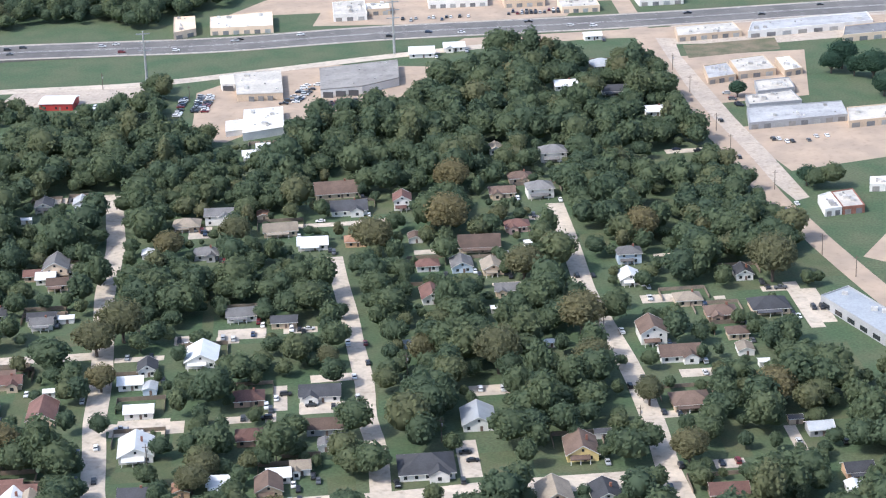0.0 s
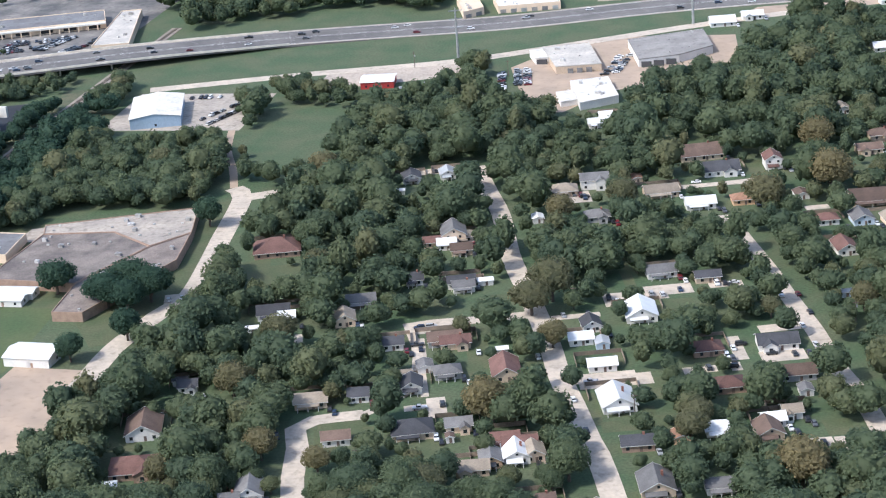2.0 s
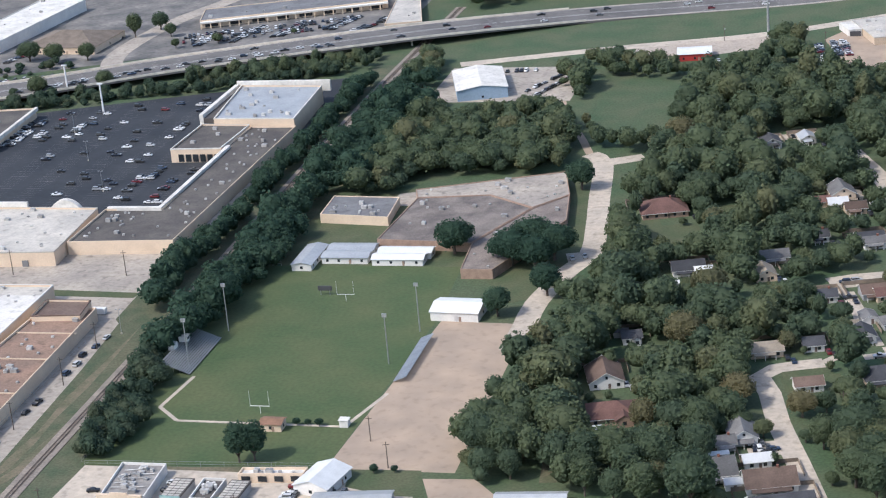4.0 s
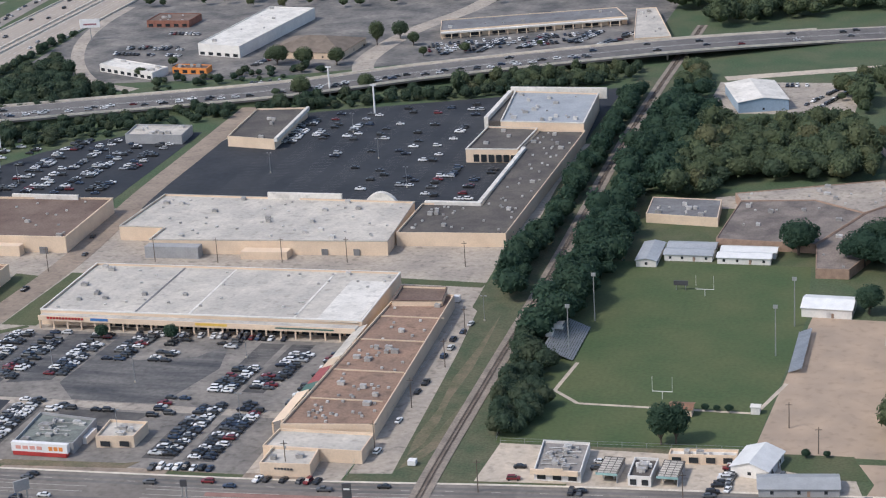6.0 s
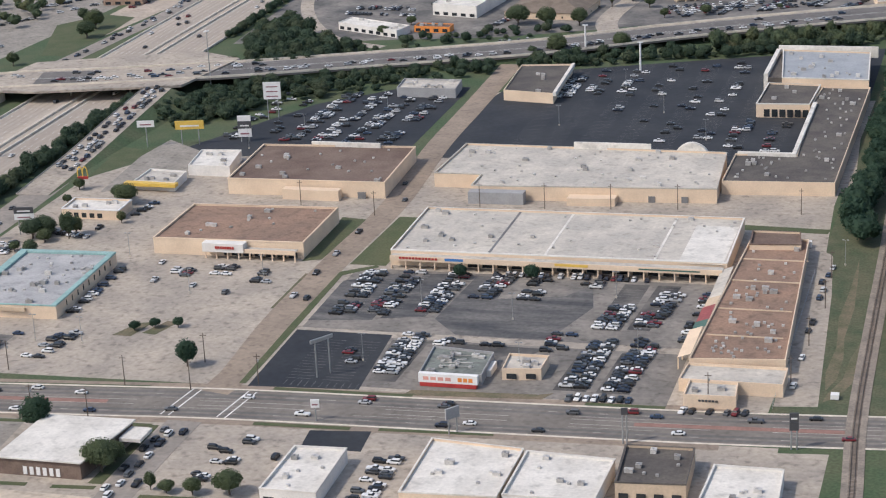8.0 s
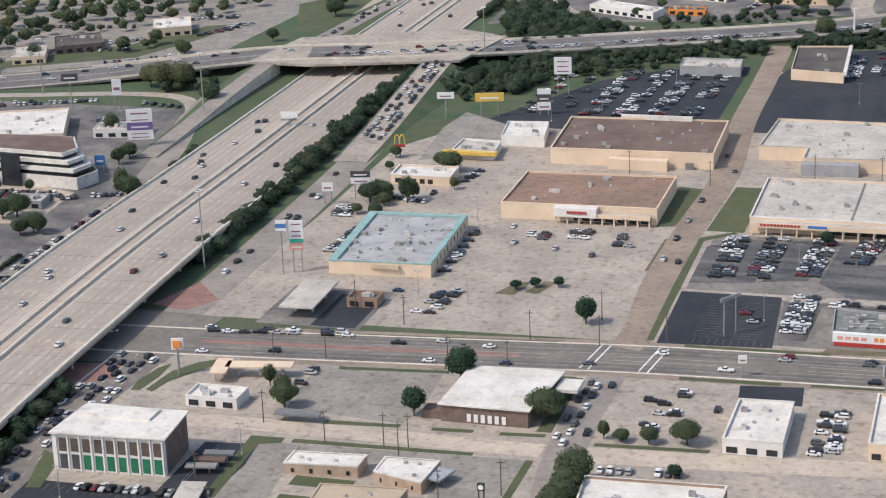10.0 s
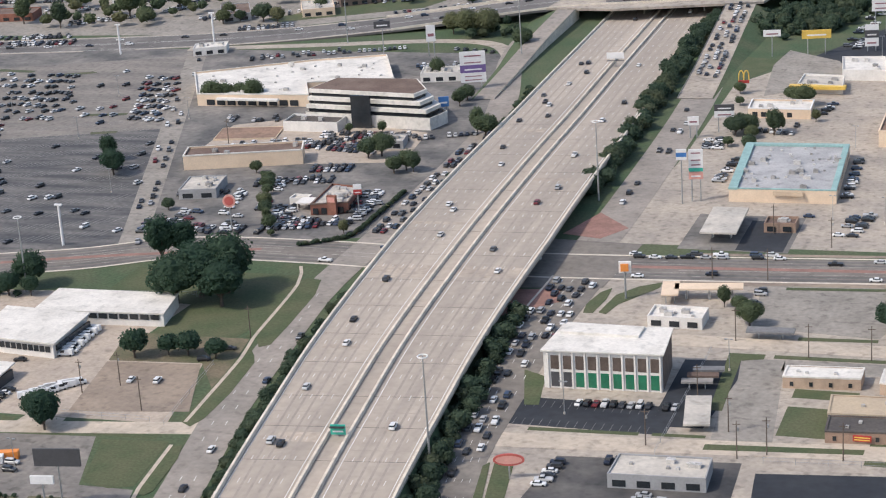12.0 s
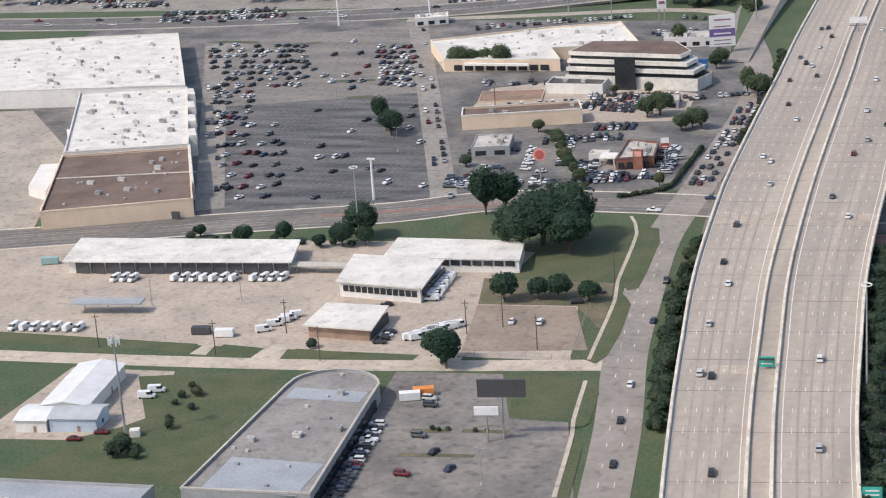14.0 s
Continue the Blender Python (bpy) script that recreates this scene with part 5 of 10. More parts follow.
flat_building("office_annex", [(-662, 44), (-634, 44), (-634, 57), (-662, 58)], 5, WHITEWALL, ROOF_TAR, "low white annex with a dark roof", "office building", units=2)
b = flat_building("long_white_store", [(-727, 85), (-667, 88.5), (-678, 112.6), (-635, 125), (-657, 174), (-694, 160), (-749, 128)], 6.5, CREAM, ROOF_WHITE, "long cream store with a bright white roof", "store", cap=ROOF_WHITE, units=10, vents=24)
for i in range(9):
    x = -722 + i * 5.6
    panel(b, "shop_window", x, x + 4.4, 0.5, 3.4, 85.2 + (x + 727) * 0.058, GLASS, out=0.25)
panel(b, "canopy", -716, -682, 3.6, 4.6, 86, WHITEWALL, out=2.6)
b = flat_building("low_plaza", [(-682, -24), (-630, -8), (-635, 6), (-686, -10)], 7, CREAM, ROOF_DARKBROWN, "low cream plaza building with a brown roof", "store", cap=ROOF_WHITE, units=3)
flat_building("low_plaza", [(-690, 24), (-660, 30), (-664, 50), (-694, 44)], 0.8, TAN, ROOF_BROWN, "raised tan concrete loading deck", "loading deck", parapet=0.2)
b = flat_building("chicken_restaurant", [(-597, -79), (-582, -74), (-585, -52), (-599, -50)], 5.0, BRICK, ROOF_PALE, "red brick fast-food restaurant with a pale roof", "restaurant", cap=BROWNBRICK, units=9)
panel(b, "sign_tower", -590, -586, 0, 8.4, -76.2, BRICK, "tall red brick sign tower", out=1.6)
panel(b, "sign_face", -589.6, -586.4, 5.6, 7.8, -77.7, SIGNPINK, out=0.2)
for i in range(4):
    panel(b, "shop_window", -596 + i * 3.3, -593.6 + i * 3.3, 0.5, 3.0, -78.6 + 1.1 * i, GLASS, out=0.4)
for i in range(5):
    panel(b, "side_window", -72 + i * 4, -69.4 + i * 4, 0.6, 3.0, -582 - 0.55 * i, GLASS, out=0.3, side="e")
part("drive_canopy", Shape().box(-15, -8, -10, -2, 3.0, 3.6), WHITEWALL, b, "pale rounded drive-through canopy")
for px, py in ((-14.5, -9.5), (-14.5, -2.5), (-8.5, -9.5)):
    part("canopy_post", Shape().box(px - 0.2, px + 0.2, py - 0.2, py + 0.2, 0, 3.0), WHITEWALL, b)
b = flat_building("kiosk", [(-612, -66), (-604, -66), (-604, -60), (-612, -60)], 3, WHITEWALL, ROOF_PALE, "small white drive-through kiosk", "kiosk")
b = flat_building("big_box_store", [(-807, -184), (-751, -160), (-787, -88), (-840, -106)], 8, CREAM, ROOF_DARKBROWN, "big store wing with a brown roof", "store", cap=CREAM, units=8, vents=12)
part("roof_seam", Shape().prism([(x - b["cx"], y - b["cy"]) for x, y in ((-826, -138), (-767.6, -122), (-768, -120.8), (-826.4, -136.8))], 7.05, 7.3), ROOF_PALE, b)
part("white_parapet", Shape().prism([(x - b["cx"], y - b["cy"]) for x, y in ((-761.6, -139), (-760.4, -139), (-786.2, -88), (-787.4, -88))], 0.2, 9.2, bottom=True), ROOF_WHITE, b)
part("loading_dock", Shape().prism([(x - b["cx"], y - b["cy"]) for x, y in ((-838, -140), (-826, -146.5), (-841, -104.8), (-850, -108))], 0, 4.2), WHITEWALL, b, "low white loading dock")
panel(b, "service_door", -759, -755.6, 0, 3.2, -163.6, DARKWALL, out=0.6)
b = flat_building("big_box_store", [(-840, -104), (-788, -86), (-836, 13), (-888, -1)], 9, WHITEWALL, ROOF_WHITE, "big store with a white roof", "store", cap=ROOF_WHITE, units=16, vents=26)
part("loading_dock", Shape().prism([(x - b["cx"], y - b["cy"]) for x, y in ((-868, -52), (-858, -66), (-851, -64), (-861, -48))], 0, 4.4), WHITEWALL, b, "low white loading dock")
for k in range(4):
    t = 0.1 + 0.24 * k
    x, y = -788 - 48 * t, -86 + 99 * t
    part("front_tower", Shape().prism([(x + 0.3 - b["cx"], y - b["cy"]), (x + 3.6 - b["cx"], y + 1.2 - b["cy"]), (x - 2.4 - b["cx"], y + 12 - b["cy"]), (x - 5.6 - b["cx"], y + 11 - b["cy"])], 0, 9.8), ROOF_WHITE, b)
b = flat_building("big_box_store", [(-950, -6), (-838, 15), (-897, 129), (-1004, 106)], 9.5, WHITEWALL, ROOF_WHITE, "huge store with a white roof", "store", cap=ROOF_WHITE, units=24, vents=34)
b = flat_building("truck_shelter", [(-769, -231), (-684, -221), (-690, -199), (-775, -207)], 5.2, WHITEWALL, ROOF_WHITE, "long white-roofed depot shelter", "depot", parapet=0.2, cap=ROOF_WHITE)
roof_slab(b, [(-769, -231), (-684, -221), (-690, -199), (-775, -207)], 5.2, ROOF_WHITE, 1.6)
# dark panels paint the shade of open bays on the closed front
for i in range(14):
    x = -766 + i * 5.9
    panel(b, "bay", x, x + 5.5, 0, 4.5, -230.9 + (x + 769) * 0.118, DARKWALL, "dark panel for a shaded open bay", out=0.3)
b = flat_building("post_office", [(-656, -241), (-625, -244), (-627, -216), (-660, -214)], 6, WHITEWALL, ROOF_WHITE, "low white post office with a white roof", "office building", cap=ROOF_WHITE, vents=4)
roof_slab(b, [(-656, -241), (-625, -244), (-627, -216), (-660, -214)], 6, ROOF_WHITE, 1.1)
for i in range(12):
    x = -654.6 + i * 2.4
    panel(b, "window", x, x + 1.9, 2.2, 4.4, -241.2 - (x + 656) * 0.097, GLASS, out=0.12)
panel(b, "window_band", -242, -218, 2.2, 4.2, -625.3, GLASS, out=0.7, side="e")
b = flat_building("sorting_hall", [(-650, -213), (-600, -209), (-604, -189), (-652, -191)], 5.2, WHITEWALL, ROOF_WHITE, "long rear wing with a white roof", "office building", cap=ROOF_WHITE, vents=5)
roof_slab(b, [(-650, -213), (-600, -209), (-604, -189), (-652, -191)], 5.2, ROOF_WHITE, 0.4)
for i in range(8):
    x = -633 + i * 4
    panel(b, "window", x, x + 3.4, 2.6, 4.5, -211.6 + (x + 633) * 0.08, GLASS, out=0.14)
# flat dark panel paints the shade of a recess
panel(b, "dark_recess", -649, -640, 0.1, 4.6, -212.6, DARKWALL, "dark panel for a shaded recessed entrance", out=0.4)
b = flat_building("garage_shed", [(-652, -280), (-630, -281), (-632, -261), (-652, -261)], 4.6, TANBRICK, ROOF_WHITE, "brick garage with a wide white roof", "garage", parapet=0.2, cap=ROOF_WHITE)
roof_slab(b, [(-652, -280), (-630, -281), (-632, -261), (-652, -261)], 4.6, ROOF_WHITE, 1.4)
# the wall is closed; a dark panel paints the shade inside
panel(b, "open_side", -279, -263, 0, 3.6, -630.4, DARKWALL, "dark panel for the shaded open side", out=0.5, side="e")
b = flat_building("grey_showroom", [(-637, -408), (-600, -405), (-608, -334)] + [(-622.5 + 14.5 * math.cos(math.pi * k / 12), -332 + 13 * math.sin(math.pi * k / 12)) for k in range(1, 12)] + [(-637, -334)], 6, GREYWALL, ROOF_MID, "grey showroom with a rounded end", "store", units=4, vents=10, cap=ROOF_PALE)
part("pale_roof_panel", Shape().box(-634 - b["cx"], -610 - b["cx"], -342 - b["cy"], -334 - b["cy"], 5.1, 5.2), ROOF_BLUE, b)
part("pale_roof_panel", Shape().box(-632 - b["cx"], -604 - b["cx"], -406 - b["cy"], -385 - b["cy"], 5.1, 5.2), ROOF_BLUE, b)
for i in range(12):
    y = -402 + i * 5.6
    panel(b, "shop_window", y, y + 4.6, 0.3, 3.6, -600.4 - (y + 405) * 0.11, GLASS, out=0.5, side="e")
flat_building("strip_shop", [(-720, -440), (-645, -432), (-645, -408), (-720, -414)], 6, GREYWALL, ROOF_BLUE, "long shop with a pale metal roof", "store", vents=5)
ROSEBRICK = surface("rose_tan_brick", (0.50, 0.37, 0.27), 0.9, vary=0.2, big=3, small=0.3)
# south of the avenue
SOUTH_SHOPS = (
    ("south_shop", [(-245, -181), (-226, -181), (-227, -147), (-245, -148)], 5.5, WHITEWALL, ROOF_WHITE, "white shop with a white roof"),
    ("south_shop", [(-200, -177), (-169, -175), (-169, -139), (-201, -136)], 6.2, CREAM, ROOF_WHITE, "shop with a wide white roof and red trim"),
    ("south_shop", [(-168, -172), (-139, -171), (-138.5, -140.5), (-168, -139)], 5.6, WHITEWALL, ROOF_WHITE, "low shop with a white roof"),
    ("south_shop", [(-135, -159), (-113, -157), (-114.5, -130), (-137, -131)], 6.5, TAN, ROOF_TAR, "tan shop with a dark roof"),
    ("south_shop", [(-108, -166), (-84, -164), (-85, -139), (-107, -139)], 5.5, WHITEWALL, ROOF_WHITE, "white shop with red trim"),
    ("motel_office", [(-376, -226), (-352, -224), (-352, -215), (-376, -217)], 4.2, ROSEBRICK, ROOF_WHITE, "low tan brick office with a white roof"),
    ("motel_office", [(-346, -226), (-329, -231), (-328, -214), (-346, -215)], 4.2, ROSEBRICK, ROOF_WHITE, "low tan brick office with a white roof"),
    ("motel_office", [(-358, -252.5), (-332, -250.5), (-331.5, -236.5), (-359, -238.5)], 4.4, ROSEBRICK, ROOF_TANFELT, "brick office with a tan roof"),
)
SOUTH_SHOPS_B = (
    ("motel_office", [(-357, -264.5), (-332.5, -262), (-332, -251), (-357.6, -253)], 4, TANBRICK, ROOF_TAR, "brick office with a dark roof"),
    ("south_hall", [(-278, -245), (-237, -241), (-237, -219), (-280, -221)], 7, TANBRICK, ROOF_WHITE, "long hall with a white roof"),
    ("petrol_shop", [(-430, -181), (-411, -181), (-411, -170), (-430, -170)], 4.2, WHITEWALL, ROOF_WHITE, "petrol station shop with a white roof"),
)
SCHOOL_SHOPS = (
    ("drive_in", [(-31.5, -74), (-15.5, -74), (-17, -50), (-33.5, -50)], 4, WHITEWALL, ROOF_MID, "drive-in restaurant with a cluttered grey roof"),
    ("car_wash", [(0.4, -74), (8.2, -74), (8.4, -59), (0.2, -59)], 3.8, WHITEWALL, ROOF_TAR, "small car wash with a dark roof and round vents"),
    ("service_shop", [(11, -55), (34, -53), (34, -48), (11, -50)], 3.6, CREAM, ROOF_WHITE, "low cream service shop with a white roof"),
)
MALL_SHOPS = (
    ("loan_shop", [(-223, -78), (-200, -76), (-201, -54), (-225, -51)], 4.2, GREYWALL, ROOF_FELT, "shop with a red and white front and cluttered roof"),
    ("drive_bank", [(-194, -70), (-180, -68), (-180, -55), (-195, -55)], 4.6, CREAM, ROOF_PALE, "small cream drive-through bank"),
    ("taqueria", [(-409, -76), (-397, -75), (-397, -66), (-409, -67)], 4, TANBRICK, ROOF_DARKBROWN, "small brown restaurant with a dark roof"),
)
for nm, pl, hh, wl, rf, lb in SOUTH_SHOPS + SOUTH_SHOPS_B + SCHOOL_SHOPS + MALL_SHOPS:
    b = flat_building(nm, pl, hh, wl, rf, lb, "shop", units=0 if nm == "motel_office" else 3 if hh < 6 else 4, vents=3, cap=rf if nm in ("south_shop", "south_hall", "motel_office") else None, parapet=0.25 if nm == "motel_office" else 0.9)
    y0 = min(p[1] for p in pl[:2]) + 0.02
    x0, x1 = pl[0][0], pl[1][0]
    k = max(2, int((x1 - x0) / 5))
    for i in range(k):
        xa = x0 + (x1 - x0) * (i + 0.2) / k
        if nm == "motel_office":
            panel(b, "window", xa + 1, xa + 2.1, 0.9, 2.3, pl[0][1] + (pl[1][1] - pl[0][1]) * (i + 0.4) / k, GLASS, out=0.14)
            continue
        panel(b, "window", xa, xa + (x1 - x0) / k * 0.55, 0.6, 2.6, pl[0][1] + (pl[1][1] - pl[0][1]) * (i + 0.4) / k, GLASS, out=0.18)
    if wl is TANBRICK and nm == "motel_office":
        sign = panel(b, "sign_board", -349, -343.6, 1.0, 2.9, -263.6, REDPAINT, "red sign board", out=0.3)
        for zz in (1.35, 2.1):
            part("sign_bar", Shape().box(-348.6 - b["cx"], -344 - b["cx"], -263.95 - b["cy"], -263.9 - b["cy"], zz, zz + 0.35), SIGNYELLOW, sign)
    if nm == "drive_in":
        # pale fascia over the open front, ducts and boxes on the roof
        part("fascia", Shape().box(-8.2, 8.2, -13.2, -12.2, 2.7, 4.4), CREAM, b, "pale fascia with a raised middle")
        part("fascia_crest", Shape().box(-3.2, 3.2, -13.25, -12.9, 4.4, 5.3), CREAM, b)
        g = random.Random(9)
        for i in range(14):
            unit_on(b, g.uniform(-5, 5), g.uniform(-5, 9), 3.1, g.uniform(0.8, 2.2), g.uniform(0.8, 1.8), g.uniform(0.6, 1.3))
        for i in range(5):
            yy = -6 + i * 3.2
            part("roof_duct", Shape().tube((-6, yy, 3.4), (g.uniform(0, 6), yy + 1.5, 3.4), 0.25), UNIT, b)
    if nm == "car_wash":
        for i in range(5):
            part("roof_drum", Shape().tube((-2.2 + 1.1 * i, 2 + 1.6 * (i % 2), 2.9), (-2.2 + 1.1 * i, 2 + 1.6 * (i % 2), 4.2), 0.6), WHITEWALL, b)
    if nm == "loan_shop":
        panel(b, "red_front", x0 + 1, x1 - 1, 0.2, 1.6, y0, REDPAINT, out=2.2)
        panel(b, "sign_band", x0 + 0.5, x1 - 0.5, 1.65, 5.0, y0, SIGNWHITE, out=2.0)
        bars(b, x0 + 2, x0 + 13, 2.6, y0 - 1.9, 4, 1.3, SIGNPINK)
        bars(b, x0 + 15, x1 - 2, 2.5, y0 - 1.9, 3, 1.5, SIGNORANGE)
        g = random.Random(4)
        for i in range(12):
            unit_on(b, g.uniform(-9, 9), g.uniform(-6, 9), 3.3, g.uniform(0.9, 2.4), g.uniform(0.8, 1.8), g.uniform(0.5, 1.3))
        for i in range(4):
            part("roof_duct", Shape().tube((g.uniform(-9, 0), -4 + 3.4 * i, 3.6), (g.uniform(2, 9), -3 + 3.4 * i, 3.6), 0.22), UNIT, b)
        part("annex", Shape().box(9.5, 13.5, -3, 6, 0, 2.6), WHITEWALL, b, "low white annex")


# school
for nm, pl, hh, wl, rf, lb in (
        ("school_building", [(-41, 205), (-7, 201), (-9, 229), (-42, 231)], 4.5, CREAM, ROOF_GREY, "cream school block with a grey roof"),
        ("school_building", [(-4, 172), (40, 168), (58, 214), (34, 232), (0, 228)], 4.5, TANBRICK, SCHOOL_ROOF, "flat-roofed school with a weathered brown roof"),
        ("school_building", [(40.5, 168), (43, 136), (57, 136), (77, 198), (72, 232), (58.5, 214)], 4.5, TANBRICK, SCHOOL_GRAVEL, "brick school wing with a stained roof"),
        ("school_building", [(34.3, 232), (58, 214.6), (72, 232.6), (64, 266), (-4, 240), (0, 228.4)], 4.5, TANBRICK, CONCRETE, "school wing with a pale roof")):
    flat_building(nm, pl, hh, wl, rf, lb, "school", units=5, vents=8, parapet=0.4)


def gable_building(name, x, y, w, d, h, rise, turn, wall, roof, label, category, over=0.5, hip=False, windows=3, group=""):
    """A building with a pitched roof; its ridge runs along its longer side w."""
    ob = thing(name, x, y, 0, turn, label, category, group)
    a, b = w / 2, d / 2
    s = Shape().prism([(-a, -b), (a, -b), (a, b), (-a, b)], 0, h, top=False)
    run = 0 if not hip else min(b, a * 0.75)
    if not hip:
        s.face((-a, b, h), (-a, -b, h), (-a, 0, h + rise))
        s.face((a, -b, h), (a, b, h), (a, 0, h + rise))
    part("wall", s, wall, ob)
    s = Shape()
    k = rise / b
    zo, t = h - over * k, 0.18
    r0, r1 = (-a - over, a + over) if not hip else (-a + run, a - run)
    for dz in (t, 0):
        e = [(-a - over, -b - over, zo + dz), (a + over, -b - over, zo + dz), (a + over, b + over, zo + dz), (-a - over, b + over, zo + dz)]
        p, q = (r0, 0, h + rise + dz), (r1, 0, h + rise + dz)
        fs = [(e[0], e[1], q, p), (e[2], e[3], p, q)] + ([(e[1], e[2], q), (e[3], e[0], p)] if hip else [])
        for f in fs:
            s.face(*(f if dz else reversed(f)))
        top = e if dz else top
    for i in range(4):
        A, B = top[i], top[(i + 1) % 4]
        if hip or i in (0, 2):
            s.face(A, (A[0], A[1], A[2] - t), (B[0], B[1], B[2] - t), B)
    if not hip:
        for sx in (-1, 1):
            X = sx * (a + over)
            for sy in (-1, 1):
                A, B = (X, sy * (b + over), zo), (X, 0, h + rise)
                s.face(A, B, (B[0], B[1], B[2] + t), (A[0], A[1], A[2] + t))
    part("roof", s, roof, ob)
    for i in range(windows):
        xw = -a + w * (i + 0.5) / windows
        part("window", Shape().box(xw - 0.55, xw + 0.55, -b - 0.06, -b + 0.02, 1.0, 2.2), GLASS, ob)
    part("window", Shape().box(-a - 0.06, -a + 0.02, -0.6, 0.6, 1.0, 2.2), GLASS, ob)
    part("window", Shape().box(a - 0.02, a + 0.06, -0.6, 0.6, 1.0, 2.2), GLASS, ob)
    part("door", Shape().box(w * 0.12 - 0.5, w * 0.12 + 0.5, -b - 0.07, -b + 0.02, 0.1, 2.1), TANBRICK, ob)
    TAKEN.append((x, y, max(a, b) + 0.5))
    return ob


for x, y, w, d, turn in ((-30.5, 156, 9, 25, 0), (-13.5, 157, 21, 9, 0), (-13.5, 166, 21, 9, 0), (11, 154.5, 23, 7.5, 0), (12, 163, 24, 7.5, 0)):
    gable_building("portable_classroom", x, y, max(w, d), min(w, d), 3.0, 0.9, 90 if d > w else turn, WHITEWALL,
                   SHINGLE["w"] if x > 5 else ROOF_BLUE, "white portable classroom with a metal roof", "classroom", windows=4, group="portable classrooms")
BLUEWALL = surface("pale_blue_metal", (0.52, 0.60, 0.68), 0.6, vary=0.12, big=6)
gable_building("metal_warehouse", -703, -341, 34, 15, 4.6, 1.4, 98, WHITEWALL, SHINGLE["w"], "white metal warehouse with a low gable", "warehouse", windows=0)
gable_building("metal_warehouse", -694, -361, 15, 11, 4.4, 1.2, 8, BLUEWALL, SHINGLE["m"], "pale blue metal warehouse hall", "warehouse", windows=0)
gable_building("metal_warehouse", -707, -363, 10, 12, 4.0, 1.0, 8, WHITEWALL, SHINGLE["w"], "small white metal warehouse annex", "warehouse", windows=0)
gable_building("field_house", 52, 97, 20, 15, 4.0, 1.6, -3, WHITEWALL, SHINGLE["w"], "white metal field house beside the dirt lot", "field house", windows=0)
gable_building("white_barn", 41, -54, 17, 13, 3.4, 2.2, 78, WHITEWALL, SHINGLE["w"], "white hall with a metal roof", "hall", windows=2)
gable_building("tin_garage", 56, -69, 26, 11, 3, 1.5, 8, GREYWALL, SHINGLE["m"], "grey garage with a pale metal roof", "garage", windows=3)
gable_building("brick_shop", 115, -64, 23, 9, 3.2, 1.5, 6, TANBRICK, SHINGLE["m"], "brick shop with a pale metal roof", "shop", windows=4)
gable_building("snack_stand", 9, -12, 8, 6, 3, 0.8, 0, CREAM, SHINGLE["o"], "small cream stand by the field", "stand", windows=1)
gable_building("blue_shed", -16, 426, 44, 28, 6, 2.0, 107, surface("blue_metal_wall", (0.32, 0.42, 0.52), 0.6, vary=0.15), ROOF_WHITE, "blue metal shed with a white roof", "shed", windows=0)
gable_building("red_shop", 97, 485, 19, 16, 4, 1.2, 8, REDPAINT, SHINGLE["w"], "red shop with a white roof", "shop", windows=3)
b = flat_building("industrial_hall", [(197, 504), (222.4, 510), (208, 556), (182, 546)], 4.5, TAN, ROOF_PALE, "low tan industrial hall with a pale grey roof", "warehouse", parapet=0.2, units=2, vents=4, cap=ROOF_PALE)
# solid dark grey panels stand for shaded open doorways
for i in range(3):
    x = 203.5 + i * 5.2
    panel(b, "roller_door", x, x + 3.2, 0, 2.8, 505.4 + 1.25 * i, ROOF_GREY, "dark grey panel for a shaded open doorway", out=0.5)
b = flat_building("industrial_hall", [(181.5, 524), (189, 525.6), (181.8, 545.4), (175, 541)], 4, WHITEWALL, ROOF_WHITE, "white side hall with an open bay", "warehouse", parapet=0.2, cap=ROOF_WHITE)
# bay opening: its inner shade is a dark panel on the wall
panel(b, "open_bay", 182.2, 188.4, 0, 3.0, 524.6, DARKWALL, "dark panel for a shaded open bay", out=0.5)
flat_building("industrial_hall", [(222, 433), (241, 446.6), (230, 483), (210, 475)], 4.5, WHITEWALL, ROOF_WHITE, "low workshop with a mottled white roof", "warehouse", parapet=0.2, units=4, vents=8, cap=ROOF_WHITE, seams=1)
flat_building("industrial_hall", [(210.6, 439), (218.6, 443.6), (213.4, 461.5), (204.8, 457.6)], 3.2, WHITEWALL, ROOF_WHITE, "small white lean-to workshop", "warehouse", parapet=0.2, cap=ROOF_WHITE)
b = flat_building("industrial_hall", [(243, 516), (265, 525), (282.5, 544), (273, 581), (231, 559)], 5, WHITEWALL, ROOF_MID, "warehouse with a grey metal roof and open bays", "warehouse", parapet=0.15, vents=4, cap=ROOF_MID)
# bay shade painted as dark panels, with no opening behind
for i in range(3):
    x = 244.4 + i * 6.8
    panel(b, "open_bay", x, x + 5.8, 0, 3.4, 516.4 + 2.75 * i, DARKWALL, "dark panel for a shaded open bay", out=0.6)

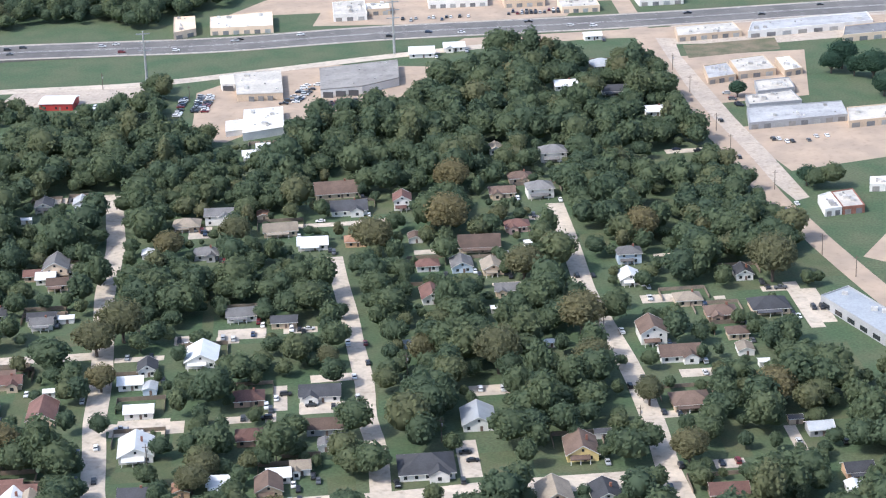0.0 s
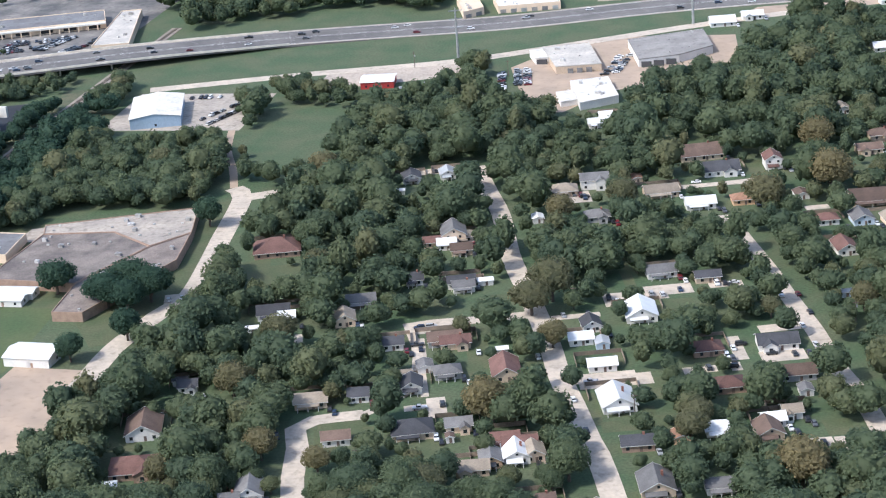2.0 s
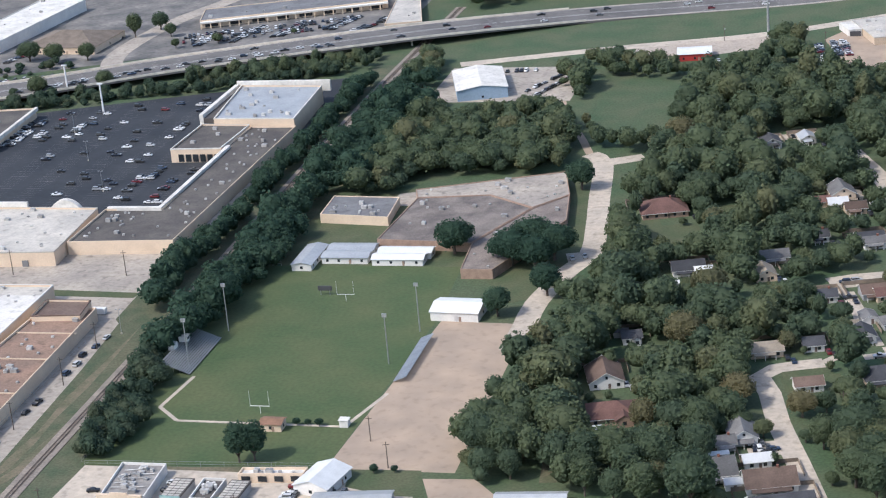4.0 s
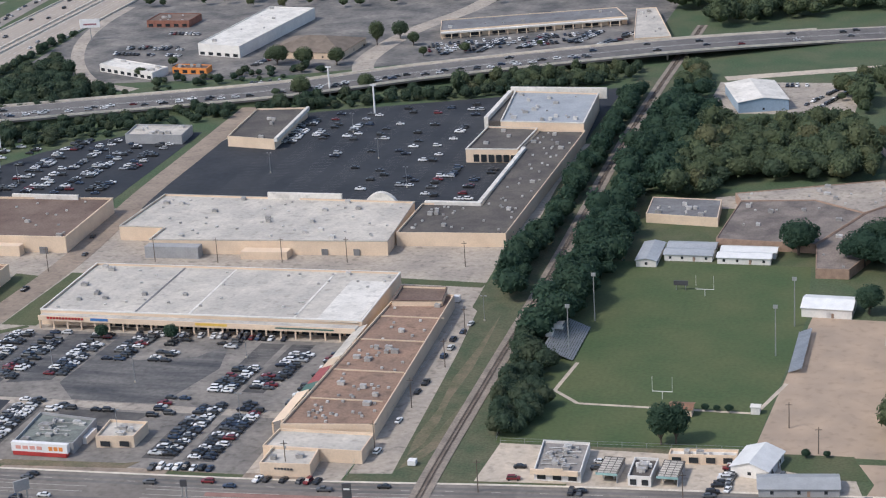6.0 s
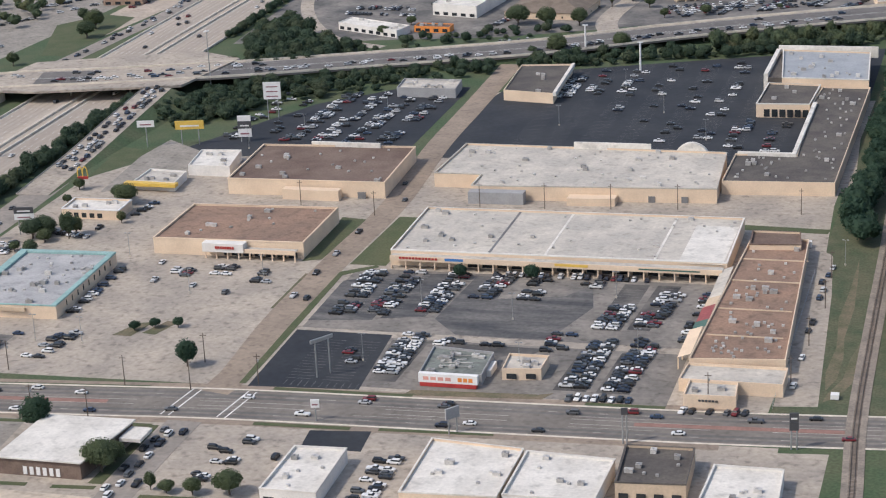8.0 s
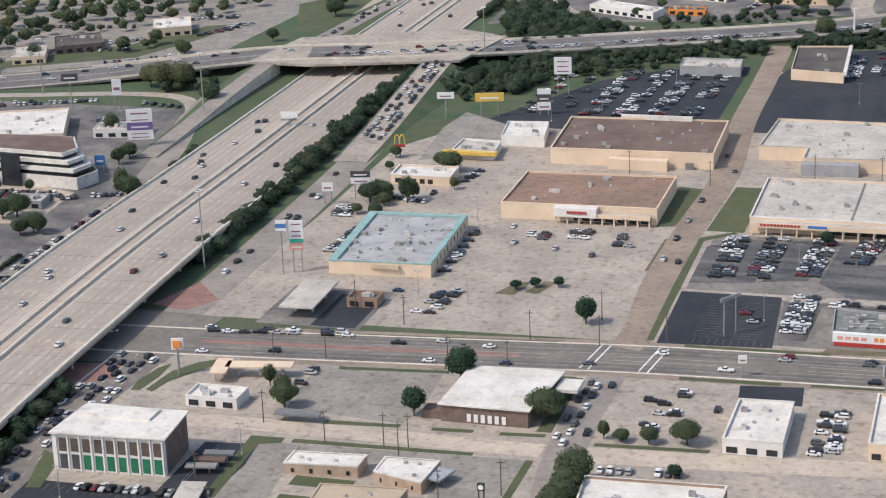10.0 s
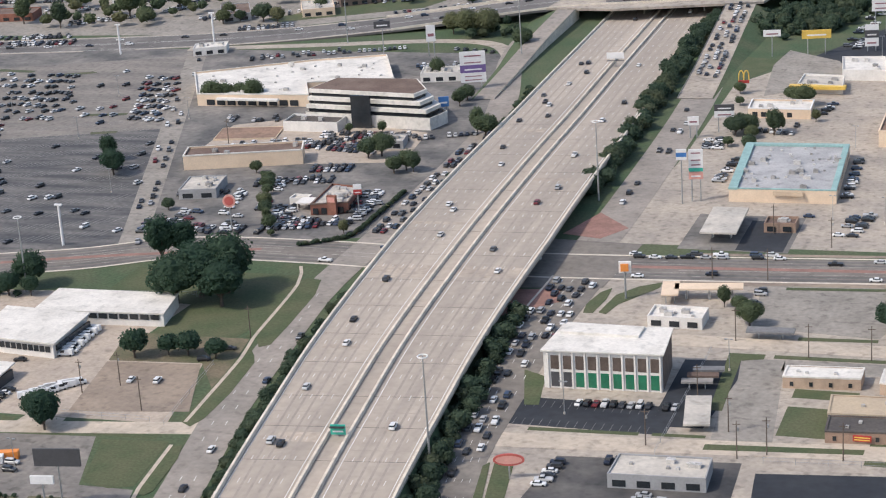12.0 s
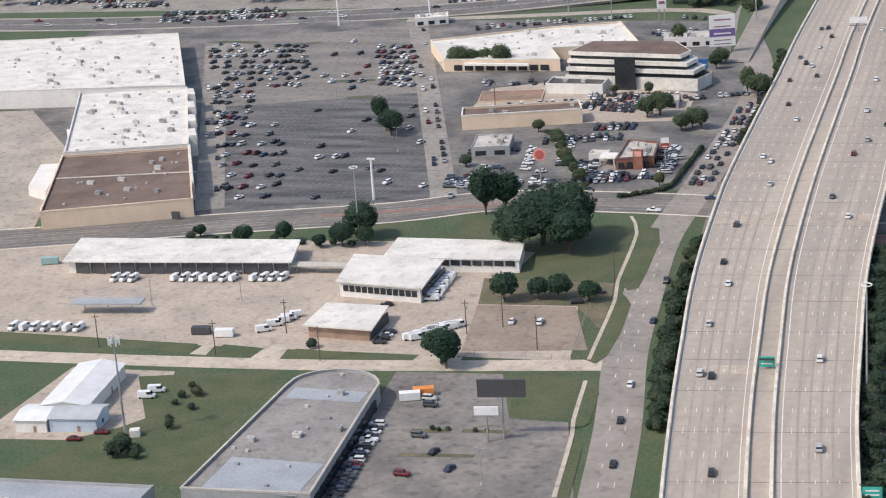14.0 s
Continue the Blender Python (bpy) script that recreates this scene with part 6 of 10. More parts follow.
# houses: centre, width, depth, and letters for roof, wall, form (R ridge along the front, G gable front, H hip) and T for two storeys
SCHOOL_SIDE_HOUSES = (
    (130, 5, 17.0, 13.6, "rbH"), (122, 36, 12.6, 15.8, "bWG"), (121, 78, 5.7, 3.8, "dWR"), (126, 73, 7.2, 7.0, "dWR"), (172, -16, 6.5, 7.0, "gWR"), (134, 129, 5.1, 3.4, "wWR"),
    (177, -9, 9.3, 11.7, "gWG"), (138, 146, 13.3, 8.8, "dWR"), (117, 220, 20.6, 16.5, "rbH"), (145, 142, 6.6, 7.0, "wWR"), (178, 63, 12.1, 8.0, "ctR"), (196, 33, 9.9, 7.0, "bWR"),
    (170, 141, 8.4, 10.5, "ccG"), (195, 69, 7.6, 7.0, "dWR"), (172, 160, 11.9, 7.9, "gtR"), (196, 117, 9.0, 7.0, "dWR"), (222, 42, 14.8, 11.9, "dtH"), (208, 90, 4.8, 3.4, "cWR"),
    (213, 79, 7.8, 9.8, "dWG"), (214, 97, 6.2, 7.8, "gWG"), (189, 185, 7.2, 7.0, "dWR"), (155, 298, 4.9, 3.4, "wWR"),
)
CUL_DE_SAC_HOUSES = (
    (237, 37, 2.9, 3.6, "bWG"), (156, 318, 8.5, 10.6, "dWG"), (224, 92, 10.0, 8.0, "ggH"), (238, 47, 9.4, 7.0, "gcR"), (216, 123, 13.2, 8.7, "bgR"), (250, 14, 11.4, 7.5, "ctR"),
    (188, 230, 10.3, 7.0, "rtR"), (221, 120, 11.7, 7.7, "rtR"), (194, 227, 8.2, 7.0, "wWR"), (255, 21, 7.4, 9.3, "goG"), (210, 183, 11.6, 7.6, "dWR"), (212, 178, 9.0, 7.0, "gWR"),
    (195, 237, 10.6, 13.3, "gcGT"), (202, 221, 9.0, 7.0, "btR"), (257, 37, 9.7, 7.0, "rtR"), (199, 237, 9.8, 7.8, "cWH"), (173, 324, 7.3, 9.2, "mWG"), (263, 26, 9.1, 11.4, "wWG"),
    (263, 33, 11.9, 7.9, "rWR"), (246, 95, 10.4, 16.2, "rtG"), (220, 185, 6.4, 4.2, "wWR"), (241, 114, 4.4, 3.4, "wWR"),
)
FIRST_STREET_HOUSES = (
    (278, -8, 8.4, 7.0, "bbR"), (284, -23, 13.6, 9.0, "mWR"), (269, 27, 7.1, 8.9, "ccG"), (299, -18, 10.6, 13.3, "ctG"), (229, 262, 5.2, 6.5, "wWG"), (270, 126, 9.3, 7.0, "wWR"),
    (282, 102, 10.7, 7.1, "wWR"), (292, 71, 12.3, 15.4, "wWG"), (272, 140, 7.2, 9.0, "dWG"), (304, 37, 11.4, 7.5, "dbR"), (279, 123, 5.3, 6.7, "mBG"), (314, 7, 11.2, 14.0, "gtG"),
    (235, 300, 12.2, 9.7, "ctH"), (318, 44, 5.9, 7.3, "ooG"), (256, 265, 11.0, 8.8, "ggH"), (290, 154, 12.3, 15.4, "wWG"), (335, 8, 9.6, 7.0, "gWR"), (248, 310, 13.1, 8.6, "gWRT"),
    (330, 50, 7.6, 7.0, "wWR"), (293, 198, 12.4, 8.2, "gWR"), (234, 405, 6.6, 7.0, "wWR"), (320, 119, 11.3, 9.0, "rbH"),
)
SECOND_STREET_HOUSES = (
    (331, 87, 11.6, 9.3, "rbH"), (267, 318, 5.5, 6.9, "otG"), (238, 417, 6.6, 7.0, "wWR"), (348, 50, 9.0, 11.2, "btG"), (349, 59, 8.0, 7.0, "wWR"), (281, 299, 15.5, 10.2, "ctR"),
    (313, 193, 10.4, 7.0, "dtR"), (355, 66, 6.7, 7.0, "cWR"), (346, 127, 15.2, 10.1, "dWR"), (359, 85, 4.9, 6.2, "gWG"), (355, 99, 13.0, 8.6, "bgR"), (301, 283, 13.5, 8.9, "wWR"),
    (294, 356, 22.3, 14.7, "btR"), (306, 331, 16.9, 11.2, "dWR"), (320, 289, 9.9, 7.9, "ooH"), (399, 73, 19.4, 15.5, "dWH"), (370, 178, 5.5, 3.7, "mBR"), (330, 341, 8.1, 10.2, "rWGT"),
    (346, 297, 6.2, 7.8, "bWG"), (368, 229, 8.7, 13.5, "rWG"), (359, 263, 9.6, 7.7, "rWH"), (410, 113, 11.6, 14.5, "mWG"),
)
THIRD_STREET_HOUSES = (
    (374, 265, 9.0, 11.2, "gBG"), (398, 218, 4.2, 3.4, "wWR"), (447, 58, 11.1, 13.9, "ctG"), (377, 291, 18.4, 12.2, "bcR"), (282, 608, 15.1, 10.0, "wWR"), (388, 264, 8.9, 11.1, "ccG"),
    (399, 239, 10.1, 7.0, "gtR"), (451, 94, 11.2, 14.0, "byG"), (426, 186, 5.4, 3.6, "wWR"), (464, 61, 9.5, 11.9, "dWG"), (375, 362, 12.1, 8.0, "btR"), (390, 317, 11.0, 8.8, "rpH"),
    (299, 623, 12.5, 8.3, "wWR"), (360, 428, 6.9, 8.7, "cWG"), (399, 296, 4.1, 3.4, "wWR"), (457, 108, 5.8, 3.8, "dWR"), (380, 385, 11.2, 8.9, "btH"), (393, 365, 12.6, 10.1, "gWHT"),
    (391, 421, 13.3, 10.6, "gWHT"), (465, 199, 10.4, 13.0, "bWGT"), (505, 69, 12.9, 8.5, "rbR"), (449, 259, 8.2, 10.2, "wWG"),
)
EAST_STREET_HOUSES = (
    (486, 139, 13.8, 11.1, "btH"), (446, 283, 10.4, 8.3, "gBHT"), (478, 182, 16.2, 10.7, "bWR"), (379, 547, 12.8, 8.5, "wWR"), (476, 238, 10.8, 8.6, "ctH"), (491, 225, 12.5, 10.0, "bbH"),
    (503, 190, 6.2, 7.7, "cWG"), (499, 205, 8.1, 7.0, "btH"), (525, 129, 5.2, 3.5, "dtR"), (511, 178, 3.9, 3.4, "wWR"), (408, 539, 13.9, 9.1, "dgR"), (547, 78, 5.3, 6.6, "wWG"),
    (534, 122, 8.9, 7.0, "mgR"), (393, 593, 11.9, 9.6, "mWH"), (548, 91, 9.6, 7.0, "doR"), (380, 655, 10.5, 7.0, "wWR"), (497, 270, 7.3, 9.1, "dWG"), (510, 235, 15.2, 12.2, "dtH"),
    (435, 502, 11.1, 7.3, "wWR"),
)
SOUTH_CORNER_HOUSES = (
    (170, -37, 15.0, 13.0, "gWR"), (189.5, -43, 16.5, 12.0, "bWR"), (195, -60, 20.0, 12.0, "dWR"), (184, -28.5, 9.0, 6.0, "wWR"), (171, -25, 6.4, 2.6, "wWR"), (178, -45, 5.5, 5.0, "mWR"),
    (126, -9, 5.0, 4.0, "wWR"),
)

WEST_DRIVEWAYS = (
    (89, 162, 10.1, 13.1), (156, 121, 3.3, 14.3), (161, 331, 18.9, 8.6), (186, -16, 9.5, 10.8), (205, 136, 9.2, 9.6), (207, 117, 5.0, 18.9),
    (216, 85, 3.1, 25.6), (218, 63, 8.3, 4.9), (226, 64, 7.2, 17.3), (243, 295, 10.8, 15.4), (264, 152, 19.9, 4.6), (274, 25, 2.7, 8.5),
    (277, 170, 8.4, 14.1), (284, 88, 17.0, 6.8), (286, 95, 19.7, 8.0), (294, 175, 9.4, 7.0), (298, 94, 8.3, 10.4), (298, 182, 19.9, 10.8),
    (308, 315, 48.5, 5.4), (319, 103, 12.8, 5.9), (321, 189, 14.1, 5.9), (331, 124, 5.2, 22.5),
)
EAST_DRIVEWAYS = (
    (184.5, -18, 9.0, 6.0), (191, -34, 9.0, 4.0), (200, -50, 6.0, 4.0),
    (332, 107, 4.2, 7.8), (349, 118, 17.3, 10.0), (354, 283, 10.8, 5.6), (364, 45, 13.6, 6.8), (397, 334, 8.0, 6.3), (398, 250, 14.7, 3.4),
    (410, 142, 17.4, 9.1), (412, 84, 7.7, 29.2), (458, 441, 23.1, 6.4), (461, 292, 10.0, 3.5), (464, 241, 15.7, 8.7), (480, 130, 11.6, 5.8),
    (486, 168, 13.0, 7.3), (489, 245, 4.7, 3.7), (504, 93, 11.0, 6.9), (511, 258, 11.0, 5.8), (526, 116, 4.4, 21.1), (530, 242, 7.0, 36.8),
)

WEST_LAWNS = (
    (192, 34, 9.0, 22.0), (202, -2, 10.0, 12.0),
    (113, 195, 15.6, 27.7), (117, 26, 10.5, 14.5), (128, 187, 22.5, 34.8), (147, 219, 15.4, 22.1), (196, 42, 18.6, 19.3), (205, 37, 8.3, 18.3),
    (229, 166, 14.2, 11.9), (232, 112, 9.0, 27.0), (232, 169, 11.9, 12.2), (233, 96, 8.8, 20.4), (233, 26, 7.9, 27.2), (234, 22, 10.0, 21.6),
    (253, 99, 13.0, 15.2), (278, 199, 4.8, 43.5), (282, 66, 8.2, 28.2), (285, 118, 3.5, 31.1), (298, 54, 18.3, 8.8), (304, 61, 8.2, 17.8),
    (304, 161, 16.0, 22.6), (305, 86, 8.4, 19.6),
)
MIDDLE_LAWNS = (
    (307, -2, 5.5, 12.2), (309, 54, 8.0, 18.0), (319, 304, 16.0, 9.0), (319, 339, 13.7, 19.4), (323, 112, 15.1, 7.9), (324, 118, 8.6, 15.7),
    (359, 113, 3.3, 19.6), (364, 136, 3.9, 36.2), (369, 335, 10.8, 15.8), (372, 58, 9.9, 12.6), (380, 256, 10.0, 9.4), (403, 61, 25.5, 10.8),
    (408, 36, 11.1, 16.3), (423, 82, 14.0, 17.5), (428, 307, 12.8, 17.5), (447, 84, 21.9, 11.3), (452, 424, 25.6, 21.7), (453, 356, 16.0, 17.5),
    (456, 78, 11.8, 5.0), (481, 171, 13.1, 7.5),
)
EAST_LAWNS = (
    (494, 260, 4.7, 6.4), (504, 111, 8.9, 27.3), (505, 261, 21.5, 9.0), (516, 225, 13.8, 11.9), (527, 287, 24.5, 27.1), (532, 115, 6.1, 18.2),
    (539, 137, 12.4, 6.7), (543, 191, 6.6, 27.3),
)
KINDS = {"g": "grey shingle roof", "b": "brown shingle roof", "d": "dark shingle roof", "r": "red-brown roof", "t": "tan shingle roof", "w": "white metal roof",
         "m": "pale metal roof", "o": "orange clay roof", "c": "beige roof"}
YELLOWWALL = surface("yellow_boards", (0.72, 0.55, 0.24), 0.85, vary=0.12, big=4)
PINKWALL = surface("pink_boards", (0.62, 0.42, 0.36), 0.85, vary=0.12, big=4)
ORANGEWALL = surface("orange_stucco", (0.68, 0.44, 0.27), 0.85, vary=0.14, big=4)
WALLS = {"W": (WHITEWALL, "white"), "t": (TAN, "tan"), "c": (CREAM, "cream"), "b": (TANBRICK, "brick"), "g": (GREYWALL, "grey"), "B": (BLUEWALL, "pale blue"),
         "y": (YELLOWWALL, "yellow"), "p": (PINKWALL, "pink"), "o": (ORANGEWALL, "orange")}
SIGHTS = []      # x, y, half width, half depth, how far kept clear towards the camera: houses, drives and lawns
# near the middle of the camera's early path; trees are thinned along this view
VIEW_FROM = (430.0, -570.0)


def house(x, y, w, d, letters, g):
    """A small house: walls, roof with overhang and verge boards, windows, door, sometimes a porch and a chimney."""
    roof, (wall, wall_word), form, tall = SHINGLE[letters[0]], WALLS[letters[1]], letters[2], letters.endswith("T")
    shed = w < 6.5
    h = 5.0 if tall else 2.3 if shed else 2.9
    turn = 16 + g.uniform(-3, 3)
    along = w >= d if form == "H" else form == "R"
    A, B = (w / 2, d / 2) if along else (d / 2, w / 2)
    rise = B * (0.36 if shed else 0.5 if form == "H" else g.uniform(0.46, 0.62))
    size = "two-storey" if tall else "small"
    ob = thing("garden_shed" if shed else "house", x, y, 0, turn, f"small {wall_word} outbuilding with a {KINDS[letters[0]]}" if shed else f"{size} {wall_word} house with a {KINDS[letters[0]]}",
               "shed" if shed else "house", "sheds of the quarter" if shed else "houses of the quarter")

    def put(p, q, z):
        return (p, q, z) if along else (-q, p, z)

    s = Shape()
    s.prism([put(p, q, 0)[:2] for p, q in ((-A, -B), (A, -B), (A, B), (-A, B))], 0, h, top=False)
    run = min(B, A * 0.8) if form == "H" else 0
    if not run:
        s.face(put(-A, B, h), put(-A, -B, h), put(-A, 0, h + rise))
        s.face(put(A, -B, h), put(A, B, h), put(A, 0, h + rise))
    part("wall", s, wall, ob)
    over, t = 0.35 if shed else 0.6, 0.2
    zo = h - over * rise / B
    r0, r1 = (-A - over, A + over) if not run else (-A + run, A - run)
    s = Shape()
    for dz in (t, 0):
        e = [(-A - over, -B - over, zo + dz), (A + over, -B - over, zo + dz), (A + over, B + over, zo + dz), (-A - over, B + over, zo + dz)]
        p, q = (r0, 0, h + rise + dz), (r1, 0, h + rise + dz)
        for f in [(e[0], e[1], q, p), (e[2], e[3], p, q)] + ([(e[1], e[2], q), (e[3], e[0], p)] if run else []):
            s.face(*[put(*v) for v in (f if dz else reversed(f))])
    part("roof", s, roof, ob)
    trim = Shape()
    ends = ((-1, 1) if not run else ())
    for sg in ends:
        X = sg * (A + over + 0.02)
        for side in (-1, 1):
            a, b = (X, side * (B + over), zo), (X, 0, h + rise)
            trim.face(*[put(*v) for v in (a, b, (b[0], b[1], b[2] + t + 0.1), (a[0], a[1], a[2] + t + 0.1))])
    for sg in (-1, 1):
        Y = sg * (B + over + 0.02)
        trim.face(*[put(*v) for v in ((-A - over, Y, zo - 0.05), (A + over, Y, zo - 0.05), (A + over, Y, zo + t), (-A - over, Y, zo + t))])
    part("roof_trim", trim, WHITEWALL, ob, "white painted roof edge")
    a, b = w / 2, d / 2
    part("door", Shape().box(a * 0.15 - 0.5, a * 0.15 + 0.5, -b - 0.06, -b + 0.02, 0.1, 2.1), BROWNBRICK, ob)
    if not shed:
        n = max(2, int(w / 3.8))
        for i in range(n):
            xw = -a + w * (i + 0.5) / n
            if abs(xw - a * 0.15) < 1.2:
                continue
            part("window", Shape().box(xw - 0.6, xw + 0.6, -b - 0.06, -b + 0.02, 0.9, 2.2), GLASS, ob)
            if tall:
                part("window", Shape().box(xw - 0.5, xw + 0.5, -b - 0.06, -b + 0.02, 3.4, 4.5), GLASS, ob)
        for yw in (-b * 0.45, b * 0.4):
            part("window", Shape().box(a - 0.02, a + 0.06, yw - 0.6, yw + 0.6, 0.9, 2.2), GLASS, ob)
        kind = g.random()
        if form == "G" and w > 7:
            part("attic_window", Shape().box(-0.45, 0.45, -b - 0.06, -b + 0.02, h + rise * 0.3, h + rise * 0.62), GLASS, ob)
        if kind < 0.45:
            x0, x1, dp = -a * 0.85, a * g.uniform(0.2, 0.8), g.uniform(2.0, 3.0)
            z1 = min(h, 2.9) - 0.15
            s = Shape().face((x0, -b - 0.02, z1), (x0, -b - dp, z1 - 0.5), (x1, -b - dp, z1 - 0.5), (x1, -b - 0.02, z1))
            s.face((x0, -b - dp, z1 - 0.5), (x0, -b - dp, z1 - 0.75), (x1, -b - dp, z1 - 0.75), (x1, -b - dp, z1 - 0.5))
            part("porch_roof", s, roof, ob)
            for px in (x0 + 0.2, (x0 + x1) / 2, x1 - 0.2):
                part("porch_post", Shape().box(px - 0.13, px + 0.13, -b - dp + 0.1, -b - dp + 0.36, 0, z1 - 0.55), WHITEWALL, ob)
        elif kind < 0.72 and form != "G":
            # a cross gable to the front
            wx, ww, wd, wr = a * g.choice((-0.45, 0.42)), w * 0.36, 2.4, w * 0.36 * 0.28
            s = Shape().prism([(wx - ww / 2, -b - wd), (wx + ww / 2, -b - wd), (wx + ww / 2, -b + 0.01), (wx - ww / 2, -b + 0.01)], 0, h, top=False)
            s.face((wx - ww / 2, -b - wd, h), (wx + ww / 2, -b - wd, h), (wx, -b - wd, h + wr))
            part("wing_wall", s, wall, ob)
            s, o = Shape(), 0.4
            for sg in (-1, 1):
                s.face((wx, -b - wd - o, h + wr + 0.15), (wx, -b * 0.2, h + wr + 0.15), (wx + sg * (ww / 2 + o), -b * 0.6, h + 0.15 - o * wr / (ww / 2)), (wx + sg * (ww / 2 + o), -b - wd - o, h + 0.15 - o * wr / (ww / 2)))
            part("wing_roof", s, roof, ob)
            part("window", Shape().box(wx - 0.7, wx + 0.7, -b - wd - 0.06, -b - wd + 0.02, 0.9, 2.3), GLASS, ob)
        if g.random() < 0.2:
            part("chimney", Shape().box(a * 0.3, a * 0.3 + 0.8, -0.4, 0.5, h, h + rise + 0.8), BRICK, ob)
    TAKEN.append((x, y, max(a, b) * 0.9 + 1.0))
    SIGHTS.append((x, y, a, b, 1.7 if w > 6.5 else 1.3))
    return ob


rnd = random.Random(3)
HOUSES = []
for x, y, w, d, letters in SCHOOL_SIDE_HOUSES + CUL_DE_SAC_HOUSES + FIRST_STREET_HOUSES + SECOND_STREET_HOUSES + THIRD_STREET_HOUSES + EAST_STREET_HOUSES + SOUTH_CORNER_HOUSES:
    house(x, y, w, d, letters, rnd)
    HOUSES.append((x, y, w, d))
for i, (x, y, w, d) in enumerate(WEST_DRIVEWAYS + EAST_DRIVEWAYS):
    s = Shape().box(-w / 2, w / 2, -d / 2, d / 2, 0.0, 0.07 + 0.002 * (i % 7))
    thing("driveway", x, y, 0, 16, "pale concrete drive beside a house", "driveway", "", "structure", s.mesh("driveway", STREET))
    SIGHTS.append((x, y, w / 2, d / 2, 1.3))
for i, (x, y, w, d) in enumerate(WEST_LAWNS + MIDDLE_LAWNS + EAST_LAWNS):
    s = Shape().box(-w / 2, w / 2, -d / 2, d / 2, 0.0, 0.03 + 0.002 * (i % 9))
    thing("lawn", x, y, 0, 16, "mown green lawn of a house", "lawn", "", "structure", s.mesh("lawn", LAWN))
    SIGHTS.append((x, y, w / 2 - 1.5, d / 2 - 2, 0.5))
for x, y, w, d in HOUSES:
    if w < 6.5 or rnd.random() > 0.42:
        continue
    # board fence round the back yard: three runs of overlapping boards
    fw, f0, f1, fh = w * 0.5 + rnd.uniform(3, 5), d * 0.3, d * 0.5 + rnd.uniform(7, 11), rnd.uniform(1.5, 1.9)
    ob = thing("yard_fence", x, y, 0, 16, "weathered wooden board fence round a back yard", "fence", "yard fences")
    for x0, y0, x1, y1 in ((-fw, f0, -fw, f1), (-fw, f1, fw, f1), (fw, f1, fw, f0)):
        k = max(6, int(math.hypot(x1 - x0, y1 - y0) / 0.8))
        nx, ny = (y1 - y0) / math.hypot(x1 - x0, y1 - y0), -(x1 - x0) / math.hypot(x1 - x0, y1 - y0)
        s = Shape()
        for i in range(k + 1):
            o = 0.05 * (i % 2)
            px, py = x0 + (x1 - x0) * i / k, y0 + (y1 - y0) * i / k
            s.v += [(px + nx * o, py + ny * o, 0), (px + nx * o, py + ny * o, fh), (px - nx * (o + 0.03), py - ny * (o + 0.03), fh), (px - nx * (o + 0.03), py - ny * (o + 0.03), 0)]
        for i in range(k):
            for j in range(3):
                s.f.append((4 * i + j, 4 * i + j + 1, 4 * i + j + 5, 4 * i + j + 4))
        part("fence_run", s, FENCEWOOD, ob)


# ---- more buildings: east shops, north of the highway, north-west ----
NORTHEAST_FURTHER_SHOPS = (
    ("east_shop", [(433, 652), (471, 668), (464, 689), (429, 675)], 4, TAN, ROOF_PALE, "long pale shop beside the highway"),
    ("east_shop", [(475, 664), (550, 697), (546, 718), (476, 687)], 4.5, WHITEWALL, ROOF_SLATE, "long pale grey shop beside the highway"),
    ("east_shop", [(532, 659), (600, 690), (600, 716), (533, 682)], 4.5, CREAM, ROOF_GREY, "cream shop with a grey roof"),
    ("east_shop", [(459, 561), (474, 571), (467, 596), (454, 587)], 4, TAN, ROOF_SLATE, "tan workshop with a pale grey roof"),
    ("east_shop", [(475, 574), (496, 584), (487, 612), (468, 600)], 4.5, TAN, ROOF_PALE, "tan workshop hall beside the street"),
    ("east_shop", [(501, 581), (511, 588), (502, 614), (494, 609)], 4, TAN, ROOF_WHITE, "narrow shed with a white roof"),
    ("east_shop", [(488, 538), (508, 548), (504, 568), (485, 559)], 4, GREYWALL, ROOF_PALE, "low shed with a pale roof"),
    ("east_shop", [(487, 479), (538, 500), (534, 524), (484, 507)], 4, GREYWALL, ROOF_SLATE, "long grey metal workshop with pale roof"),
)
NORTHEAST_FURTHER_SHOPS_B = (
    ("east_shop", [(538.6, 487), (600, 514), (600, 538), (537, 512)], 4, TAN, ROOF_PALE, "tan metal workshop with pale roof"),
    ("east_shop", [(485, 511), (513, 522), (506, 541), (482, 528)], 4.5, GREYWALL, ROOF_PALE, "grey shed with a ribbed roof"),
    ("north_shop", [(116, 631), (127, 643), (116, 674), (103, 670)], 5, CREAM, CREAM, "small tan shop by the highway"),
    ("north_shop", [(136, 644), (175, 654), (164, 690), (127, 672)], 5, CREAM, ROOF_WHITE, "white-roofed shop by the highway"),
    ("north_shop", [(207, 684), (228, 690), (218, 724), (198, 716)], 5, WHITEWALL, ROOF_PALE, "pale workshop in a sandy yard"),
    ("north_shop", [(262, 722), (300, 732), (294, 756), (256, 746)], 5, WHITEWALL, ROOF_PALE, "pale workshop in a sandy yard"),
    ("north_shop", [(312, 728), (338, 735), (330, 760), (305, 752)], 5, TAN, ROOF_GREY, "tan workshop in a sandy yard"),
    ("north_shop", [(222, 700), (240, 705), (235, 722), (217, 717)], 4.5, TAN, ROOF_WHITE, "tan workshop with a white roof"),
)
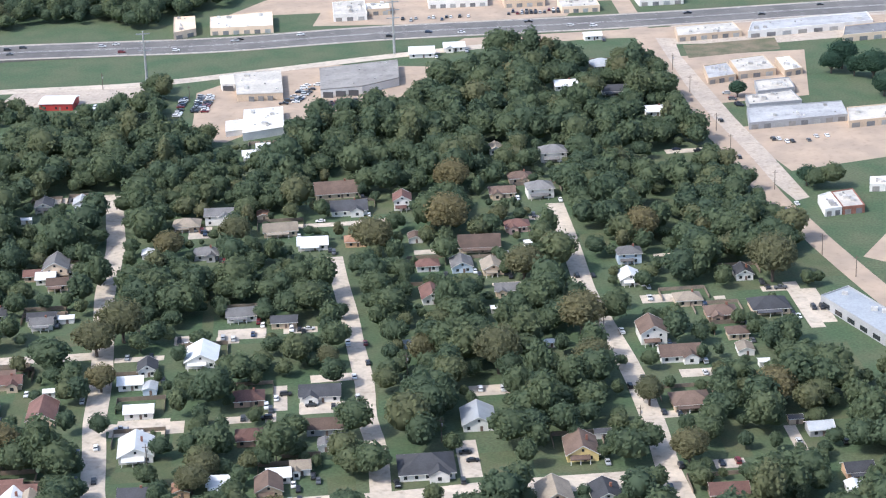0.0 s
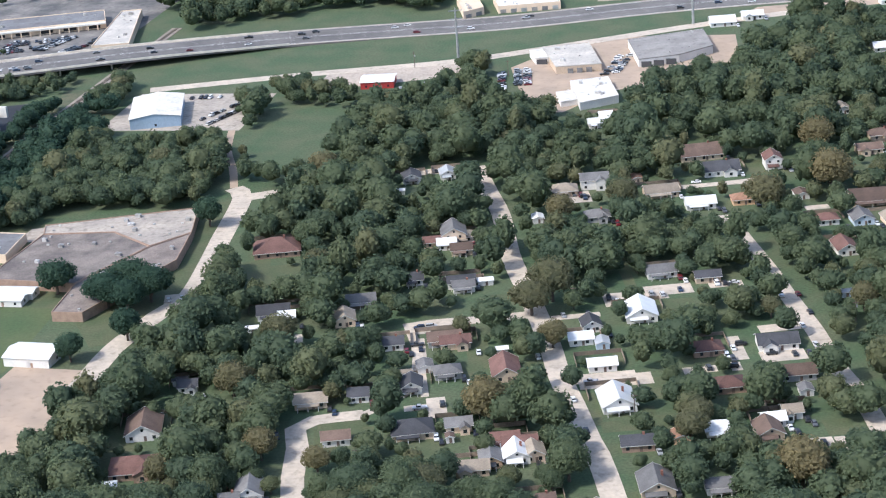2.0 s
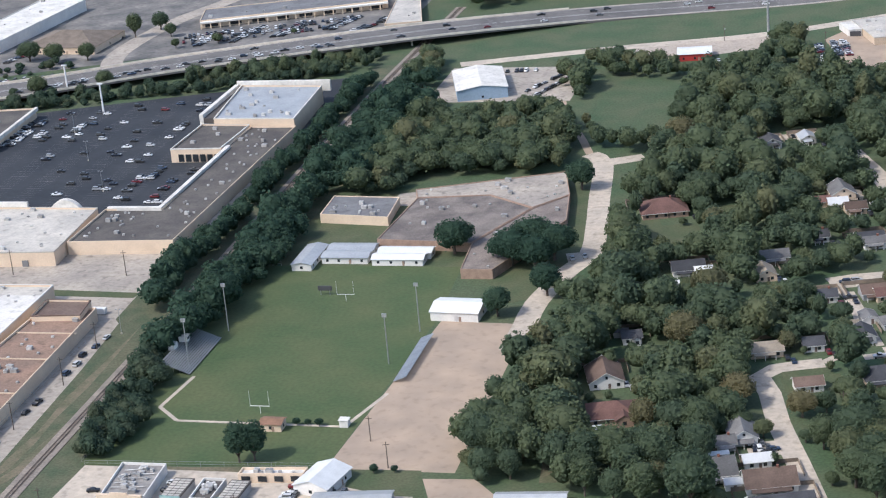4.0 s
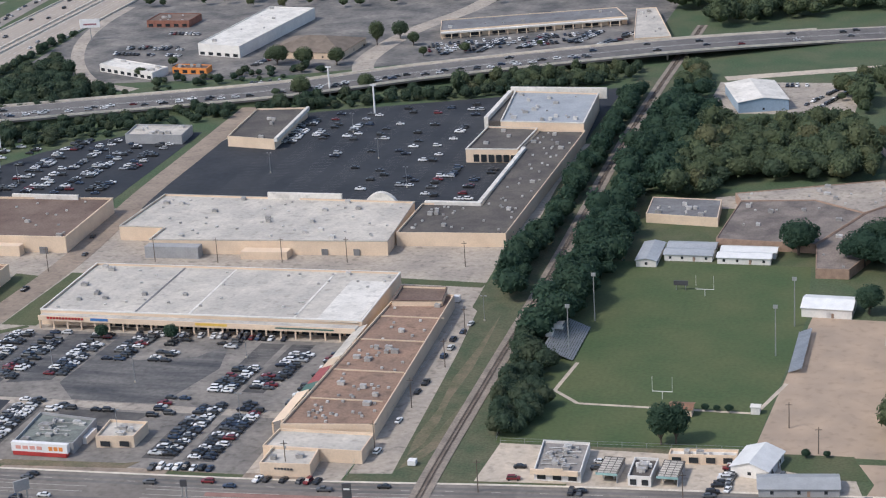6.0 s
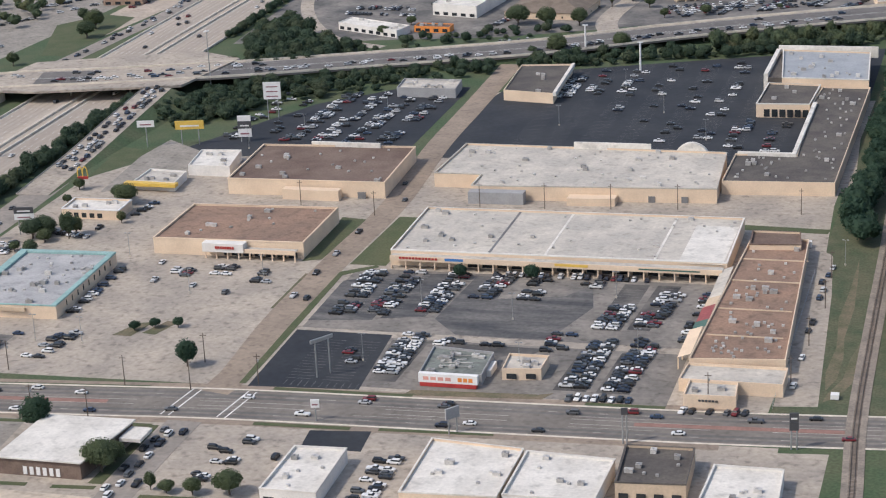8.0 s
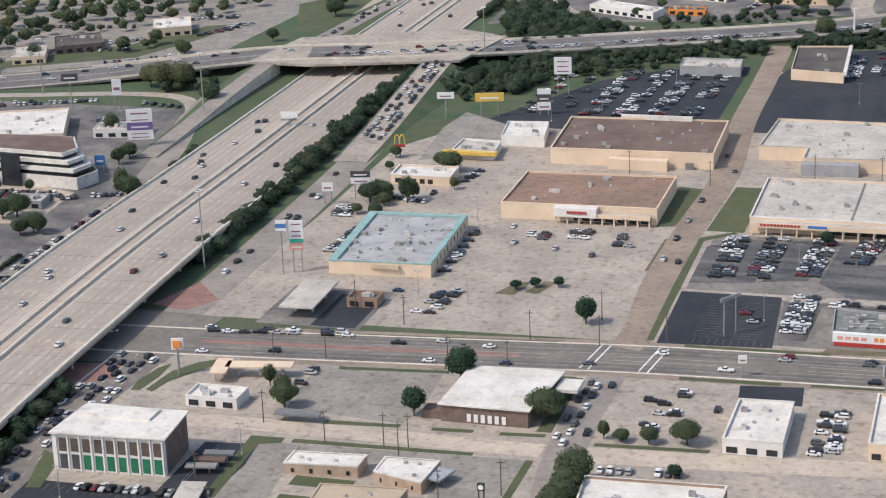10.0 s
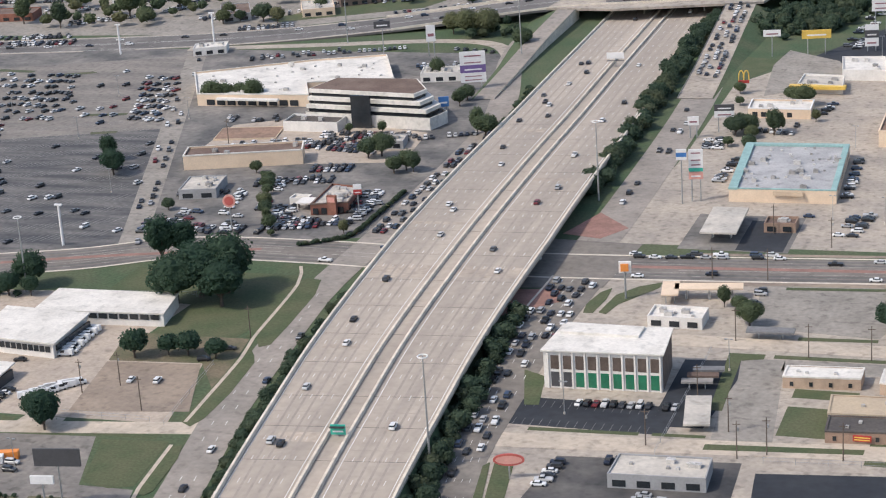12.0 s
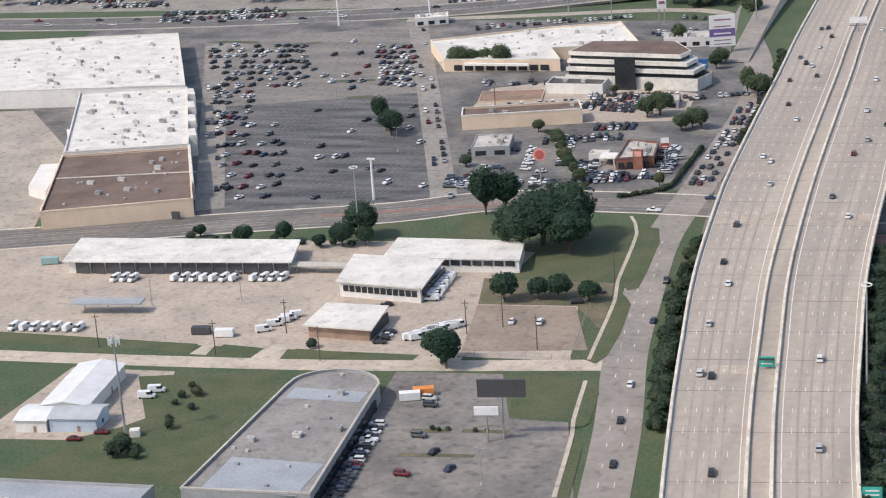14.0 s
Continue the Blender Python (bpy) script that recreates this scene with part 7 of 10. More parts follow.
NORTHEAST_FURTHER_SHOPS_C = (
    ("north_shop", [(352, 716), (376, 723), (370, 742), (346, 735)], 4.5, CREAM, ROOF_PALE, "cream shop by the highway crossing"),
    ("north_shop", [(400, 738), (428, 747), (422, 766), (394, 757)], 5, WHITEWALL, ROOF_WHITE, "white roadside shop with a white roof"),
    ("north_shop", [(268, 764), (300, 772), (294, 790), (262, 782)], 5, TAN, ROOF_PALE, "tan hall behind the roadside shops"),
)
QUARTER_FURTHER_SHOPS = (
    ("east_shop", [(538, 353), (548, 357), (542, 380), (532, 374)], 4, BRICK, ROOF_PALE, "red shop with a pale roof"),
    ("east_shop", [(530, 349), (537.6, 353), (531.6, 374), (526, 368)], 4, WHITEWALL, ROOF_WHITE, "white shop with a white roof"),
    ("east_shop", [(550, 387), (575, 391), (575, 404), (550, 398)], 4, WHITEWALL, ROOF_WHITE, "low white shop near the street"),
    ("metal_warehouse", [(531, 241), (572, 181), (584, 192), (542, 253)], 5, GREYWALL, ROOF_BLUE, "long blue-grey metal warehouse"),
)
NORTH_FURTHER_SHOPS = (
    ("plaza", [(-242, 580), (-125, 624), (-137, 652), (-250, 612)], 5.5, CREAM, ROOF_GREY, "long plaza with a grey roof"),
    ("plaza", [(-109, 559), (-86, 565), (-110, 652), (-123, 648)], 5.5, CREAM, ROOF_PALE, "white plaza wing beside the highway"),
    ("superstore", [(-394, 530), (-362, 522), (-350, 640), (-385, 645)], 8, WHITEWALL, ROOF_WHITE, "long white superstore with a blue sign"),
    ("quick_lunch", [(-444, 484), (-398, 462), (-394, 478), (-440, 500)], 5, WHITEWALL, ROOF_WHITE, "white restaurant with a blue front"),
    ("red_restaurant", [(-466, 612), (-434, 612), (-434, 636), (-466, 636)], 5, BRICK, ROOF_DARKBROWN, "brick restaurant with a brown roof"),
    ("orange_shed", [(-392, 480), (-368, 478), (-368, 488), (-392, 490)], 4, SIGNORANGE, ROOF_DARKBROWN, "low orange painted shed"),
)
FAR_WEST_FURTHER_SHOPS = (
    ("far_store", [(-900, 320), (-860, 330), (-866, 352), (-906, 342)], 6, WHITEWALL, ROOF_WHITE, "far store with a white roof"),
    ("far_store", [(-985, 262), (-930, 272), (-934, 290), (-990, 280)], 5, BRICK, ROOF_DARKBROWN, "brick far shops with dark roof"),
    ("far_shop", [(-700, 372), (-679, 384), (-692, 412), (-713, 400)], 6, CREAM, ROOF_WHITE, "cream shop with dark arched windows"),
    ("far_shop", [(-741, 318), (-716, 335), (-732, 362), (-756, 346)], 5, BROWNBRICK, ROOF_TAR, "brown restaurant with a dark roof"),
    ("far_shop", [(-754, 288), (-736, 296), (-748, 322), (-766, 314)], 5, CREAM, ROOF_PALE, "cream restaurant with a cluttered roof"),
    ("far_shop", [(-800, 272), (-784, 280), (-798, 308), (-814, 300)], 5, GREYWALL, ROOF_DARKBROWN, "dark roofed diner by the boulevard"),
    ("far_store", [(-1140, 330), (-1070, 345), (-1080, 400), (-1150, 385)], 9, CREAM, ROOF_WHITE, "large far hall with white roof"),
    ("white_kiosk", [(-779, 188), (-762, 196), (-766, 208), (-783, 200)], 4.5, WHITEWALL, ROOF_WHITE, "small white shop by the boulevard"),
)
NORTHWEST_FURTHER_SHOPS = (
    ("far_shop", [(-640, 548), (-612, 552), (-612, 590), (-640, 586)], 7, TANBRICK, ROOF_BROWN, "tan and orange shop beside the frontage road"),
)
OFFICES_FURTHER_SHOPS = (
    ("bar", [(-626, 140), (-600, 146), (-603, 160), (-629, 154)], 5, WHITEWALL, ROOF_PALE, "shop with a yellow front band"),
    ("car_wash_west", [(-610, 18), (-592, 20), (-594, 32), (-612, 30)], 4, GREYWALL, ROOF_PALE, "small wash with a blue canopy"),
    ("diner", [(-664, -66), (-648, -62), (-652, -42), (-668, -46)], 4.5, GREYWALL, ROOF_PALE, "grey diner with a cluttered roof"),
)
SOUTH_FURTHER_SHOPS = (
    ("brick_hotel", [(-266, -300), (-236, -298), (-236, -262), (-266, -264)], 9, TANBRICK, ROOF_WHITE, "tan brick building with white roof"),
    ("pawn_shop", [(-412, -306), (-384, -304), (-385, -290), (-412, -292)], 4.5, GREYWALL, ROOF_PALE, "low shop with pale roof units"),
)
for nm, pl, hh, wl, rf, lb in NORTHEAST_FURTHER_SHOPS + NORTHEAST_FURTHER_SHOPS_B + NORTHEAST_FURTHER_SHOPS_C + QUARTER_FURTHER_SHOPS + NORTH_FURTHER_SHOPS + FAR_WEST_FURTHER_SHOPS + NORTHWEST_FURTHER_SHOPS + OFFICES_FURTHER_SHOPS + SOUTH_FURTHER_SHOPS:
    b = flat_building(nm, pl, hh, wl, rf, lb, "shop", units=3, vents=4, parapet=0.5)
    (xa, ya), (xb, yb) = pl[0], pl[1]
    L = math.hypot(xb - xa, yb - ya)
    k = max(2, min(8, int(L / 6)))
    dx, dy = (xb - xa) / L, (yb - ya) / L
    for i in range(k):
        c0, c1 = L * (i + 0.2) / k, L * (i + 0.75) / k
        quad = [(xa + dx * c0 + dy * 0.1, ya + dy * c0 - dx * 0.1), (xa + dx * c1 + dy * 0.1, ya + dy * c1 - dx * 0.1), (xa + dx * c1 - dy * 0.02, ya + dy * c1 + dx * 0.02), (xa + dx * c0 - dy * 0.02, ya + dy * c0 + dx * 0.02)]
        door = nm in ("east_shop", "north_shop")
        part("roller_door" if door else "window", Shape().prism([(x - b["cx"], y - b["cy"]) for x, y in quad], 0.02 if door else 0.6, 2.6, bottom=True), (ROOF_MID, ROOF_GREY, STEEL)[i % 3] if door else GLASS, b)
    if nm == "plaza" and L > 60:
        for i in range(20):
            c0 = L * (i + 0.1) / 20
            part("column", Shape().box(xa + dx * c0 + dy * 3 - b["cx"] - 0.3, xa + dx * c0 + dy * 3 - b["cx"] + 0.3, ya + dy * c0 - dx * 3 - b["cy"] - 0.3, ya + dy * c0 - dx * 3 - b["cy"] + 0.3, 0, 3.6), CREAM, b)
        part("canopy", Shape().prism([(x - b["cx"], y - b["cy"]) for x, y in ((xa + dy * 3.5, ya - dx * 3.5), (xb + dy * 3.5, yb - dx * 3.5), (xb + dy * 0.05, yb - dx * 0.05), (xa + dy * 0.05, ya - dx * 0.05))], 3.6, 4.6, bottom=True), ROOF_WHITE, b)
gable_building("bank_hall", -316, 543, 52, 44, 4.5, 6.0, -4, CREAM, SHINGLE["t"], "wide bank hall with a brown hip roof", "bank", hip=True, windows=6)


def canopy_roof(name, x, y, w, d, h, turn, material, label, cols=2, pumps=False):
    """A flat roof on columns over petrol pumps or parked trucks."""
    ob = thing(name, x, y, 0, turn, label, "canopy")
    part("roof", Shape().box(-w / 2, w / 2, -d / 2, d / 2, h - 0.6, h), material, ob)
    n = max(2, int(w / 7))
    for i in range(n):
        for yy in ((-d / 4, d / 4) if cols == 2 else (0,)):
            px = -w / 2 + w * (i + 0.5) / n
            part("column", Shape().box(px - 0.2, px + 0.2, yy - 0.2, yy + 0.2, 0, h - 0.6), STEEL, ob)
            if pumps:
                part("pump", Shape().box(px - 0.4, px + 0.4, yy + 0.9, yy + 1.5, 0, 1.6), WHITEWALL, ob)
    return ob


canopy_roof("petrol_canopy", -424, -77, 14, 32, 5, 2, ROOF_PALE, "pale flat petrol station canopy", pumps=True)
canopy_roof("petrol_canopy", -415, -150, 24, 6, 4.6, 10, CREAM, "cream petrol station canopy with open frame", pumps=True)
canopy_roof("petrol_canopy", -428, -154, 6, 14, 4.6, 10, CREAM, "cream petrol station canopy with open frame")
canopy_roof("covered_walk", -674, -217.5, 25, 4.4, 3.2, 4, ROOF_PALE, "low pale covered walk between the depot buildings", 1)
canopy_roof("fuel_shelter", -733, -268, 26, 6, 4.4, 8, ROOF_BLUE, "blue-grey fuel shelter in the yard", 1)
canopy_roof("carport", -397, -254, 8, 22, 3.0, 10, ROOF_PALE, "long tan flat carport beside the office", 1)
for i, m in enumerate((ROOF_GREY, ROOF_DARKBROWN, ROOF_MID)):
    canopy_roof("carport", -400.5 - i * 0.8, -220.5 - i * 5.2, 10, 3.4, 2.9, 9, m, "narrow flat carport roof behind the office", 1)
canopy_roof("carport", -387, -185, 16, 5, 3.2, 3, ROOF_GREY, "low grey metal carport roof", 1)
canopy_roof("awning_blue", -326, -222, 6, 9, 3.4, -15, ROOF_BLUE, "pale blue flat awning", 1)

for x in (-6.7, 13.7):
    # open wash bays below a roof of pale panels between dark ribs
    c = canopy_roof("wash_canopy", x, -66, 7.2, 13.5, 3.5, -2, ROOF_TAR, "wash bay canopy with pale roof panels and teal trim", 2)
    for i in range(3):
        for j in range(7):
            part("roof_panel", Shape().box(-3.2 + 2.2 * i, -1.3 + 2.2 * i, -6.3 + 1.83 * j, -5.1 + 1.83 * j, 3.5, 3.62), ROOF_PALE, c)
    part("trim", Shape().box(-3.7, 3.7, -6.95, -6.76, 2.85, 3.65), TEALPAINT, c, "teal painted front edge")
    part("side_wall", Shape().box(3.2, 3.45, -6.5, 6.5, 0, 2.9), GREYWALL, c)

# ---- football field ----
for y, lab in ((0, "near"), (109.7, "far")):
    g0 = thing("goal_post", 0, y, 0, 0, "yellow-white steel football goal post", "goal post", "goal posts")
    part("stem", Shape().tube((0, 0, 0), (0, 0, 3.05), 0.12), PAINT, g0)
    part("crossbar", Shape().tube((-3.7, 0, 3.05), (3.7, 0, 3.05), 0.14), PAINT, g0)
    for sx in (-3.7, 3.7):
        part("upright", Shape().tube((sx, 0, 3.0), (sx, 0, 9.0), 0.06), PAINT, g0)
for x, y in ((-40, 76), (40, 79), (36, 47), (-43, 39)):
    lp = thing("floodlight", x, y, 0, 0, "tall steel floodlight mast by the field", "floodlight", "field floodlights")
    part("mast", Shape().tube((0, 0, 0), (0, 0, 20), 0.28, 0.18), STEEL, lp)
    part("lamp_rack", Shape().box(-0.9, 0.9, -0.25, 0.25, 19.4, 20.8), STEEL, lp)
sc = thing("scoreboard", -11, 116, 0, 0, "dark green scoreboard on two posts", "scoreboard")
part("board", Shape().box(-3, 3, -0.3, 0.3, 2.2, 4.2), DARKWALL, sc)
for sx in (-2, 2):
    part("post", Shape().tube((sx, 0, 0), (sx, 0, 2.3), 0.15), STEEL, sc)
for x, y, length, face, rows in ((-46, 50, 36, 1, 14), (45, 51, 42, -1, 6)):
    bl = thing("bleachers", x, y, 0, 0, "grey metal bleachers beside the football field", "bleachers", "bleachers")
    for i in range(rows):
        xx = -face * i * 0.85 + face * rows * 0.42
        part("bench", Shape().box(min(xx, xx - face * 0.82), max(xx, xx - face * 0.82), -length / 2, length / 2, 0.5 + i * 0.34, 0.6 + i * 0.34), STEEL, bl)
        if i % 3 == 0:
            for k in range(8):
                yy = -length / 2 + length * (k + 0.5) / 8
                part("frame_leg", Shape().box(xx - 0.07, xx + 0.07, yy - 0.07, yy + 0.07, 0, 0.5 + i * 0.34), STEEL, bl)
    if x < 0:
        part("press_box", Shape().box(-7.5, -5, -5, -1, 4.6, 7.0), WHITEWALL, bl)
for pts in ([(-38, 31), (-41, 3)], [(-41, 3), (-30, -8)], [(-30, -8), (34, -9)], [(35, -9), (43, 20)]):
    marking("field_path", pts, [0], 1.6, 0.06 + 0.004 * abs(pts[0][0]) / 10, STREET, "pale concrete path round the field", step=3)
box = thing("ticket_booth", 35, -8.5, 0, 0, "small white ticket booth", "booth")
part("body", Shape().box(-1.6, 1.6, -1.4, 1.4, 0, 2.8), WHITEWALL, box)
part("roof", Shape().box(-1.9, 1.9, -1.7, 1.7, 2.8, 3.0), ROOF_WHITE, box)
s = Shape()
for i in range(1, 20):
    s.box(-24, 24, i * 5.03 + 5 - 0.06, i * 5.03 + 5 + 0.06, 0.031, 0.036)
thing("yard_lines", 0, 0, 0, 0, "faint worn white yard lines", "field marking", "", "structure", s.mesh("yard_lines", FIELD))


# ---- cars ----
def ring(x0, x1, w, z, c):
    return [(x0 + c, -w, z), (x1 - c, -w, z), (x1, -w + c, z), (x1, w - c, z), (x1 - c, w, z), (x0 + c, w, z), (x0, w - c, z), (x0, -w + c, z)]


def car_shapes(kind):
    """Body (one closed loft), glass panes and wheel for a sedan, suv, pickup or van, along x."""
    if kind == "sedan":
        L, W, levels, cab = 2.35, 0.92, (0.28, 0.6, 0.88), ((-1.75, 1.15, 0.80, 0.93), (-1.05, 0.35, 0.63, 1.44))
    elif kind == "suv":
        L, W, levels, cab = 2.4, 0.97, (0.34, 0.75, 1.05), ((-2.25, 1.2, 0.88, 1.1), (-2.0, 0.55, 0.72, 1.76))
    elif kind == "pickup":
        L, W, levels, cab = 2.85, 0.98, (0.4, 0.8, 1.08), ((-0.55, 1.45, 0.88, 1.12), (-0.35, 0.8, 0.72, 1.82))
    else:
        L, W, levels, cab = 2.8, 1.0, (0.34, 0.9, 1.2), ((-2.75, 2.0, 0.98, 1.25), (-2.65, 1.35, 0.86, 2.35))
    rings = [ring(-L + 0.05, L - 0.05, W - 0.05, levels[0], 0.15), ring(-L, L, W, levels[1], 0.22), ring(-L + 0.08, L - 0.12, W - 0.04, levels[2], 0.25)]
    rings += [ring(c[0], c[1], c[2], c[3], 0.12) for c in cab]
    s = Shape()
    for r in rings:
        s.v += r
    for k in range(len(rings) - 1):
        for i in range(8):
            j = (i + 1) % 8
            s.f.append((k * 8 + i, k * 8 + j, k * 8 + 8 + j, k * 8 + 8 + i))
    n = (len(rings) - 1) * 8
    s.f += [tuple(range(n, n + 8)), tuple(reversed(range(8)))]
    g = Shape()
    a, b2 = np.array(rings[-2]), np.array(rings[-1])
    mid = (cab[0][0] + cab[0][1]) / 2
    band = [(i, 0.0) for i in range(8)]
    if kind == "van":
        band = [(0, 0.66), (1, 0.0), (2, 0.0), (3, 0.0), (4, 0.0), (4, 0.34)]
    for i, f in band:
        j = (i + 1) % 8
        lo, hi = a[i] + (a[j] - a[i]) * f, b2[i] + (b2[j] - b2[i]) * f
        for k in (0.12, 0.86):
            p = lo + (hi - lo) * k
            p = p + np.array([0.02 if p[0] > mid else -0.02, 0.02 if p[1] > 0 else -0.02, 0])
            g.v.append(tuple(p))
    n = len(band)
    for i in range(n if n == 8 else n - 1):
        j = (i + 1) % n
        g.f.append((2 * i, 2 * j, 2 * j + 1, 2 * i + 1))
    wheels = [(sx * (L - 0.85), sy * (W - 0.1)) for sx in (-1, 1) for sy in (-1, 1)]
    wh = Shape().tube((0, -0.12, 0), (0, 0.12, 0), 0.34, n=9)
    lights = Shape().box(L - 0.06, L + 0.01, -W + 0.2, -W + 0.5, levels[1] - 0.02, levels[1] + 0.14)
    if kind == "pickup":
        s.box(-L + 0.15, -0.7, -W + 0.14, W - 0.14, levels[2] - 0.02, levels[2] + 0.01)
    return s, g, wh, wheels


CAR_KIT = {}
for kind in ("sedan", "suv", "pickup", "van"):
    s, g, wh, wheels = car_shapes(kind)
    CAR_KIT[kind] = (s, g, wh, wheels, s.mesh("body", VANWHITE if kind == "van" else CARS), g.mesh("glazing", GLASS), wh.mesh("wheel", TYRE))
CAR_LABEL = {"sedan": "parked saloon car on the pavement", "suv": "tall family car on the pavement", "pickup": "pickup truck with an open bed", "van": "white delivery van in the yard"}
crnd = random.Random(21)
NEAR_CARS, FAR_CARS = [], []


def any_kind():
    return crnd.choices(("sedan", "suv", "pickup"), (5, 4, 2))[0]


def row(x0, y0, x1, y1, face, full=0.85, pitch=2.75, double=True, near=True, kind=None):
    """Parked cars side by side along a line, nose to nose when double. face: turn in degrees of the cars' length."""
    L = math.hypot(x1 - x0, y1 - y0)
    n = int(L / pitch)
    ca, sa = math.cos(radians(face)), math.sin(radians(face))
    for i in range(n):
        for sd in ((-2.65, 2.65) if double else (0,)):
            if crnd.random() < full:
                x, y = x0 + (x1 - x0) * (i + 0.5) / n, y0 + (y1 - y0) * (i + 0.5) / n
                j = crnd.uniform(-0.3, 0.3)
                (NEAR_CARS if near else FAR_CARS).append((x + ca * (sd + j), y + sa * (sd + j), face + crnd.uniform(-2, 2) + crnd.choice((0, 180)), kind or any_kind()))


def queue(points, offsets, gap, full, start=0.0, end=1.0, near=True, back=False):
    """Cars along lanes of a road."""
    ln = smooth_line(points, 1.0)
    sd = sides(ln)
    for o in offsets:
        i = int(start * len(ln)) + crnd.uniform(0, gap)
        while i < end * len(ln) - 1:
            k = int(i)
            if crnd.random() < full:
                p = ln[k] + sd[k] * (o + crnd.uniform(-0.35, 0.35))
                d = ln[min(k + 1, len(ln) - 1)] - ln[max(0, k - 1)]
                (NEAR_CARS if near else FAR_CARS).append((p.x, p.y, math.degrees(math.atan2(d.y, d.x)) + (180 if back else 0), any_kind(), p.z + 0.1))
            i += gap * crnd.choice((0.8, 0.9, 1.0, 1.1, 1.3, 1.9))


# shop lot
for x0, y0, x1, y1, f in ((-274, -16, -275, 36, 0.62), (-260, -14, -258.5, 38, 0.8), (-241, -8, -239, 38, 0.85), (-224, 10, -219.5, 38, 0.85), (-204, 8, -204, 36, 0.5), (-183, 28, -182, 37, 0.7),
                          (-168, -16, -165, 10, 0.9), (-153, -14, -148.5, 26, 0.85), (-238, -72, -238, -31, 0.9), (-257, -70, -254.5, -44, 0.3), (-167, -74, -165, -26, 0.93),
                          (-152, -75, -148.5, -24, 0.95), (-182, -42, -181.5, -22, 0.5), (-224, -42, -220, -34, 0.8), (-206, -40, -206, -30, 0.6)):
    row(x0, y0, x1, y1, 0, f)
row(-226, 39.5, -160, 40.5, 90, 0.75, double=False)
row(-168, -83.6, -144, -81.6, 90, 0.95, double=False)
row(-127, -88, -103, -86.6, 80, 0.8, double=False)
row(-136, -28, -134, 40, 0, 0.25, double=False)
for y in range(-60, 80, 9):
    if crnd.random() < 0.5:
        NEAR_CARS.append((-91 + crnd.uniform(-2, 2), y, 85, any_kind()))
for x, y0, y1, f in ((-358, 18, 30, 0.8), (-341, 22, 34, 0.7), (-320, 12, 30, 0.7)):
    row(x, y0, x, y1, 0, f)
row(-384, -30, -386, 24, 10, 0.6, double=False)
row(-378, -78, -374, -50, 0, 0.55)
for x, y in ((-347, 8), (-330, 2), (-366, 12), (-395, -55), (-372, 34)):
    NEAR_CARS.append((x, y, crnd.choice((0, 90)), any_kind()))
row(-440, -20, -438, 20, 0, 0.5, double=False)
row(-446, 76, -420, 76, 90, 0.6, double=False)
row(-413, 95, -410, 118, 20, 0.6, double=False)
row(-437, -250, -404, -248, 90, 0.85, double=False)
row(-398, -156, -398, -140, 0, 0.6, double=False)
row(-262, -148, -248, -148, 90, 0.5, double=False)
row(-281, -203, -251, -200.5, 95, 0.9, double=False)
row(-276, -140, -272, -172, 0, 0.4, double=False)
row(-214, -178, -214, -138, 0, 0.7)
row(-268, -170, -268, -134, 0, 0.5)
row(-431.5, -310, -430, -292, 5, 0.9, double=False)
row(-426, -290, -386, -287.6, 95, 0.35, double=False)
row(-398, -318, -398, -308, 0, 0.7)
row(-30, -82, -10, -82, 90, 0.5, double=False)
row(28, -80, 34, -50, 10, 0.7, double=False)
row(-12, -70, -12, -56, 0, 0.5, double=False)
# depot and showroom
row(-752, -237, -738, -235, 80, 0.9, 3.4, False, True, "van")
row(-726, -233, -700, -230, 80, 0.8, 3.4, False, True, "van")
row(-696, -229, -682, -227, 80, 0.9, 3.4, False, True, "van")
row(-622, -242, -624, -216, 8, 0.95, 2.7, False, True, "van")
row(-765, -289, -733, -286, 85, 0.7, 3.6, False, True, "van")
row(-672, -285, -664, -262, 30, 0.85, 3.0, False, True, "van")
row(-626, -284, -626, -262, 5, 0.6, 3.0, False)
row(-618, -280, -606, -264, 35, 0.8, 3.0, True, True, "van")
row(-646, -247, -626, -249, 10, 0.5, 5.5, False)
row(-596, -259, -574, -256, 95, 0.35, 3.0, False)
row(-572, -238, -562, -216, 15, 0.3, 3.0, False)
row(-597, -398, -603, -345, 5, 0.95, 2.7, False)
NEAR_CARS += [(-683, -338, 15, "van"), (-682, -333, 15, "van"), (-684, -366, 10, "sedan"), (-690, -372, 10, "sedan")]
for x, y in ((-588, -352), (-580, -362), (-572, -372), (-592, -330), (-584, -378), (-594, -325)):
    NEAR_CARS.append((x, y, crnd.choice((0, 80)), any_kind()))
# traffic
AV = AVENUE[:9]
queue(AV, [-10, -6.8], 30, 0.55, back=False)
queue(AV, [6, 9.2], 34, 0.5)
queue([(-455, -118), (-395, -112)], [-9, -5.6], 7, 0.9)
queue(FRONTAGE_SOUTH[5:], [-7.4, -3.7, 0, 3.7, 7.4], 7.6, 0.85, 0.0, 0.9)
queue(FRONTAGE_SOUTH[3:6], [-4.6, -1.0, 2.6], 9.0, 0.8)
queue(FRONTAGE_SOUTH[:4], [-3.0, 0.8], 17, 0.65)
queue([(-478, 120, 0.3), (-482, 180, 1.7), (-486, 240, 4.7), (-490, 300, 7.3)], [-4.5, 0, 4.5], 7.0, 0.85, 0.2, 1.0)
queue([(-470, -50), (-472, 20), (-476, 110)], [-2, 2], 18, 0.6)
queue([(-558, -100), (-558.7, -40), (-560, 20), (-564, 70)], [-3.8, -0.4, 3.0], 7.0, 0.85)
queue([(-528, -382), (-540, -303), (-548, -223), (-556, -150)], [3], 30, 0.7)
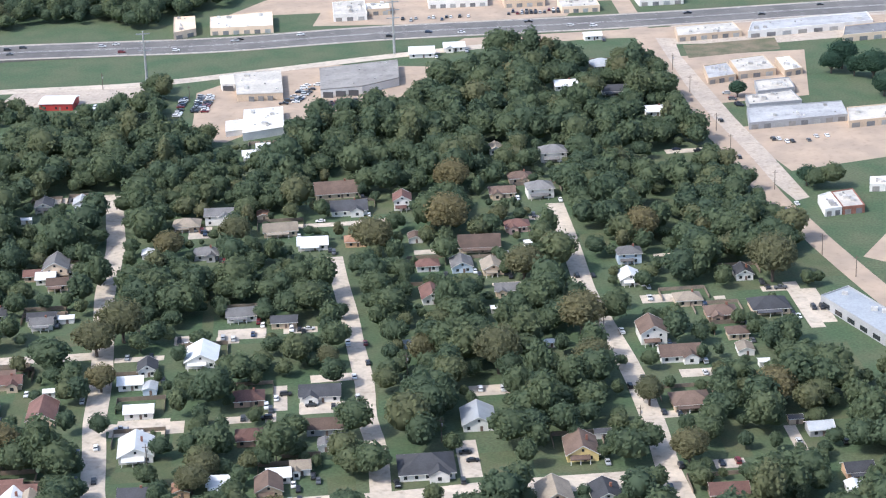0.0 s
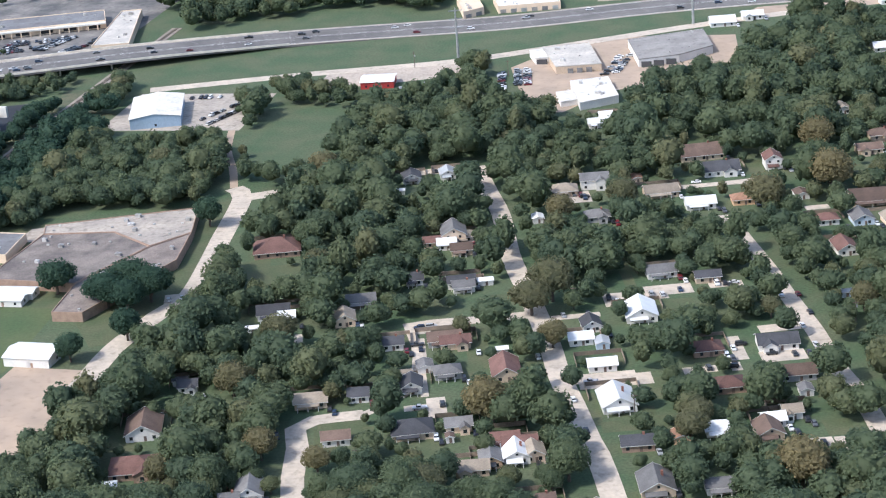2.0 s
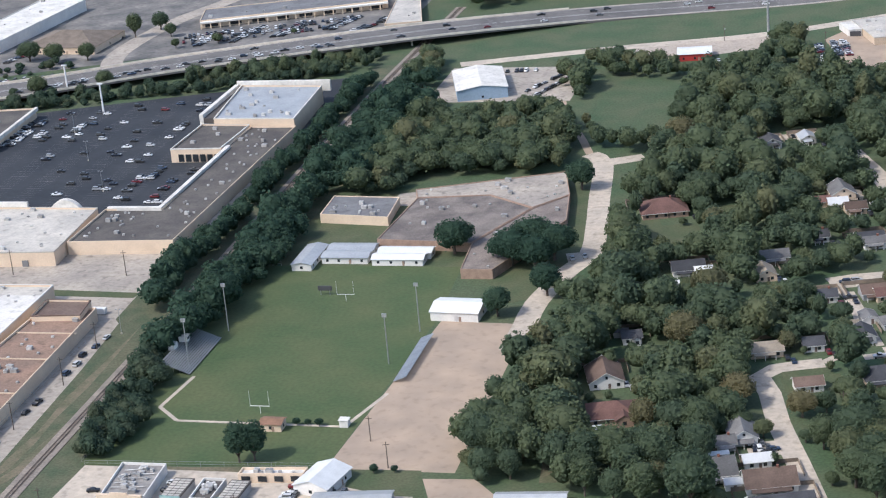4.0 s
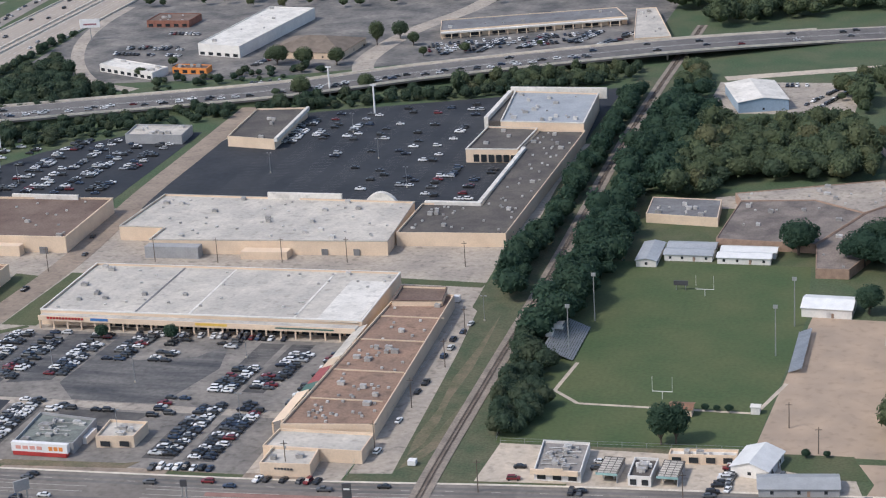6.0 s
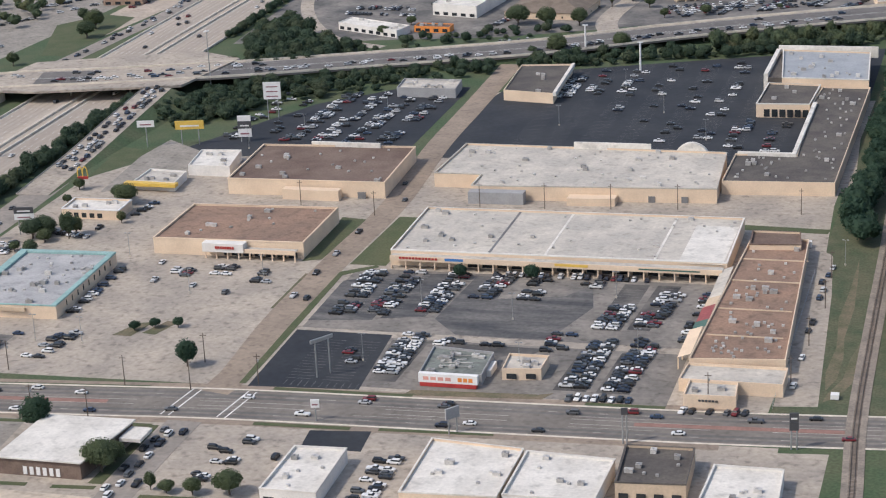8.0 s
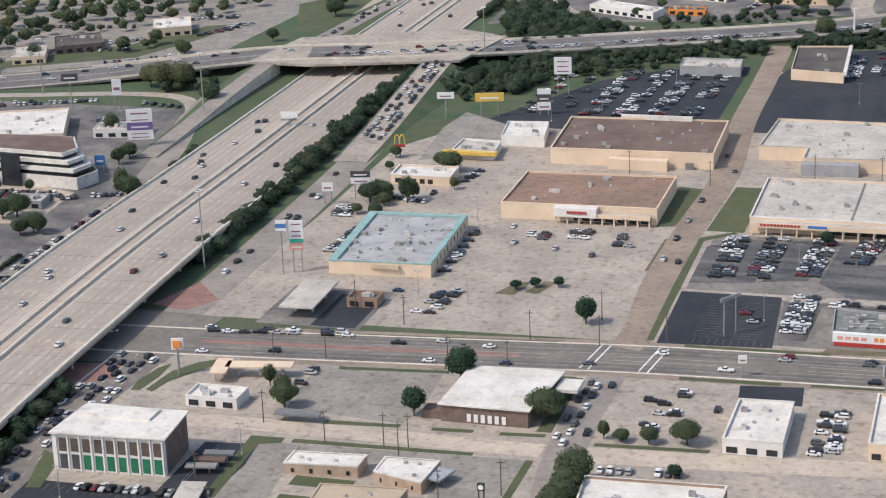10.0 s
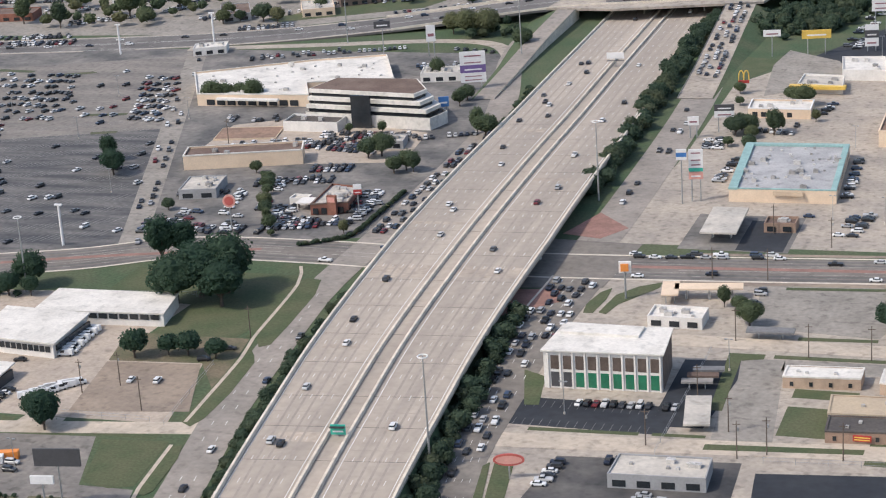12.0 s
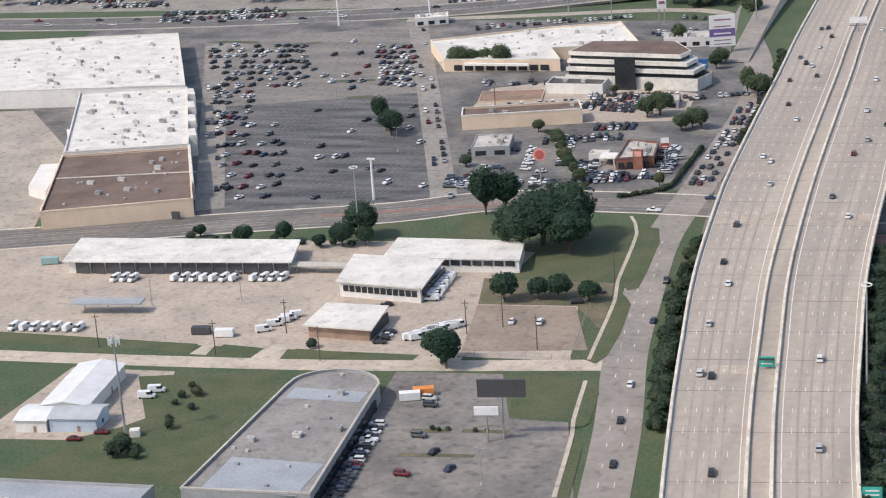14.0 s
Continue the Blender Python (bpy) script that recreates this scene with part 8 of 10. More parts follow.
queue([(-295, -186), (-295, -128)], [-4, -0.6], 8, 0.85)
queue([(-288, -265), (-293, -200), (-295, -130)], [3.5], 22, 0.6)
queue([(-297, -20), (-297, 56), (-296, 130), (-303, 224)], [-3, 3], 28, 0.55)
queue(FREEWAY, [-24], 55, 0.5, 0.3, 1.0)
queue(FREEWAY, [-19.6, -16.2, -12.7], 46, 0.55)
queue(FREEWAY, [11.5, 15.3, 19], 78, 0.4)
queue(HIGHWAY_LINE, [5.8, 9.6], 8.5, 0.75, 0.28, 0.5, near=False)
queue(HIGHWAY_LINE, [-5, -8.5, 6, 10], 45, 0.5, 0.45, 1.0, near=False)
queue(HIGHWAY_LINE, [-9, -5, 4], 12, 0.6, 0.22, 0.34, near=False)
queue([(-592, 368), (-589, 406), (-586, 458), (-581, 530), (-588, 620), (-595, 720)], [-3, 0.5], 11, 0.75, near=False)
queue(HIGHWAY_LINE, [-8, 5], 22, 0.6, 0.0, 0.22, near=False)
queue([(-776, 185), (-672, -85), (-655, -128)], [-2.4, 2.4], 15, 0.6, near=False)
queue([(-880, 140), (-749, -150)], [-2.5, 2.6], 26, 0.6, near=False)
queue([(592, 190), (558, 264), (523, 336), (492, 423), (462, 507)], [-4, 4], 42, 0.6)
for pts in ([(391, 52), (379, 85), (363, 131), (346, 183)], [(284, 37), (257, 117), (228, 205)], [(490, 66), (458, 175), (418, 295)], [(199, -20), (174, 42)]):
    queue(pts, [-3.2, 3.4], 24, 0.4)
# farther lots
for k in range(6):
    x = -418 + k * 17
    row(x, 225, x + 4, 325, 5, 0.42 if k > 1 else 0.15, near=False)
for x, y0, y1, f in ((-261, 325, 372, 0.7), (-246, 320, 390, 0.25), (-228, 300, 400, 0.12), (-210, 280, 410, 0.10), (-190, 240, 415, 0.14), (-172, 240, 415, 0.16), (-155, 235, 290, 0.3), (-136, 220, 290, 0.2)):
    row(x, y0, x, y1, 0, f, near=False)
# the western lot: slanting bays, and cars gathered in a few corners; four corners and the number of cars
WEST_LOT_GROUPS = (
    ((-882, 137), (-826, 138), (-790, 52), (-839, 50), 74),
    ((-837, 44), (-814, 48), (-789, -21), (-805, -22), 26),
    ((-783, 136), (-761, 137), (-733, 55), (-751, 57), 44),
    ((-826, 138), (-790, 154), (-749, 49), (-786, 42), 14),
    ((-802, -26), (-770, -20), (-722, -131), (-750, -138), 36),
    ((-775, -1), (-713, 17), (-663, -129), (-720, -131), 20),
)
for p0, p1, p2, p3, n in WEST_LOT_GROUPS:
    spots = []
    for _ in range(n * 12):
        if len(spots) == n:
            break
        u, v = crnd.random(), round(crnd.random() * 7) / 7 + crnd.uniform(-0.02, 0.02)
        x = (p0[0] * (1 - u) + p1[0] * u) * (1 - v) + (p3[0] * (1 - u) + p2[0] * u) * v
        y = (p0[1] * (1 - u) + p1[1] * u) * (1 - v) + (p3[1] * (1 - u) + p2[1] * u) * v
        if all(abs(x - a) > 2.9 or abs(y - c) > 5.2 for a, c in spots):
            spots.append((x, y))
            FAR_CARS.append((x, y, 72 + crnd.uniform(-4, 4) + crnd.choice((0, 180)), any_kind()))
OFFICES_CAR_ROWS = (
    (-640, 28, -592, 40, 95, 0.8), (-640, 20, -600, 14, 95, 0.5), (-628, -30, -620, -88, 0, 0.6), (-640, -50, -634, -90, 0, 0.6), (-610, -92, -580, -86, 90, 0.7),
    (-578, -75, -582, -45, 0, 0.5), (-600, -100, -640, -104, 90, 0.4), (-640, 170, -610, 178, 100, 0.6), (-680, 16, -640, 26, 100, 0.5), (-623, -16, -604, -13, 95, 0.9),
    (-612, -66, -606, -98, 8, 0.85), (-650, -78, -650, -110, 0, 0.7), (-628, -84, -624, -108, 5, 0.8),
)
OFFICES_CAR_ROWS_B = (
    (-668, -60, -640, -52, 100, 0.8), (-640, -40, -606, -30, 100, 0.8), (-606, -96, -588, -90, 100, 0.9), (-578, -92, -574, -60, 15, 0.7), (-646, 20, -600, 26, 95, 0.85), (-640, 38, -596, 40, 95, 0.85), (-664, -96, -630, -104, 95, 0.7),
    (-579, -58, -575, -84, 15, 0.7), (-604, 30, -566, 48, 110, 0.85), (-660, -96, -656, -112, 0, 0.8), (-620, 60, -590, 70, 100, 0.5), (-668, 138, -640, 150, 105, 0.7),
    (-690, 128, -672, 134, 105, 0.5),
)
FAR_WEST_CAR_ROWS = (
    (-720, 190, -660, 214, 110, 0.5), (-745, 182, -690, 206, 110, 0.4), (-700, 60, -660, 66, 95, 0.4), (-960, 300, -880, 310, 100, 0.6), (-1000, 320, -920, 330, 100, 0.6),
    (-1060, 250, -1000, 260, 100, 0.6), (-850, 300, -830, 370, 10, 0.5), (-836, 344, -815, 350, 100, 0.7), (-722, 352, -704, 366, 120, 0.7), (-782, 254, -750, 266, 110, 0.8),
    (-760, 320, -700, 340, 100, 0.5), (-720, 420, -670, 440, 100, 0.5), (-930, 380, -860, 390, 100, 0.5),
)
FAR_WEST_CAR_ROWS_B = (
    (-1000, 420, -900, 440, 100, 0.5), (-944, 200, -870, 216, 100, 0.75), (-950, 216, -880, 232, 100, 0.7), (-900, 262, -860, 290, 110, 0.7), (-820, 280, -760, 300, 110, 0.6),
    (-700, 300, -650, 330, 120, 0.6), (-1010, 240, -960, 246, 100, 0.7), (-880, 330, -800, 350, 100, 0.6), (-800, 390, -720, 400, 100, 0.6),
)
NORTH_CAR_ROWS = (
    (-236, 548, -180, 570, 20, 0.6), (-228, 530, -220, 570, 20, 0.8), (-206, 540, -198, 580, 20, 0.8), (-180, 552, -170, 590, 20, 0.7), (-150, 566, -140, 600, 20, 0.6),
    (-455, 530, -405, 526, 90, 0.6), (-455, 548, -410, 546, 90, 0.6), (-440, 590, -410, 588, 90, 0.6), (-345, 500, -330, 560, 0, 0.6), (-330, 452, -290, 466, 100, 0.5),
    (-400, 560, -380, 600, 0, 0.6), (-300, 520, -290, 560, 10, 0.6), (-245, 556, -140, 596, 110, 0.6), (-240, 540, -150, 574, 110, 0.5), (-130, 560, -116, 600, 20, 0.6),
)
NORTHWEST_CAR_ROWS = (
    (-670, 380, -655, 420, 20, 0.6), (-616, 540, -606, 600, 5, 0.6), (-690, 470, -640, 560, 35, 0.5), (-680, 540, -640, 610, 35, 0.5), (-640, 214, -604, 206, 85, 0.5),
)
NORTHEAST_CAR_ROWS = (
    (165, 505, 172, 470, 10, 0.8), (176, 512, 182, 480, 10, 0.8), (228, 500, 232, 540, 10, 0.5), (250, 500, 280, 515, 120, 0.5), (250, 690, 300, 702, 100, 0.4),
    (310, 712, 350, 722, 100, 0.5), (110, 478, 140, 486, 100, 0.3), (470, 545, 480, 520, 0, 0.4), (500, 460, 530, 470, 110, 0.4),
)
SCHOOL_CAR_ROWS = (
    (33, -52, 34, -72, 80, 0.7), (44, -63, 52, -62, 90, 0.9), (-36, -76, -36, -60, 10, 0.3),
    (12, 418, 30, 460, 70, 0.7), (20, 412, 36, 455, 70, 0.7), (-20, 458, 10, 462, 90, 0.6),
)
MALL_CAR_ROWS = (
    (-444, 68, -420, 62, 90, 0.8), (-454, 52, -452, 34, 0, 0.7),
)
for x0, y0, x1, y1, fc, f in OFFICES_CAR_ROWS + OFFICES_CAR_ROWS_B + FAR_WEST_CAR_ROWS + FAR_WEST_CAR_ROWS_B + NORTH_CAR_ROWS + NORTHWEST_CAR_ROWS + NORTHEAST_CAR_ROWS + SCHOOL_CAR_ROWS + MALL_CAR_ROWS:
    row(x0, y0, x1, y1, fc, f, near=False, double=crnd.random() < 0.6)
for x, y, w, d in HOUSES:
    for i in range(2):
        if w > 6.5 and crnd.random() < 0.6:
            FAR_CARS.append((x + w * 0.5 + 2.4 + 2.6 * i, y - 4 - 3 * i, 106 + crnd.choice((0, 180)), any_kind()))
for x, y, w, d in WEST_DRIVEWAYS + EAST_DRIVEWAYS:
    for i in range(2):
        if min(w, d) > 4 and crnd.random() < 0.75:
            FAR_CARS.append((x + (i - 0.5) * w * 0.5, y + crnd.uniform(-0.2, 0.2) * d, crnd.choice((16, 106, 106)) + crnd.choice((0, 180)), any_kind()))

crnd.shuffle(NEAR_CARS)
NEAR_CARS.sort(key=lambda c: abs(c[0] + 300) * 0.6 + max(0, c[1] + 120))
for i, c in enumerate(NEAR_CARS):
    if i >= 244:
        FAR_CARS.append(c)
        continue
    x, y, h, kind = c[:4]
    ob = thing("van" if kind == "van" else "pickup_truck" if kind == "pickup" else "car", x, y, (c[4] if len(c) > 4 else 0.1) + 0.0, h, CAR_LABEL[kind], "van" if kind == "van" else "car", "vehicles")
    kit = CAR_KIT[kind]
    part("body", kit[4], None, ob)
    part("glazing", kit[5], None, ob)
    for wx, wy in kit[3]:
        w = part("wheel", kit[6], None, ob)
        w.location = (wx, wy, 0.34)
s = Shape()
mats = []
for c in FAR_CARS:
    x, y, h, kind = c[:4]
    z = (c[4] if len(c) > 4 else 0.1)
    m = pose(x, y, z, 0, 0, h)
    bs, gs, wh, wheels = CAR_KIT[kind][:4]
    for sh, mi, offs in ((bs, 2 if kind == "van" else 0, [(0, 0, 0)]), (gs, 1, [(0, 0, 0)])):
        for o in offs:
            k = len(s.v)
            s.v += [tuple(m @ (Vector(p) + Vector(o))) for p in sh.v]
            s.f += [tuple(k + i for i in f) for f in sh.f]
            mats += [mi] * len(sh.f)
    k = len(s.v)
    for wx, wy in wheels:
        t = Shape().box(wx - 0.32, wx + 0.32, wy - 0.12, wy + 0.12, 0, 0.6)
        k = len(s.v)
        s.v += [tuple(m @ Vector(p)) for p in t.v]
        s.f += [tuple(k + i for i in f) for f in t.f]
        mats += [3] * len(t.f)
me = s.mesh("far_cars", CARS_FAR, GLASS, VANWHITE, TYRE)
me.polygons.foreach_set("material_index", np.array(mats, np.int32))
thing("far_cars", 0, 0, 0, 0, "many cars parked and queuing far off", "cars", "", "stuff", me)

# bay lines
s = Shape()
for x, y0, y1 in ((-268, -12, 36), (-257, -12, 36), (-240, -10, 36), (-222, -10, 36), (-204, -20, 36), (-186, -20, 36), (-165, -20, 30), (-149, -20, 36), (-268, -80, -40), (-254, -80, -40), (-238, -80, -40), (-182, -70, -10), (-166, -80, -25), (-149, -80, -22)):
    y = y0
    while y <= y1:
        s.box(x - 5.2, x + 5.2, y - 0.06, y + 0.06, 0.076, 0.082)
        y += 2.75
for x in np.arange(-272, -224, 2.75):
    s.box(x - 0.06, x + 0.06, -87, -82, 0.065, 0.072)
for x in (-262, -246, -228, -210, -190, -172, -155, -136):
    for y in np.arange(225, 410, 2.75):
        s.box(x - 5.0, x + 5.0, y - 0.05, y + 0.05, 0.062, 0.066)
for x in np.arange(-452, -408, 2.8):
    s.box(x - 0.06, x + 0.06, -254, -249, 0.065, 0.07)
    s.box(x - 0.06, x + 0.06, -268, -263, 0.065, 0.07)
for y in np.arange(-262, -198, 2.8):
    s.box(-383, -373, y - 0.06, y + 0.06, 0.035, 0.04)
for k in range(12):
    d = 9 + k * 16.5
    for side in np.arange(4, 80 + d * 0.1, 3.1):
        x, y = -741.5 + 0.913 * side - 0.434 * d, -152.0 + 0.409 * side + 0.90 * d
        s.box(x - 0.16, x + 0.16, y - 4.9, y + 4.9, 0.05, 0.056, math.radians(-18), (x, y))
thing("bay_lines", 0, 0, 0, 0, "thin white painted parking bay lines", "road marking", "", "stuff", s.mesh("bay_lines", BAYPAINT))


# ---- poles, masts and signs ----
def utility_pole(x, y, h=12, turn=0):
    ob = thing("utility_pole", x, y, 0, turn, "brown timber utility pole with a crossarm", "utility pole", "utility poles")
    part("post", Shape().tube((0, 0, 0), (0, 0, h), 0.22, 0.14, 7), WOODPOLE, ob)
    part("crossarm", Shape().box(-1.2, 1.2, -0.08, 0.08, h - 1.2, h - 1.0), WOODPOLE, ob)
    if (int(x) + int(y)) % 3 == 0:
        part("transformer", Shape().tube((0.4, 0, h - 3.2), (0.4, 0, h - 2.2), 0.3, n=8), STEEL, ob)


def lot_light(x, y, h=11, turn=0):
    ob = thing("lot_light", x, y, 0, turn, "grey steel light pole in the lot", "light pole", "lot light poles")
    part("post", Shape().tube((0, 0, 0.5), (0, 0, h), 0.14, 0.09, 7), STEEL, ob)
    part("base", Shape().tube((0, 0, 0), (0, 0, 0.8), 0.35, n=8), BARRIER, ob)
    for sx in (-1, 1):
        part("lamp", Shape().box(sx * 0.9 - 0.45, sx * 0.9 + 0.45, -0.25, 0.25, h - 0.15, h + 0.1), STEEL, ob)


def high_mast(x, y, h=36, z=0):
    ob = thing("high_mast_light", x, y, z, 0, "very tall steel mast with a lamp ring", "light mast", "high mast lights")
    part("mast", Shape().tube((0, 0, 0), (0, 0, h), 0.4, 0.2, 8), STEEL, ob)
    s = Shape()
    for i in range(16):
        for k in range(5):
            t, q = 2 * math.pi * i / 16, 2 * math.pi * k / 5
            s.v.append(((1.5 + 0.22 * math.cos(q)) * math.cos(t), (1.5 + 0.22 * math.cos(q)) * math.sin(t), h - 0.3 + 0.22 * math.sin(q)))
            s.f.append((i * 5 + k, (i + 1) % 16 * 5 + k, (i + 1) % 16 * 5 + (k + 1) % 5, i * 5 + (k + 1) % 5))
    part("lamp_ring", s, SIGNWHITE, ob)


def pylon_sign(x, y, h, w, panels, label, posts=2, turn=12):
    """panels: (height, material, bars) from the top down."""
    ob = thing("pylon_sign", x, y, 0, turn, label, "sign")
    top = h
    for ph, mat, n in panels:
        board = part("sign_board", Shape().box(-w / 2, w / 2, -0.35, 0.35, top - ph + 0.1, top), mat, ob)
        for i in range(n):
            zz = top - ph + 0.1 + ph * (i + 0.6) / (n + 0.6)
            part("sign_bar", Shape().box(-w * 0.33, w * 0.33, -0.42, -0.35, zz - ph * 0.07 / n, zz + ph * 0.11 / n), SIGNTEXT if mat is SIGNWHITE else SIGNWHITE, board)
        top -= ph
    for sx in ((-w * 0.3, w * 0.3) if posts == 2 else (0,)):
        part("post", Shape().tube((sx, 0, 0), (sx, 0, top + 0.2), 0.28, n=8), STEEL, ob)
    return ob


pylon_sign(-408, 268, 20.5, 9.5, [(9.5, SIGNWHITE, 3)], "tall white pylon sign on two posts", 2)
pylon_sign(-407, 223, 14, 7, [(3, SIGNWHITE, 0), (4, DARKWALL, 1), (4.5, SIGNWHITE, 1)], "white and brown pylon sign", 2)
pylon_sign(-434, 214, 13, 15, [(4.6, SIGNYELLOW, 1)], "wide yellow billboard on posts", 2, 14)
pylon_sign(-456, 208, 14, 9, [(3.5, SIGNWHITE, 1)], "small white sign on one pole", 1)
pylon_sign(-443, -40, 22, 5.8, [(2.6, SIGNWHITE, 1), (5.2, SIGNWHITE, 2), (1.6, SIGNGREEN, 0), (3.2, SIGNPINK, 1)], "tall white pylon sign with green and red panels", 2)
pylon_sign(-448, -44, 23, 4.2, [(1.4, SIGNWHITE, 0), (1.8, SIGNBLUE, 0), (1.3, SIGNWHITE, 0)], "white square pole sign with a blue band", 1)
pylon_sign(-444, -155, 14, 4.4, [(4.4, SIGNWHITE, 0)], "square petrol sign on a pole", 1)
pylon_sign(-444, -155.6, 13.2, 2.8, [(2.8, SIGNORANGE, 0)], "orange round petrol emblem", 1)
pylon_sign(-452, 63, 13, 9, [(3, DARKWALL, 1), (3, SIGNWHITE, 1)], "dark and white shop sign", 2)
pylon_sign(-464, 52, 10, 5, [(4, SIGNWHITE, 1)], "plain white shop sign", 2)
ob = thing("pole_sign", -456.5, 133, 0, 12, "yellow double arch sign above a red board", "sign")
part("post", Shape().tube((0, 0, 0), (0, 0, 6.2), 0.3, n=8), STEEL, ob)
part("sign_board", Shape().box(-2.6, 2.6, -0.3, 0.3, 5.0, 6.4), REDPAINT, ob, "dark red sign board")
for sx in (-1.25, 1.25):
    s = Shape()
    for i in range(10):
        a, c = (sx - 1.25 * math.cos(math.pi * i / 10), sx - 1.25 * math.cos(math.pi * (i + 1) / 10))
        s.tube((a, 0, 6.4 + 4.8 * math.sin(math.pi * i / 10) ** 0.7), (c, 0, 6.4 + 4.8 * math.sin(math.pi * (i + 1) / 10) ** 0.7), 0.32, 0.32, 6)
    part("sign_arch", s, SIGNYELLOW, ob)
pylon_sign(-593, 128, 20, 13, [(4, SIGNWHITE, 1), (3, SIGNWHITE, 1), (4, SIGNPURPLE, 1), (5, SIGNWHITE, 2)], "large pylon sign with many shop panels", 2, 20)
pylon_sign(-640, 198, 17, 5, [(9, SIGNWHITE, 1)], "tall white sign in a frame", 2, 20)
pylon_sign(-668, 198, 19, 9, [(4, DARKWALL, 1)], "dark sign on one tall pole", 1, 20)
pylon_sign(-594, 84, 8, 5, [(5, SIGNBLUE, 1)], "blue monument sign near the office", 2, 20)
ob = thing("pole_sign", -623, -101, 0, 12, "round red and white restaurant sign on a pole", "sign")
for name, r, mat, dp in (("sign_board", 2.7, SIGNPINK, 0.25), ("sign_face", 1.9, SIGNRED, 0.32)):
    disc = Shape().prism([(r * math.cos(math.pi * k / 12), r * math.sin(math.pi * k / 12)) for k in range(24)], -dp, dp, bottom=True)
    disc.v = [(x, z, y + 12.2) for x, y, z in disc.v]
    part(name, disc, mat, ob)
part("post", Shape().tube((0, 0, 0), (0, 0, 9.8), 0.28, n=8), STEEL, ob)
pylon_sign(-577, -75, 13, 3.4, [(2.2, SIGNWHITE, 0), (2.2, REDPAINT, 1)], "white and red restaurant sign on a pole", 1, 15)
pylon_sign(-260, -76, 15, 10, [(1.4, STEEL, 0)], "empty grey sign frame on two posts", 2, 55)
pylon_sign(-199, -118, 9.5, 5.5, [(4, GREYWALL, 0)], "grey shop sign on two dark posts", 2, 50)
pylon_sign(-249, -116, 8, 3, [(3, SIGNWHITE, 1)], "small white sign on one post", 1)
pylon_sign(-140, -117, 13, 2.2, [(2.4, DARKWALL, 0)], "narrow dark pylon sign", 2)
pylon_sign(-85, -112, 13, 3.0, [(3.2, DARKWALL, 1), (3, DARKWALL, 0)], "dark pylon sign on two posts", 2)
ob = thing("pole_sign", -441, -306, 0, 12, "red oval shop sign on a pole", "sign")
rim = Shape().prism([(4.6 * math.cos(math.pi * k / 12), 1.9 * math.sin(math.pi * k / 12)) for k in range(24)], -0.25, 0.25, bottom=True)
rim.v = [(x, z, y + 6.2) for x, y, z in rim.v]
face = Shape().prism([(3.9 * math.cos(math.pi * k / 12), 1.3 * math.sin(math.pi * k / 12)) for k in range(24)], -0.32, 0.32, bottom=True)
face.v = [(x, z, y + 6.2) for x, y, z in face.v]
board = part("sign_board", rim, SIGNRED, ob)
part("sign_face", face, SIGNPINK, board)
part("post", Shape().tube((0, 0, 0), (0, 0, 4.5), 0.25, n=8), STEEL, ob)
pylon_sign(-563, -349, 18.5, 14, [(5.5, DARKWALL, 0)], "dark digital billboard on a single post", 1, 10)
pylon_sign(-567, -352, 11, 7, [(2.6, SIGNWHITE, 0)], "white truck shaped sign board", 1, 10)
pylon_sign(-490, 571, 15, 14, [(6, SIGNWHITE, 1)], "white billboard by the freeway", 1)
for x, y, z, w in ((-495.5, -301.5, 7, 4.6), (-454.8, -381, 1.5, 5.0), (-532, 178, 0.8, 9)):
    sg = thing("gantry_sign", x, y, z, 8, "green road sign beside the freeway barrier" if y < 0 else "pale road sign above the freeway median", "road sign")
    low = -3.6 if z > 2 else 0
    part("panel", Shape().box(-w / 2, w / 2, -0.15, 0.15, 4.2 + low, 7.4 + low), SIGNGREEN if y < 0 else SIGNWHITE, sg)
    for i in range(2):
        part("sign_bar", Shape().box(-w * 0.35, w * 0.35, -0.2, -0.15, 5.0 + low + i * 1.2, 5.5 + low + i * 1.2), SIGNWHITE, sg)
    part("post", Shape().tube((0, 0.3, 0 if z > 2 or y > 0 else -1.5), (0, 0.3, 7 + low), 0.25), STEEL, sg)
    part("walkway", Shape().box(-w / 2, w / 2, -1.6, -0.4, 3.2, 3.4), DARKSTEEL, sg)
high_mast(-466, -304)
high_mast(-483, -44, 34)
high_mast(-671, -183, 30)
high_mast(-588, 195, 34)
high_mast(-470, 330, 34)
high_mast(-700, 225, 32)
for x, y in ((-685, -130), (-826, 190), (-782, 222), (-229, 388), (-270, 430)):
    ob = thing("street_light", x, y, 0, 0, "pale thick light column by the road", "street light", "street lights")
    part("column", Shape().tube((0, 0, 0), (0, 0, 17), 0.6, 0.5, 8), SIGNWHITE, ob)
    part("head", Shape().box(-1.6, 1.6, -0.5, 0.5, 17, 17.6), SIGNWHITE, ob)
SOUTH_POLES = (
    (-372, -276), (-345, -205), (-322, -236), (-386, -262), (-372, -200), (-305, -226), (-408, -276), (-352, -128), (-330, -128), (-418, -130),
    (-398, -189), (-352, -199), (-344, -198), (-398, -129), (-285, -268), (-320, -272), (-350, -276), (-380, -280), (-400, -240), (-240, -290), (-225, -262),
)
MALL_POLES = (
    (-309, -71), (-405, -77), (-381, -90), (-304, -97), (-330, -97), (-281, -88), (-118, -80), (-255, 128), (-225, 130), (-195, 133), (-165, 136), (-110, 136), (-340, 122), (-300, 110),
)
DEPOT_POLES = (
    (-573, -280), (-564, -214), (-661, -278), (-677, -300), (-640, -300), (-600, -270), (-590, -262),
)
YARDS_POLES = (
    (-720, -300),
)
